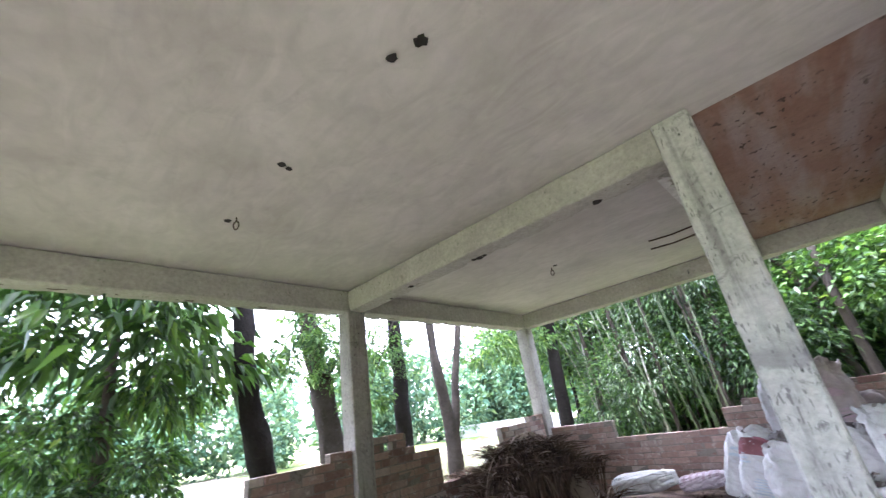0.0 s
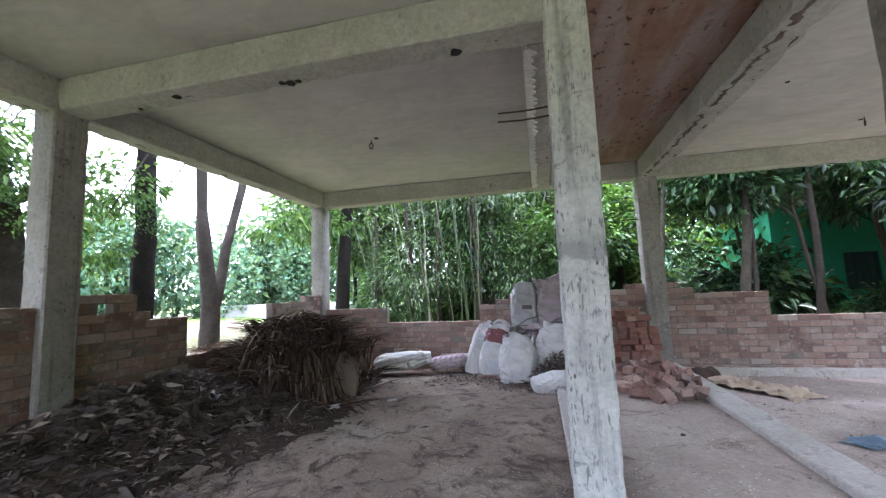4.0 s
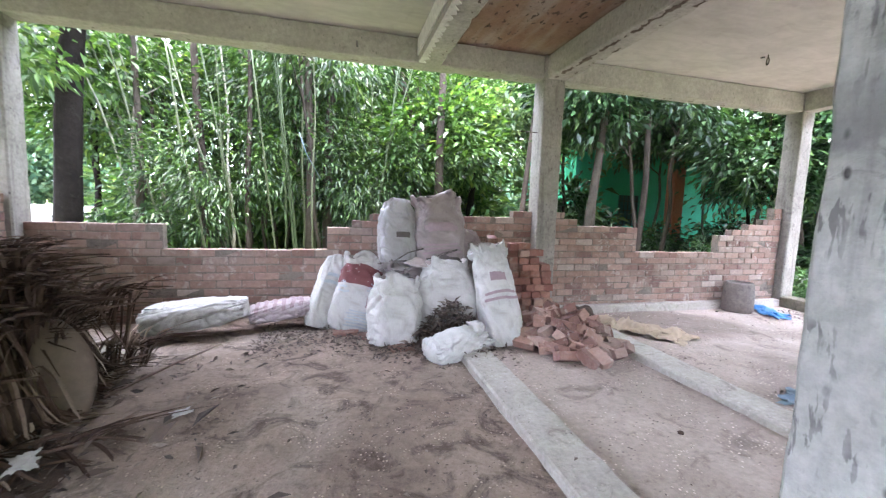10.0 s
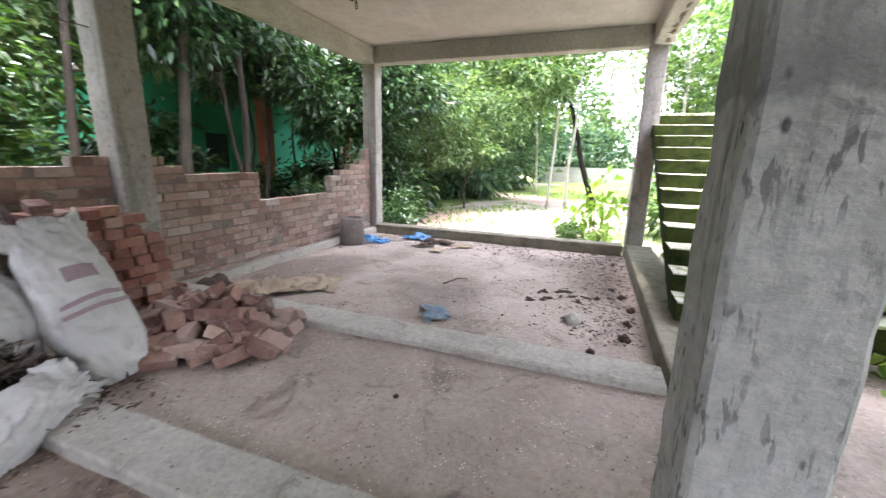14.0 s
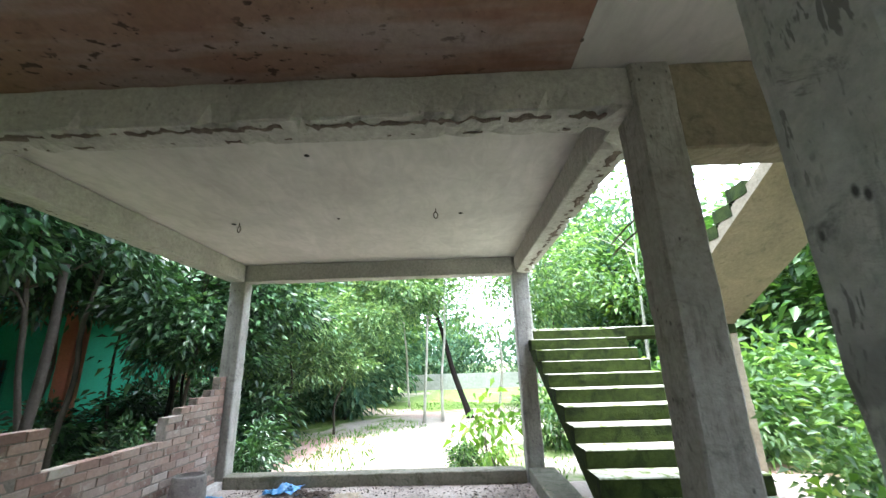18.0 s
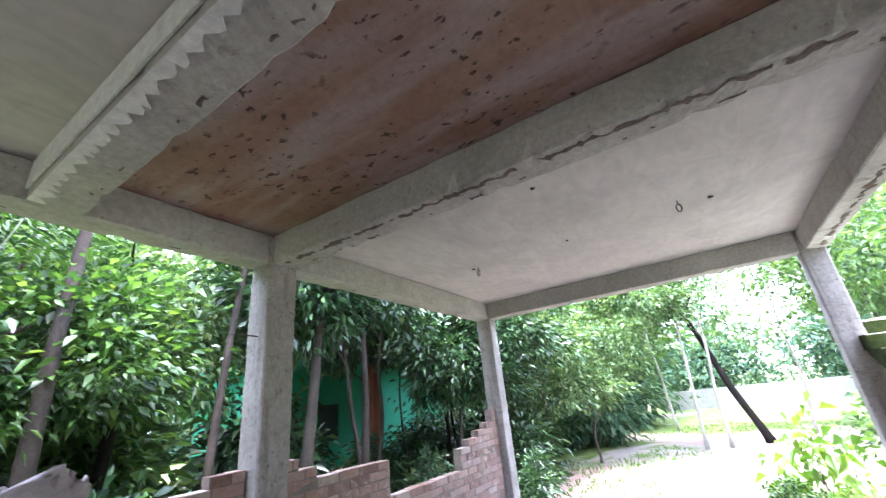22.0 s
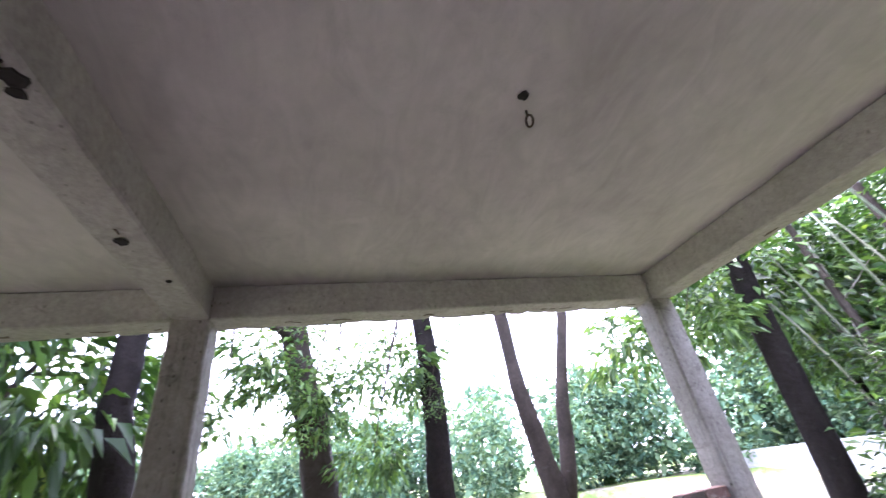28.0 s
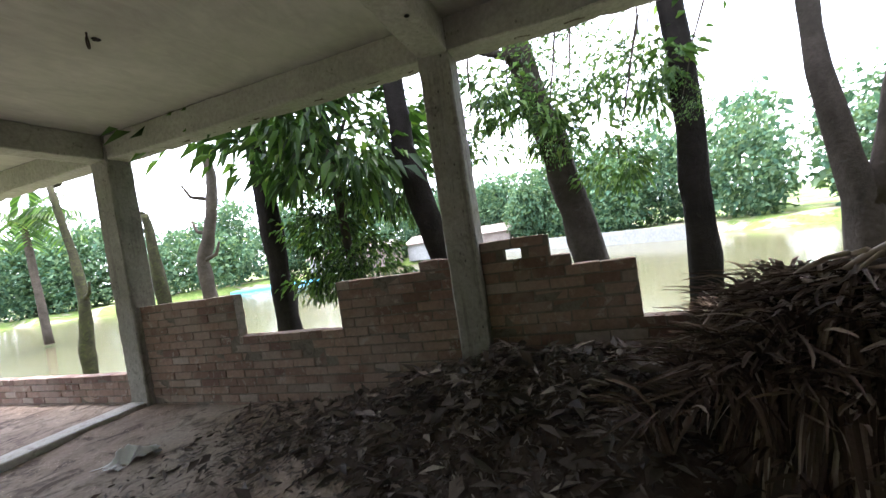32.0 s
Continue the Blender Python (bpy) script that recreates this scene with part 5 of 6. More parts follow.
def edge_litter():
    """Leaf crumbs swept to the open edges of the east floor."""
    r = np.random.default_rng(19)
    n = 2600
    along = r.random(n) < 0.6
    x = np.where(along, r.uniform(2.4, 5.7, n), 5.72 - np.abs(r.normal(0, 0.45, n)))
    y = np.where(along, 3.2 + np.abs(r.normal(0, 0.42, n)), r.uniform(3.3, 7.3, n))
    x = np.clip(x, 2.0, 5.72)
    L = r.uniform(0.012, 0.05, n)
    pos = np.stack([x, y, np.full(n, -0.172) + r.uniform(0, 0.012, n)], 1)
    tagged(part("edge_litter", leaf_mesh("edge_litter", pos, r.normal(size=(n, 3)) * np.array((1, 1, 0.2)), L, L * 0.45, M_LITTER, 0.3), None), "dry leaf crumbs along the floor's open edges", "leaf litter", "", "stuff")


def lump(name, at, size, material, label, category, seed, group=""):
    bm = bmesh.new()
    bmesh.ops.create_icosphere(bm, subdivisions=3, radius=1)
    for v in bm.verts:
        k = 1 + 0.35 * noise.noise(v.co * 1.6 + Vector((seed, 0, 0))) + 0.2 * noise.noise(v.co * 4 + Vector((0, seed, 0)))
        v.co = Vector((v.co.x * size[0], v.co.y * size[1], max(v.co.z * size[2], -0.3 * size[2]))) * k
    ob = part(name, bm, material, smooth=True)
    ob.matrix_world = pose(*at, 0, 0, seed * 40)
    return tagged(ob, label, category, group)


def crumple(name, at, size, material, label, category, seed):
    """A crumpled sheet lying on the floor."""
    def h(x, y):
        fold = 1 - min(1.0, 3.0 * abs(noise.noise(Vector((x * 4 + seed, y * 4, 0)))))
        crease = 1 - min(1.0, 3.5 * abs(noise.noise(Vector((x * 10 + seed, y * 10, 3)))))
        rim = max(abs(2 * x / size[0]), abs(2 * y / size[1]))
        return size[2] * (0.75 * fold + 0.3 * crease) * (1 - 0.6 * rim ** 2) + 0.008

    v, f = sheet(-size[0] / 2, size[0] / 2, -size[1] / 2, size[1] / 2, 26, 22, h)
    ragged = []
    for x, y, z in v:
        k = 1 + 0.5 * noise.noise(Vector((x * 5 / size[0] + seed, y * 5 / size[1], seed))) + 0.2 * noise.noise(Vector((x * 14 / size[0], y * 14 / size[1], seed)))
        ragged.append((x * k, y * k, z))
    v = ragged
    ob = part(name, (v, f), material, smooth=True)
    ob.matrix_world = pose(*at, 0, 0, seed * 33)
    return tagged(ob, label, category)


def floor_things():
    ez = -0.18
    crumple("blue_plastic_sheet", (2.46, 4.97, ez), (0.34, 0.22, 0.05), M_PALEBLUE, "crumpled faded blue plastic sheet on the cement", "plastic sheet", 1)
    crumple("blue_plastic_bag", (5.15, 7.24, ez), (0.80, 0.30, 0.07), M_BLUE, "crumpled bright blue plastic bag by the wall", "plastic bag", 2)
    crumple("blue_plastic_bag", (5.55, 6.55, ez), (0.42, 0.30, 0.12), M_BLUE, "crumpled bright blue plastic bag near the kerb", "plastic bag", 3)
    crumple("cardboard", (2.38, 6.78, ez), (0.78, 0.46, 0.15), M_CARD, "torn brown cardboard thrown on the floor", "cardboard", 4)
    crumple("cardboard", (2.72, 6.42, ez), (0.48, 0.34, 0.12), M_CARD, "torn brown cardboard thrown on the floor", "cardboard", 6)
    lump("clay_ball", (2.76, 3.75, ez), (0.085, 0.085, 0.085), M_TIE, "round grey lump of set mortar", "lump", 1)
    for i, (x, y, s) in enumerate(((3.64, 3.30, 0.07), (3.26, 3.24, 0.065), (2.55, 3.34, 0.075), (2.9, 3.3, 0.05), (3.5, 3.55, 0.045), (2.2, 3.6, 0.05), (0.95, 4.6, 0.025), (3.9, 3.4, 0.05))):
        lump("clod", (x, y, ez if x > 1.8 else -0.05), (s * 0.75, s * 0.6, s * 0.5), M_HEAP, "dark clod of dried mud", "clod", i + 3, "clods on the floor")
    rng = random.Random(4)
    for i in range(14):
        x, y = 3.15 + 0.4 * rng.random() + i * 0.012, 4.25 - 0.045 * i + rng.uniform(-0.04, 0.04)
        lump("mud_crumb", (x, y, ez), (rng.uniform(0.02, 0.06), rng.uniform(0.015, 0.03), 0.014), M_HEAP, "dark crumb of dried mud", "clod", i + 20, "row of mud crumbs")
    for i, (x, y) in enumerate(((5.4, 6.0), (5.3, 5.6), (5.1, 6.2), (4.9, 5.9), (5.5, 6.3))):
        crumple("dead_leaves", (x, y, ez), (0.35, 0.2, 0.05), M_CARD if i % 2 else M_HEAP, "small drift of dead leaves by the kerb", "leaves", 8 + i)
    bm = bmesh.new()
    prof = [(0.0, -0.19), (0.24, -0.19), (0.27, -0.14), (0.265, 0.1), (0.245, 0.3), (0.225, 0.33), (0.2, 0.33), (0.2, 0.30)]
    n = 28
    rings = [[bm.verts.new((r * math.cos(math.tau * k / n), r * math.sin(math.tau * k / n), z)) for k in range(n)] for r, z in prof[1:]]
    for a, b in zip(rings, rings[1:]):
        for k in range(n):
            bm.faces.new((a[k], a[(k + 1) % n], b[(k + 1) % n], b[k]))
    bm.faces.new(rings[0][::-1])
    bm.faces.new(rings[-1])
    ob = part("mortar_bucket", bm, M_TUB, smooth=True)
    ob.matrix_world = pose(4.75, 7.36, -0.03) @ Matrix.Diagonal((0.75, 0.75, 0.85, 1))
    tagged(ob, "grey cement-crusted tub standing by the wall", "tub")
    crumple("plaster_lump", (-2.95, 0.62, -0.06), (0.34, 0.24, 0.13), M_SACK, "crumpled pale cement bag on the earth", "cement bag", 5)
    crumple("paper_scrap", (-2.35, 4.95, -0.03), (0.16, 0.10, 0.02), M_SACK, "torn pale paper scrap among leaves", "paper", 9)
    crumple("paper_scrap", (-1.85, 5.35, -0.055), (0.10, 0.08, 0.015), M_SACK, "torn pale paper scrap on the earth", "paper", 12)
    for i, (a, b) in enumerate((((-2.35, 5.6, -0.03), (-1.9, 6.35, 0.02)), ((3.3, 5.2, -0.17), (3.6, 5.0, -0.17)))):
        a, b = Vector(a), Vector(b)
        rod("dry_stick", [a, (a + b) / 2 + Vector((0.03, -0.02, 0.03)), b], 0.008, "thin dry stick on the floor", "stick", M_RIB)


# Leaf mould brown, darkened to hold the shade of gaps between leaves.
M_HEAP = weathered("leaf_mould", (0.11, 0.078, 0.062), (0.05, 0.036, 0.03), (0.02, 0.015, 0.013), 5, 30, 0.95, 1.0)
sacks()
brick_stack()
palm_heap()
litter()
edge_litter()
floor_things()


# ---- trees and shrubs ----
def crown_mesh(name, seed, n, clumps, radius, spread, leaf, ratio, material, droop=0.15, shell=0.45, flat=0.75):
    """Leaves gathered in uneven clumps through a rough crown about the origin."""
    rng = np.random.default_rng(seed)
    c = rng.normal(size=(clumps, 3))
    c /= np.linalg.norm(c, axis=1, keepdims=True)
    c *= (shell + (1 - shell) * rng.random((clumps, 1)) ** 0.6) * radius * rng.uniform(0.75, 1.15, (clumps, 1))
    c[:, 2] *= flat
    pick = rng.integers(0, clumps, n)
    size = rng.uniform(0.6, 1.4, clumps)[pick][:, None]
    off = rng.normal(size=(n, 3)) * spread * size * np.array((1, 1, 0.6))
    pos = c[pick] + off
    way = off + c[pick] * 0.25 + rng.normal(size=(n, 3)) * spread * 0.6 + np.array((0, 0, -0.25 * spread))
    L = leaf * rng.uniform(0.6, 1.3, n)
    return leaf_mesh(name, pos, way, L, L * ratio, material, 0.22, droop)


CROWN = {
    "broad": [crown_mesh("broad_crown", s, 4200, 64, 1.55, 0.25, 0.165, 0.46, M_LEAF) for s in (1, 2, 3)],
    "dark": [crown_mesh("dark_crown", s, 3600, 58, 1.5, 0.25, 0.20, 0.42, M_LEAF_DARK) for s in (4, 5, 6)],
    "bamboo": [crown_mesh("bamboo_crown", s, 3000, 64, 1.7, 0.26, 0.15, 0.30, M_BAMBOO, 0.35) for s in (9, 10)],
    "canopy": [crown_mesh("canopy_crown", s, 2600, 48, 1.5, 0.27, 0.17, 0.45, M_LEAF_SUNLIT, 0.25) for s in (31, 32)],
    "mango": [crown_mesh("mango_crown", s, 1300, 60, 1.15, 0.17, 0.20, 0.34, M_LEAF, 0.6) for s in (11, 12)],
    "sparse": [crown_mesh("sparse_crown", s, 900, 24, 1.3, 0.25, 0.13, 0.5, M_LEAF_LIGHT, 0.2) for s in (13, 14)],
    "shrub": [crown_mesh("shrub_crown", s, 1500, 26, 0.62, 0.17, 0.15, 0.42, M_LEAF, 0.2, 0.2, 0.9) for s in (15, 16)],
    "dark_shrub": [crown_mesh("dark_shrub_crown", s, 1700, 26, 0.75, 0.19, 0.19, 0.36, M_LEAF_DARK, 0.25, 0.2, 0.95) for s in (17, 18)],
    "bright_shrub": [crown_mesh("bright_shrub_crown", s, 1300, 26, 0.66, 0.19, 0.15, 0.45, M_LEAF_LIGHT, 0.2, 0.2, 0.9) for s in (33, 34)],
    "hazed_shrub": [crown_mesh("pale_shrub_crown", s, 1300, 24, 0.62, 0.19, 0.13, 0.45, M_FAR_HAZED, 0.2, 0.2, 0.8) for s in (27, 28)],
    "spray": [crown_mesh("spray_crown", s, 420, 14, 0.75, 0.17, 0.17, 0.42, M_LEAF_LIGHT, 0.45, 0.3, 0.9) for s in (23, 24)],
    "young": [crown_mesh("young_crown", s, 90, 12, 0.50, 0.12, 0.20, 0.5, M_YELLOW, 0.35, 0.35, 1.1) for s in (25, 26)],
    "far": [crown_mesh("far_crown", s, 3200, 50, 3.0, 0.55, 0.34, 0.5, M_FAR_HAZED) for s in (21, 22)],
    "tall": [crown_mesh("tall_crown", s, 3600, 52, 3.0, 0.55, 0.34, 0.5, M_LEAF) for s in (19, 20)],
}


def bent(p0, p1, n, sway, seed):
    p0, p1 = Vector(p0), Vector(p1)
    out = []
    for k in range(n + 1):
        s = k / n
        w = Vector((noise.noise(Vector((s * 2.2, seed, 0))), noise.noise(Vector((s * 2.2, seed, 9))), 0)) * sway * math.sin(math.pi * min(1, s * 1.1))
        out.append(p0.lerp(p1, s) + w)
    return out


def tree(name, foot, head, r, kind, label, seed, material=None, crowns=1, size=1.0, forks=3, sway=0.25, category="tree", group="", crown_at=None):
    """A tapered trunk from foot to head with limbs, and crowns of leaves about the head."""
    rng = random.Random(seed)
    h = (Vector(head) - Vector(foot)).length
    base = Vector(foot)
    pts = bent((0, 0, 0), Vector(head) - base, 14, sway, seed)
    pairs = [tube(pts, [r * (1.25 if k == 0 else 1.0 - 0.55 * k / 14) for k in range(15)], 10, 0.25, seed)]
    for k in range(forks):
        s = pts[rng.randint(8, 13)]
        e = s + Vector((rng.uniform(-1, 1), rng.uniform(-1, 1), rng.uniform(0.5, 1.2))) * size * 1.1
        pairs.append(tube(bent(s, e, 6, 0.15, seed + k), [r * 0.42 * (1 - 0.7 * i / 6) for i in range(7)], 7, 0.2, seed))
    ob = tagged(thing(name, label, category, pose(*foot)), group=group)
    part("trunk", join(*pairs), material or M_BARK, ob, smooth=True)
    if kind:
        for k in range(crowns):
            me = CROWN[kind][(seed + k) % len(CROWN[kind])]
            c = part("crown", me, None, ob)
            off = Vector((rng.uniform(-1, 1), rng.uniform(-1, 1), rng.uniform(-0.7, 0.7))) * size * (0.2 if k == 0 else 1.2)
            at = (Vector(crown_at) - base if crown_at and k == 0 else Vector(pts[-1])) + off
            c.matrix_basis = pose(*at, rng.uniform(-15, 15), rng.uniform(-15, 15), rng.uniform(0, 360)) @ Matrix.Diagonal((size * rng.uniform(0.9, 1.2), size * rng.uniform(0.9, 1.2), size * rng.uniform(0.85, 1.15), 1))
    return ob


def shrub(x, y, kind, size, seed, label, z=None, group="yard shrubs"):
    rng = random.Random(seed)
    g = land(x, y) - 0.03 if z is None else z
    ob = thing("shrub", label, "shrub", pose(x, y, g), group)
    stems = []
    for k in range(5):
        e = Vector((rng.uniform(-0.4, 0.4), rng.uniform(-0.4, 0.4), rng.uniform(0.4, 0.9))) * size
        stems.append(tube(bent((0, 0, 0), e, 4, 0.06, seed + k), [0.012 * (1 - 0.15 * i) for i in range(5)], 5))
    part("stem", join(*stems), M_BARK2, ob)
    c = part("crown", CROWN[kind][seed % 2], None, ob)
    c.matrix_basis = pose(0, 0, 0.62 * size, 0, 0, rng.uniform(0, 360)) @ Matrix.Diagonal((size, size, size * rng.uniform(0.9, 1.3), 1))
    return ob


def bank_tree(spine, r0, r1, label, seed, crown, size, material=None):
    """A bank tree whose trunk follows a few points (world y and z) in the plane x = spine's first number."""
    x, pts = spine
    foot = Vector((x, *pts[0]))
    ps = [Vector((x, *p)) - foot for p in pts]
    dense = []
    for a, b in zip(ps, ps[1:]):
        dense += [a.lerp(b, q / 4) for q in range(4)]
    dense.append(ps[-1])
    dense = [p + Vector((noise.noise(Vector((k * 0.4, seed, 0))), noise.noise(Vector((k * 0.4, seed, 5))), 0)) * 0.03 for k, p in enumerate(dense)]
    n = len(dense) - 1
    rng = random.Random(seed)
    pairs = [tube(dense, [(r0 + (r1 - r0) * k / n) * (1.3 if k == 0 else 1.0) for k in range(n + 1)], 14, 0.3, seed)]
    for k in range(5):
        s = dense[n - rng.randint(0, 5)]
        e = s + Vector((rng.uniform(-1.4, 1.4), rng.uniform(-1.6, 1.6), rng.uniform(0.2, 1.2)))
        pairs.append(tube(bent(s, e, 6, 0.2, seed + k), [r1 * 0.5 * (1 - 0.75 * i / 6) for i in range(7)], 7, 0.2, seed))
    ob = thing("tree", label, "tree", pose(*foot), "bank trees")
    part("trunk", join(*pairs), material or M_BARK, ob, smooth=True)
    for k in range(2):
        c = part("crown", CROWN["sparse"][k], None, ob)
        c.matrix_basis = pose(crown[0] - x + 0.5 * k, crown[1] - pts[0][0] - 0.9 * k, crown[2] - pts[0][1] - 0.3 * k, 0, 0, seed * 50) @ Matrix.Diagonal((size, size, size * 0.8, 1))
    return ob


def pond_side_trees():
    g = -0.45
    bank_tree((-5.28, ((2.95, g), (2.78, 1.0), (2.60, 1.75), (2.46, 2.5), (2.43, 3.25), (2.35, 6.5))), 0.17, 0.12, "near-black backlit curved trunk on the pond bank", 1, (-5.6, 1.6, 6.2), 1.7)
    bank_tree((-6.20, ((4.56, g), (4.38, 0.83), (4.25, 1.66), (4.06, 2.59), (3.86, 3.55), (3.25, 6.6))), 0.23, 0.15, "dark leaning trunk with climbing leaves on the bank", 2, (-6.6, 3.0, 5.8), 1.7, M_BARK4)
    bank_tree((-5.72, ((5.47, g), (5.49, 0.25), (5.50, 1.3), (5.53, 2.3), (5.51, 3.4), (5.45, 6.5))), 0.175, 0.11, "slender dark straight trunk on the bank", 3, (-5.7, 6.0, 6.3), 1.6)
    bank_tree((-5.95, ((-0.16, g), (-0.24, 0.5), (-0.29, 1.4), (-0.30, 2.4), (-0.32, 3.4), (-0.36, 6.5))), 0.19, 0.13, "dark upright trunk on the bank", 4, (-6.2, -0.6, 6.4), 1.7)
    ob = thing("tree", "forked grey trunk at the pond's edge", "tree", pose(-5.87, 6.93, g), "bank trees")
    b = tube([(0, 0.02, 0), (0, 0.0, 0.4), (0.0, -0.02, 0.9), (0.02, 0.0, 1.3), (0.02, 0.0, 1.58), (0.0, -0.09, 2.0), (0.0, -0.15, 2.41), (0.02, -0.22, 2.9), (-0.03, -0.20, 3.3), (-0.05, -0.20, 3.75), (-0.1, -0.35, 6.5)], [0.23, 0.185, 0.165, 0.155, 0.145, 0.115, 0.115, 0.12, 0.10, 0.095, 0.06], 14, 0.3, 6)
    c = tube([(0.03, 0.03, 1.5), (0.02, 0.17, 1.86), (0.0, 0.26, 2.2), (0.0, 0.34, 2.6), (0.02, 0.48, 3.1), (0.0, 0.74, 3.86), (0.0, 0.95, 6.0)], [0.13, 0.10, 0.09, 0.085, 0.08, 0.075, 0.045], 10, 0.3, 7)
    part("trunk", join(b, c), M_BARK4, ob, smooth=True)
    for i in range(2):
        k = part("crown", CROWN["sparse"][i], None, ob)
        k.matrix_basis = pose(-0.3 + 0.2 * i, 0.2 - 0.9 * i, 6.2 - 0.8 * i, 0, 0, 60 * i) @ Matrix.Diagonal((1.6, 1.6, 1.3, 1))
    # the leafy mango between the pillars, and loose sprays by the trunks
    ob = tree("tree", (-5.75, 1.22, g), (-5.7, 1.1, 5.0), 0.085, "mango", "slender mango tree with hanging glossy leaves", 6, M_BARK2, 1, 1.15, 3, 0.12, group="bank trees", crown_at=(-5.8, 1.1, 3.0))
    for i, (x, y, z, s) in enumerate(((-5.5, 0.6, 3.9, 0.9), (-6.1, 1.7, 2.3, 0.62), (-6.0, 0.75, 1.7, 0.55), (-5.4, 1.3, 4.7, 0.9), (-6.3, 0.2, 2.8, 0.65), (-5.7, 1.5, 1.2, 0.45), (-5.6, 0.9, 1.0, 0.4))):
        c = part("crown", CROWN["mango"][i % 2], None, ob)
        c.matrix_basis = pose(x + 5.75, y - 1.22, z - g, 0, 0, 70 * i) @ Matrix.Diagonal((s, s, s, 1))
    for i, (x, y, z, s, kind) in enumerate(((-5.9, 5.0, 2.75, 0.45, "sparse"), (-6.0, 4.4, 3.2, 0.6, "sparse"), (-5.8, 4.1, 2.3, 0.35, "sparse"), (-5.6, 3.7, 2.7, 0.38, "sparse"), (-5.6, 5.45, 2.35, 0.22, "sparse"), (-5.9, 4.3, 2.5, 0.7, "spray"), (-6.0, 5.2, 2.9, 0.8, "spray"), (-5.7, 3.7, 2.9, 0.7, "spray"), (-5.8, 4.8, 1.9, 0.55, "spray"), (-5.4, 8.3, 2.7, 0.8, "spray"), (-5.0, 8.9, 2.9, 0.9, "spray"), (-5.6, 3.2, 2.4, 0.5, "spray"))):
        v = tube(bent((0.6, 0.3, 1.3), (0, 0, 0), 5, 0.1, i), [0.014, 0.012, 0.01, 0.008, 0.006, 0.004], 5)
        ob = thing("leafy_branch", "thin drooping branch with fresh green leaves", "branch", pose(x, y, z), "drooping branches")
        part("twig", v, M_BARK2, ob)
        c = tagged(part("foliage", CROWN[kind][i % 2], None, ob), kind="stuff")
        c.matrix_basis = Matrix.Diagonal((s, s, s, 1))
    # lopped trunks to the south-west
    for i, (x, y, pts) in enumerate((
            (-7.2, -3.31, ((0, 0, 0), (0.0, 0.0, 1.6), (0.03, -0.01, 2.25), (0.0, 0.23, 2.74), (0.03, 0.46, 3.33), (0.0, 0.5, 3.8), (0.03, 0.43, 4.3), (0.0, 0.29, 5.49))),
            (-6.6, -3.86, ((0, 0, 0), (0.0, 0.0, 1.67), (0.03, -0.01, 2.19), (0.0, -0.07, 2.91), (0.03, -0.09, 3.23))),
            (-6.6, -6.6, ((0, 0, 0), (0.02, 0.05, 0.9), (0.0, 0.22, 1.9), (-0.05, 0.0, 2.8), (0.0, -0.25, 4.2))))):
        ob = thing("lopped_tree", "lopped mossy trunk with bare stubs", "tree", pose(x, y, -0.95), "lopped trees")
        ps = [Vector(p) * 1.15 for p in pts]
        stubs = []
        for k in (2, 3, 3, 4, 4):
            a = random.Random(i * 9 + k).uniform(0, 6)
            stubs.append(tube([ps[k], ps[k] + Vector((0.3 * math.cos(a + k), 0.45 * math.sin(a + k), 0.1)), ps[k] + Vector((0.4 * math.cos(a + k), 0.6 * math.sin(a + k), 0.35))], [0.055, 0.035, 0.02], 7, 0.3, k))
        dense = []
        for u, w in zip(ps, ps[1:]):
            dense += [u.lerp(w, q / 4) for q in range(4)]
        dense.append(ps[-1])
        part("trunk", join(tube(dense, [0.16 - 0.10 * q / len(dense) for q in range(len(dense))], 10, 0.4, i), *stubs), M_BARK3 if i else M_BARK2, ob, smooth=True)


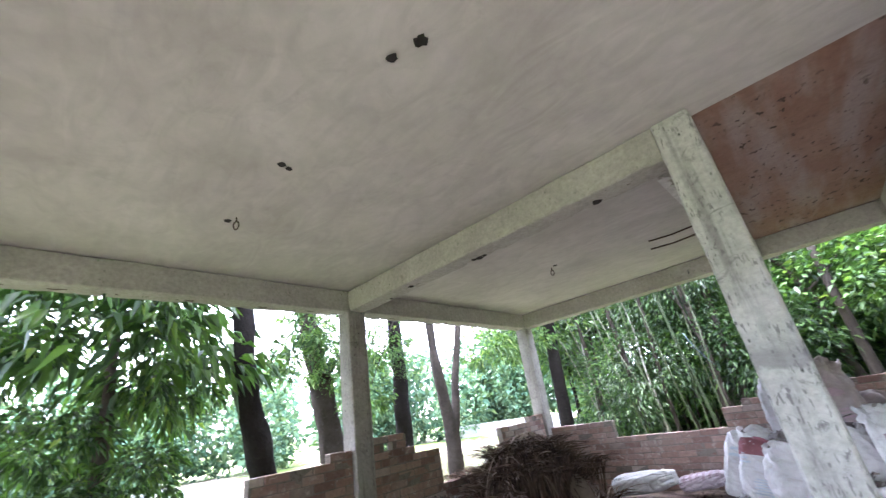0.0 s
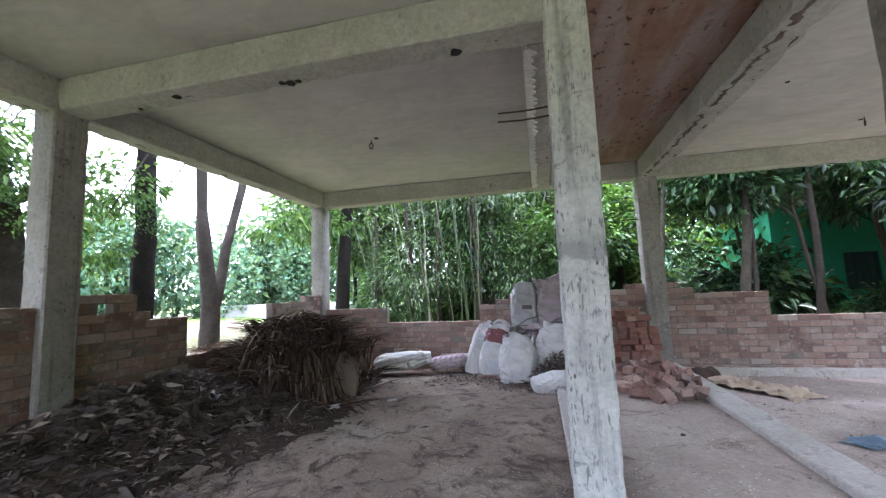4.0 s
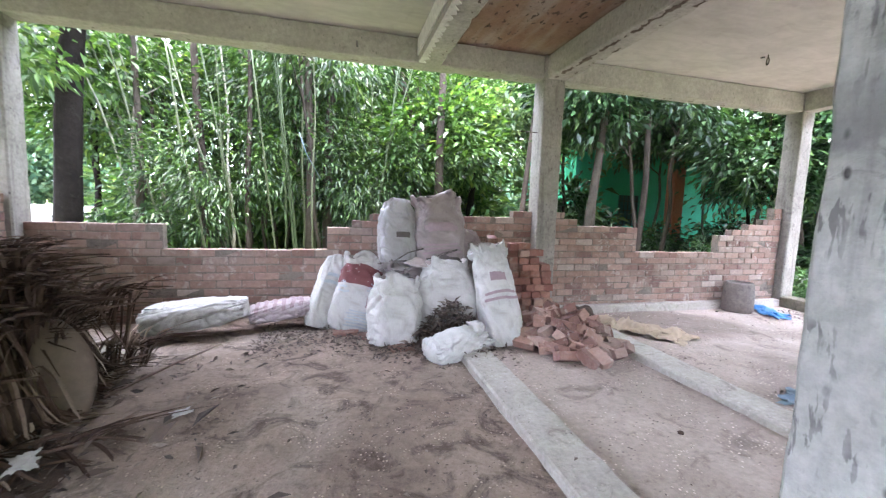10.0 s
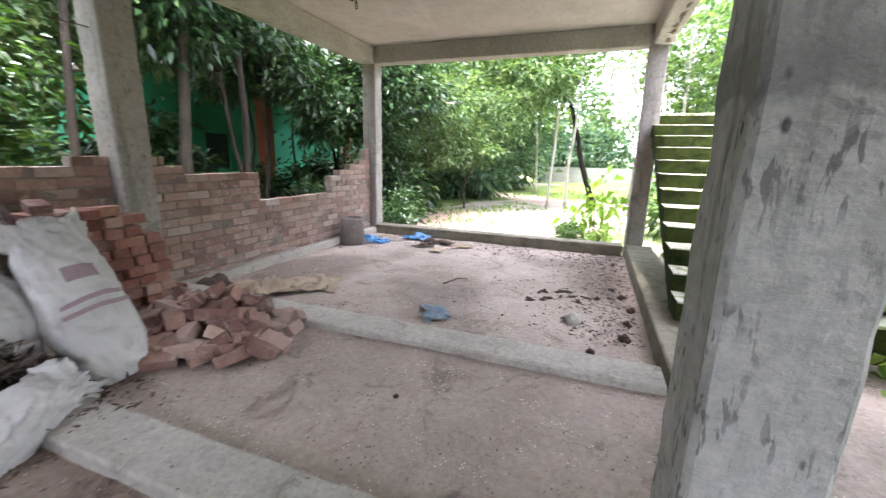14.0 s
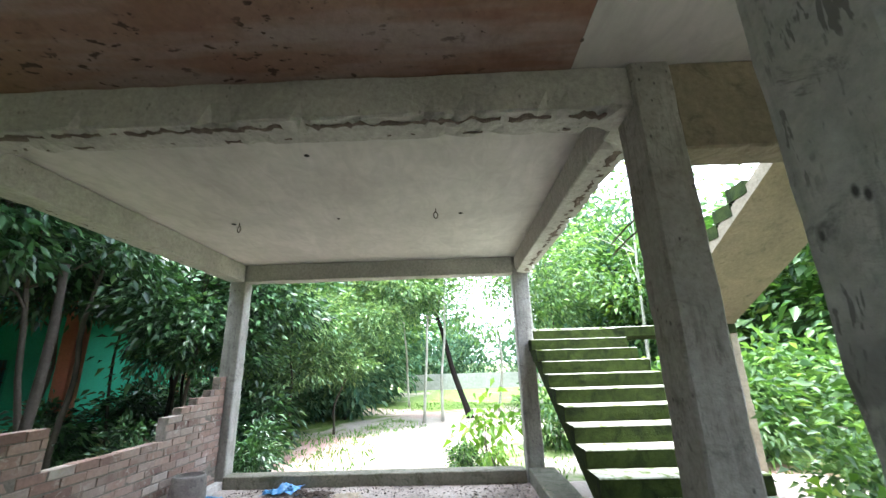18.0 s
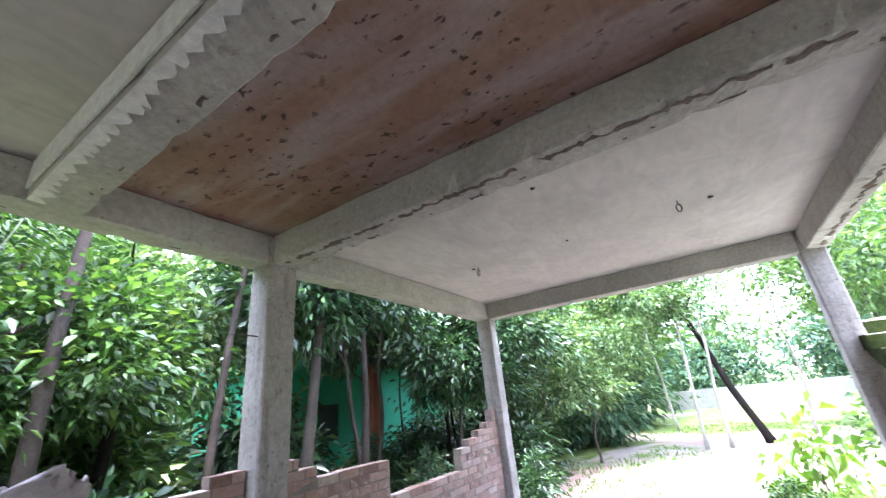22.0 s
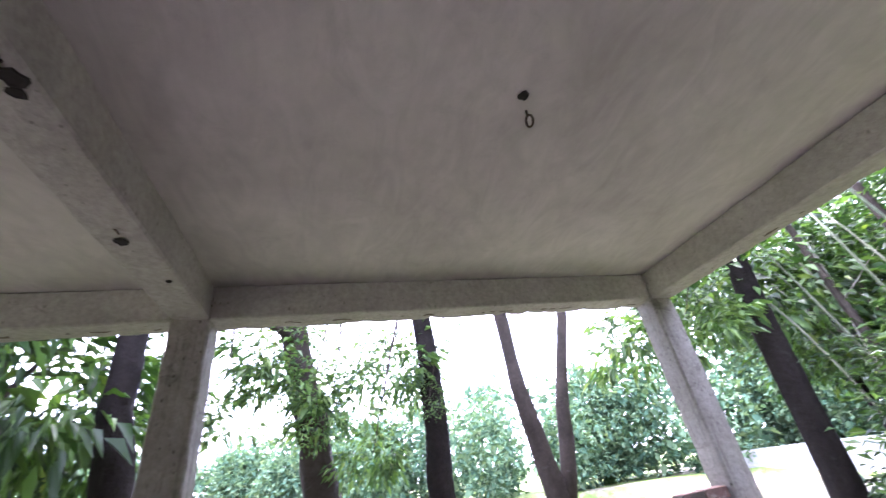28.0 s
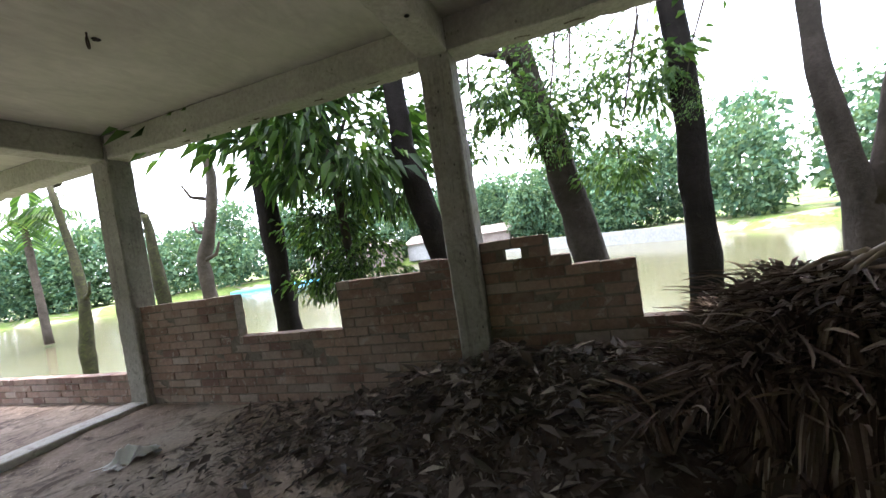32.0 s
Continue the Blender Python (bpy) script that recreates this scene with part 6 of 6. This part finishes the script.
def north_wood():
    rng = random.Random(77)
    tree("tree", (-4.70, 9.45, -0.4), (-4.35, 9.7, 6.5), 0.19, "broad", "thick dark trunk behind the corner", 20, M_BARK, 1, 1.0, 3, 0.1, group="north wood", crown_at=(-5.4, 10.6, 3.8))
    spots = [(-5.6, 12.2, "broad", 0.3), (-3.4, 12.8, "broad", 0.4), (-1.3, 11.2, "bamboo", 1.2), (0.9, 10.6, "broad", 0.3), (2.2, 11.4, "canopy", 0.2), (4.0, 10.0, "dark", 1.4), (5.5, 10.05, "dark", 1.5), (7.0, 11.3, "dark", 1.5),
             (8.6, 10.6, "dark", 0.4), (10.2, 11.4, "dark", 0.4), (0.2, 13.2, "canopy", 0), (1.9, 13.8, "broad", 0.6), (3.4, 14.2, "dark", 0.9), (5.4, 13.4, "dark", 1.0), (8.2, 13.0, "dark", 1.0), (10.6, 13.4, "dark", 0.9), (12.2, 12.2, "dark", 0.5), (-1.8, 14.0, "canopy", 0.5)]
    for i, (x, y, w, lean) in enumerate(((-4.1, 10.2, 0.06, 0.1), (-3.15, 10.3, 0.075, -0.2), (-2.4, 9.9, 0.05, 0.05), (-1.5, 10.0, 0.085, 0.05), (-1.2, 10.4, 0.10, 0.1), (0.75, 9.9, 0.095, 0.05), (3.55, 9.7, 0.10, 0.9), (4.85, 9.7, 0.075, 0.4), (2.2, 9.6, 0.06, 0.5))):
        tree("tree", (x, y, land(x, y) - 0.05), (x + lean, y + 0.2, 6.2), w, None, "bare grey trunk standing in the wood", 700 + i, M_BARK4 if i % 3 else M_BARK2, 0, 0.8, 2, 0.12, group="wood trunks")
    for i, (x, y, kind, lift) in enumerate(spots):
        x += rng.uniform(-0.2, 0.2)
        h = rng.uniform(3.4, 4.4) + 0.4 * max(0.0, y - 10.5)
        tree("tree", (x, y, land(x, y) - 0.05), (x + rng.uniform(-0.7, 0.7), y + rng.uniform(-0.4, 0.4), h), rng.uniform(0.04, 0.06) if x > 3.3 else rng.uniform(0.07, 0.13), kind,
             "leafy wild tree crowding behind the brick wall", 30 + i, M_BARK2 if i % 4 else M_BARK, 2, rng.uniform(0.8, 1.02), 4, 0.4, group="north wood", crown_at=(x, y, h * 0.62 + lift))
    for i in range(18):
        x, y = rng.uniform(-16, 24), rng.uniform(16.5, 27)
        if pond_depth(x, y) > -1.5 or (6.5 < x < 21 and y < 19.5):
            continue
        h = rng.uniform(5.5, 7.5) + 0.15 * (y - 16)
        tree("tree", (x, y, land(x, y) - 0.05), (x + rng.uniform(-1, 1), y, h), rng.uniform(0.12, 0.2), "tall", "tall wild tree in the wood", 60 + i, M_BARK2, 2, rng.uniform(0.9, 1.3), 4, 0.5, group="north wood", crown_at=(x, y, h * 0.6))
    for i in range(26):
        x, y = -9 + i * 0.5 + rng.uniform(-0.3, 0.3), rng.uniform(9.2, 11.5)
        if -4.0 < x < -0.6:
            y += 4.0
        if x > 2.6 or x < -4.4:
            continue
        shrub(x, y, "dark_shrub" if i % 3 == 0 else "shrub", rng.uniform(0.7, 1.2), 200 + i, "dense leafy undergrowth behind the brick wall", group="wood undergrowth")
    # Every other shrub takes the lightened leaf, standing in for backlight in the wood.
    for i in range(22):
        x, y = rng.uniform(-5, 2.5), rng.uniform(12.5, 16)
        shrub(x, y, "shrub" if i % 2 else "bright_shrub", rng.uniform(1.3, 2.2), 240 + i, "tall leafy undergrowth in the wood", group="wood undergrowth")
    for i, (x, y, sz) in enumerate(((3.0, 9.3, 0.7), (2.3, 8.9, 0.6), (6.2, 9.2, 0.7), (7.6, 12.0, 1.0), (6.6, 14.2, 1.4), (5.6, 13.9, 1.8), (9.4, 13.6, 0.7), (12.4, 14.0, 1.2), (13.6, 13.2, 1.4), (15.5, 12.6, 1.5))):
        shrub(x, y, "dark_shrub", sz, 280 + i, "glossy dark undergrowth by the house", group="wood undergrowth")
    for i in range(18):
        x, y = rng.uniform(-4.6, -0.4), rng.uniform(9.6, 13.5)
        tree("sapling", (x, y, land(x, y) - 0.05), (x + rng.uniform(-0.5, 0.5), y + rng.uniform(-0.3, 0.3), rng.uniform(3.0, 4.2)), rng.uniform(0.025, 0.055), None, "slender grey trunk in the wood", 500 + i, M_PALE if i % 3 == 0 else M_BARK4, 0, 0.6, 2, 0.25, group="slender trunks")


def bamboo():
    rng = random.Random(31)
    clump = thing("bamboo_clump", "dense clump of green bamboo with pale lower culms", "bamboo", pose(-2.0, 10.2, -0.4))
    for i in range(24):
        a, r = rng.uniform(0, math.tau), rng.uniform(0, 1) ** 0.5
        x, y = 1.7 * r * math.cos(a), 0.9 * r * math.sin(a) + (0.3 if i % 3 == 0 else 0)
        e = Vector((x * 1.6 + rng.uniform(-0.9, 0.5), y * 1.5, rng.uniform(3.8, 5.2)))
        part("culm", tube(bent((x, y, 0), e, 9, 0.1, i), [rng.uniform(0.013, 0.024) * (1 - 0.05 * k) for k in range(10)], 7), M_CULM, clump, smooth=True)
    for i in range(13):
        c = part("foliage", CROWN["bamboo"][i % 2], None, clump)
        s = rng.uniform(0.5, 0.8)
        c.matrix_basis = pose(rng.uniform(-2.2, 2.0), rng.uniform(-0.2, 1.6), rng.uniform(1.5, 4.2), rng.uniform(-20, 20), rng.uniform(-20, 20), rng.uniform(0, 360)) @ Matrix.Diagonal((s, s, s * 1.2, 1))
    rod("blue_rope", [(-1.55, 9.1, 2.2), (-1.45, 9.15, 1.9), (-1.25, 9.2, 1.55)], 0.006, "frayed pale blue plastic strip hanging in the bamboo", "rope", M_PALEBLUE)


def east_yard():
    rng = random.Random(9)
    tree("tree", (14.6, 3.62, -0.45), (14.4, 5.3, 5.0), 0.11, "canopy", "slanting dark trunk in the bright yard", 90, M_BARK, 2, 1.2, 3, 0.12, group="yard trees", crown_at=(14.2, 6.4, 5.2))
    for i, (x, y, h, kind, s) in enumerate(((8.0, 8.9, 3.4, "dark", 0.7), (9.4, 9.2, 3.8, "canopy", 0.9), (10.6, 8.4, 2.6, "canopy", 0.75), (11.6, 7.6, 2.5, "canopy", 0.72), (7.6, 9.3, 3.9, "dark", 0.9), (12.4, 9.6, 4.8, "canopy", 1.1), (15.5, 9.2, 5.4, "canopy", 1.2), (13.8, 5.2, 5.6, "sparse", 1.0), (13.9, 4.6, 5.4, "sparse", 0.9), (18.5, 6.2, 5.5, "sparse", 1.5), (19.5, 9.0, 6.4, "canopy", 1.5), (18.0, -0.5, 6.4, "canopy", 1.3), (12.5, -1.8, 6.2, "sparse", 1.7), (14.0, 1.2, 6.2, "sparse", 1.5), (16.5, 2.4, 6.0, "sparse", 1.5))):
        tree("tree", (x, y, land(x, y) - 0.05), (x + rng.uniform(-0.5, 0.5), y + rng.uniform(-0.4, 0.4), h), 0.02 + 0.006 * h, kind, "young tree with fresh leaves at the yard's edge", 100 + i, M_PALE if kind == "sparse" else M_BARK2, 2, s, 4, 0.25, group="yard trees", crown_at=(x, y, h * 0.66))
    for i in range(24):
        x, y = rng.uniform(22, 46), rng.uniform(-26, 22)
        h = rng.uniform(5, 8.5)
        if -4 < y < 8:
            continue
        tree("tree", (x, y, land(x, y) - 0.05), (x + rng.uniform(-1, 1), y, h), 0.16, "far", "tall tree beyond the yard", 140 + i, M_BARK2, 2, rng.uniform(1.1, 1.5), 3, 0.4, group="far yard trees", crown_at=(x, y, h * 0.72))
    for i in range(16):
        x, y = rng.uniform(5, 18), rng.uniform(-16, -6)
        h = rng.uniform(4.0, 6)
        tree("tree", (x, y, land(x, y) - 0.05), (x + rng.uniform(-1, 1), y, h), 0.13, "tall" if i % 3 == 0 else "canopy", "leafy tree south of the stair", 180 + i, M_BARK2, 2, rng.uniform(0.9, 1.3), 3, 0.4, group="south trees", crown_at=(x, y, h * 0.6))
    for i, (x, y, s, k) in enumerate(((7.0, 4.05, 0.42, "shrub"), (7.5, 3.45, 0.75, "young"), (7.35, 3.62, 1.05, "young"), (6.7, 3.5, 0.4, "young"), (2.55, 1.50, 0.7, "young"), (2.9, 1.25, 0.8, "young"), (7.0, 7.7, 0.6, "dark_shrub"), (8.3, 8.4, 0.9, "dark_shrub"), (9.2, 8.6, 0.8, "shrub"), (3.2, 0.6, 0.6, "bright_shrub"), (3.9, 0.0, 0.8, "bright_shrub"), (8.8, 2.0, 1.0, "bright_shrub"), (8.2, 0.2, 1.2, "bright_shrub"), (10.5, -0.8, 1.4, "bright_shrub"), (7.4, -1.2, 1.2, "bright_shrub"), (5.0, -1.8, 1.2, "bright_shrub"), (6.0, -2.6, 1.6, "bright_shrub"), (8.6, -2.8, 1.8, "bright_shrub"), (9.6, 9.3, 1.3, "dark_shrub"), (10.8, 9.6, 1.3, "dark_shrub"), (12.2, 10.2, 1.5, "dark_shrub"))):
        shrub(x, y, k, s, 300 + i, "small leafy shrub in the yard")
    # Bushes added in haze-pale leaf to cover the dark band under the trees.
    for i in range(20):
        y = -12 + i * 1.25
        if not -2.5 < y < 7.5:
            shrub(rng.uniform(19, 24), y, "hazed_shrub", rng.uniform(2.0, 3.2), 400 + i, "added pale leafy bush brightening the yard's far side", group="far bushes")
    for i in range(9):
        shrub(rng.uniform(14, 18), 8.2 + i * 0.6, "hazed_shrub", rng.uniform(1.4, 2.2), 430 + i, "added pale leafy bush brightening the yard's edge", group="far bushes")
    n = 16000
    r = np.random.default_rng(12)
    x, y = r.uniform(6.2, 22, n), r.uniform(-6, 11, n)
    keep = np.array([noise.noise(Vector((a * 0.35, b * 0.35, 2))) > 0.05 or a < 6.9 for a, b in zip(x, y)])
    x, y = x[keep], y[keep]
    z = np.array([land(a, b) for a, b in zip(x, y)]) - 0.01
    L = r.uniform(0.06, 0.2, len(x))
    way = r.normal(size=(len(x), 3)) * 0.5 + np.array((0, 0, 1.0))
    tagged(part("grass", leaf_mesh("grass", np.stack([x, y, z], 1), way, L, L * 0.14 + 0.01, M_GRASS, 0.1, 0.1), None), "short bright green grass tufts in the yard", "grass", "", "stuff")


def far_wood(name, path, rows, seed, low, high, label):
    """A far belt of trees: leaf clumps over many uneven crowns, along a line."""
    rng = np.random.default_rng(seed)
    P, size = [], []
    for (ax, ay), (bx, by) in zip(path, path[1:]):
        m = int(math.hypot(bx - ax, by - ay) / 2.4) * rows
        for _ in range(m):
            s = rng.random()
            d = rng.random() * 3.2 * rows
            nx, ny = ax + (bx - ax) * s, ay + (by - ay) * s
            out = np.array((nx, ny)) / math.hypot(nx, ny)
            cx, cy = nx + out[0] * d, ny + out[1] * d
            h = rng.uniform(low, high) * (0.72 + 0.28 * min(1, d / 5))
            rad = rng.uniform(1.8, 3.0)
            q = 1300
            v = rng.normal(size=(q, 3))
            v /= np.linalg.norm(v, axis=1, keepdims=True)
            lobes = 1 + 0.22 * np.sin(v[:, 0] * 5 + h) * np.cos(v[:, 2] * 6 + rad)
            v *= (rad * lobes * rng.uniform(0.75, 1.08, q))[:, None]
            v[:, 2] *= h / rad * 0.5
            P.append(v + np.array((cx, cy, h * 0.5 - 0.4)))
            size.append(np.where(rng.random(q) < 0.25, 2.1, 1.0))
    P = np.concatenate(P)
    L = rng.uniform(0.2, 0.46, len(P)) * np.concatenate(size)
    P[:, :2] += (P[:, :2] / np.linalg.norm(P[:, :2], axis=1, keepdims=True)) * np.where(L > 0.5, 0.9, 0.0)[:, None]
    way = rng.normal(size=P.shape) + np.array((0, 0, -0.2))
    return tagged(part(name, leaf_mesh(name, P, way, L, L * 0.6, M_FAR_HAZED, 0.2, 0.1), None), label, "wood", "", "stuff")


def far_side():
    far_wood("wood_across_pond", [(-10, 31), (-21, 32), (-29, 25), (-31.5, 16), (-41, 3), (-50, -7)], 3, 1, 7.0, 10.5, "hazy green wood across the pond")
    far_wood("wood_southwest", [(-50, -7), (-43, -21), (-36, -33), (-27, -44), (-18, -60)], 3, 2, 7.5, 11, "hazy green wood on the far bank")
    far_wood("wood_behind", [(-6, 34), (14, 36), (34, 30), (52, 10), (50, -20), (30, -40), (4, -44), (-6, -60)], 2, 3, 6, 9.5, "green wood closing the distance")
    def wall_run(points, h, label):
        bm = bmesh.new()
        for (ax, ay), (bx, by) in zip(points, points[1:]):
            d = Vector((bx - ax, by - ay, 0))
            k = Vector((-d.y, d.x, 0)).normalized() * 0.1
            a, b = Vector((ax, ay, -1.1)), Vector((bx, by, -1.1))
            vs = [bm.verts.new(p) for p in (a - k, b - k, b + k, a + k)]
            up = [bm.verts.new(v.co + Vector((0, 0, h))) for v in vs]
            for f in ((0, 1, 2, 3),):
                bm.faces.new([vs[i] for i in f][::-1])
                bm.faces.new([up[i] for i in f])
            for i in range(4):
                bm.faces.new((vs[i], vs[(i + 1) % 4], up[(i + 1) % 4], up[i]))
        tagged(part("boundary_wall", bm, M_FARWALL), label, "wall", "", "structure")
    wall_run([(-29.2, 10.6), (-33.5, 5.0), (-38.3, 0.6), (-43, -4)], 1.05, "weathered white boundary wall across the pond")
    wall_run([(33, -6), (32, 8)], 1.9, "weathered pale boundary wall beyond the yard")
    wall_run([(-12.5, 28.0), (-20.5, 29.4), (-26.6, 28.6)], 1.7, "weathered white boundary wall by the pond")
    rng = random.Random(3)
    for i, (x, y, w) in enumerate(((-44, -12, 5), (-41.5, -17.5, 4), (-39, -22, 4.5), (-46, -5, 3.5))):
        ob = thing("shed", "rusty tin shed on the far bank", "shed", pose(x, y, -0.7, 0, 0, rng.uniform(-30, 30)), "far sheds")
        bm = bmesh.new()
        box(bm, -1.5, 1.5, -w / 2, w / 2, 0, 1.9)
        part("wall", bm, M_TIN if i % 2 else M_FARWALL, ob)
        bm = bmesh.new()
        for y0 in (-w / 2 - 0.3, w / 2 + 0.3):
            for px, pz in ((-1.8, 1.85), (0, 2.7), (1.8, 1.85), (1.8, 1.95), (0, 2.8), (-1.8, 1.95)):
                bm.verts.new((px, y0, pz))
        bm.verts.ensure_lookup_table()
        for k in range(6):
            bm.faces.new([bm.verts[q] for q in (k, (k + 1) % 6, 6 + (k + 1) % 6, 6 + k)])
        for o in (0, 6):
            bm.faces.new([bm.verts[o + q] for q in (0, 1, 4, 5)])
            bm.faces.new([bm.verts[o + q] for q in (1, 2, 3, 4)])
        bmesh.ops.recalc_face_normals(bm, faces=bm.faces)
        part("roof", bm, M_TIN, ob)
    pts = [(-31.5, -29.5, -0.97), (-32.0, -27, -0.93), (-33.0, -24.0, -0.95), (-34.5, -21.0, -0.98)]
    tagged(part("blue_net_float", tube(pts, [0.2, 0.35, 0.35, 0.2], 8), M_NET, smooth=True), "bright blue net float on the water", "float")
    # palm on the far south-west bank
    ob = thing("palm_tree", "palm tree on the far bank", "tree", pose(-13, -21.5, -0.9))
    part("trunk", tube(bent((0, 0, 0), (0.3, 0.2, 6.5), 10, 0.1, 3), [0.2 - 0.006 * k for k in range(11)], 9, 0.2, 1), M_BARK2, ob, smooth=True)
    r = np.random.default_rng(2)
    P, W = [], []
    for k in range(20):
        a, e = r.uniform(0, math.tau), r.uniform(-0.5, 0.9)
        d = np.array((math.cos(a), math.sin(a), e))
        for q in range(26):
            s = 0.2 + q * 0.08
            P.append(np.array((0.3, 0.2, 6.5)) + d * s + np.array((0, 0, -0.16 * s * s)))
            W.append((-d[1] * (1 if q % 2 else -1), d[0] * (1 if q % 2 else -1), -0.6))
    part("palm_crown", leaf_mesh("palm_crown", np.array(P), np.array(W), np.full(len(P), 0.7), np.full(len(P), 0.07), M_LEAF, 0.2, 0.3), None, ob)


M_NET = plain("bright_blue_net", (0.10, 0.48, 0.72), 0.5)


# ---- the green house behind the trees ----
def green_house():
    h = thing("house", "green painted village house half hidden by trees", "house")
    for a, b, c, d, z0, z1 in ((7.4, 9.30, 16.0, 16.2, -0.4, 3.5), (10.25, 20.0, 16.0, 16.2, -0.4, 3.5), (9.30, 10.25, 16.0, 16.2, -0.4, 0.72), (9.30, 10.25, 16.0, 16.2, 1.90, 3.5), (7.4, 7.6, 16.2, 20, -0.4, 3.5), (19.8, 20.0, 16.2, 20, -0.4, 3.5), (7.4, 20, 20, 20.2, -0.4, 3.5)):
        bm = bmesh.new()
        box(bm, a, b, c, d, z0, z1)
        part("wall", bm, M_GREENWALL, h)
    w = part("window", cast(9.30, 10.25, 16.08, 16.12, 0.72, 1.90, 0.2, 0.0, 0.003), M_SHUTTER, h, "dark teal window with bars")
    for k in range(5):
        part("bar", tube([(9.41 + k * 0.18, 16.04, 0.74), (9.41 + k * 0.18, 16.04, 1.88)], [0.012, 0.012], 6), M_RUST, w)
    for k in range(3):
        part("bar", tube([(9.32, 16.03, 0.97 + k * 0.35), (10.23, 16.03, 0.97 + k * 0.35)], [0.012, 0.012], 6), M_RUST, w)
    for x in (10.3, 15.2):
        part("veranda_post", cast(x, x + 0.42, 14.4, 14.8, -0.4, 3.5, 0.3, 0.004, 0.015), M_ORANGE, h, "orange painted post")
    bm = bmesh.new()
    box(bm, 7.1, 20.3, 14.2, 20.5, 3.52, 3.66)
    part("roof", bm, M_TIN, h)
    bm = bmesh.new()
    box(bm, 7.2, 20.2, 14.3, 16.0, -0.42, -0.1)
    part("veranda_floor", bm, M_TIE, h)


pond_side_trees()
north_wood()
bamboo()
east_yard()
far_side()
green_house()
build_walls()
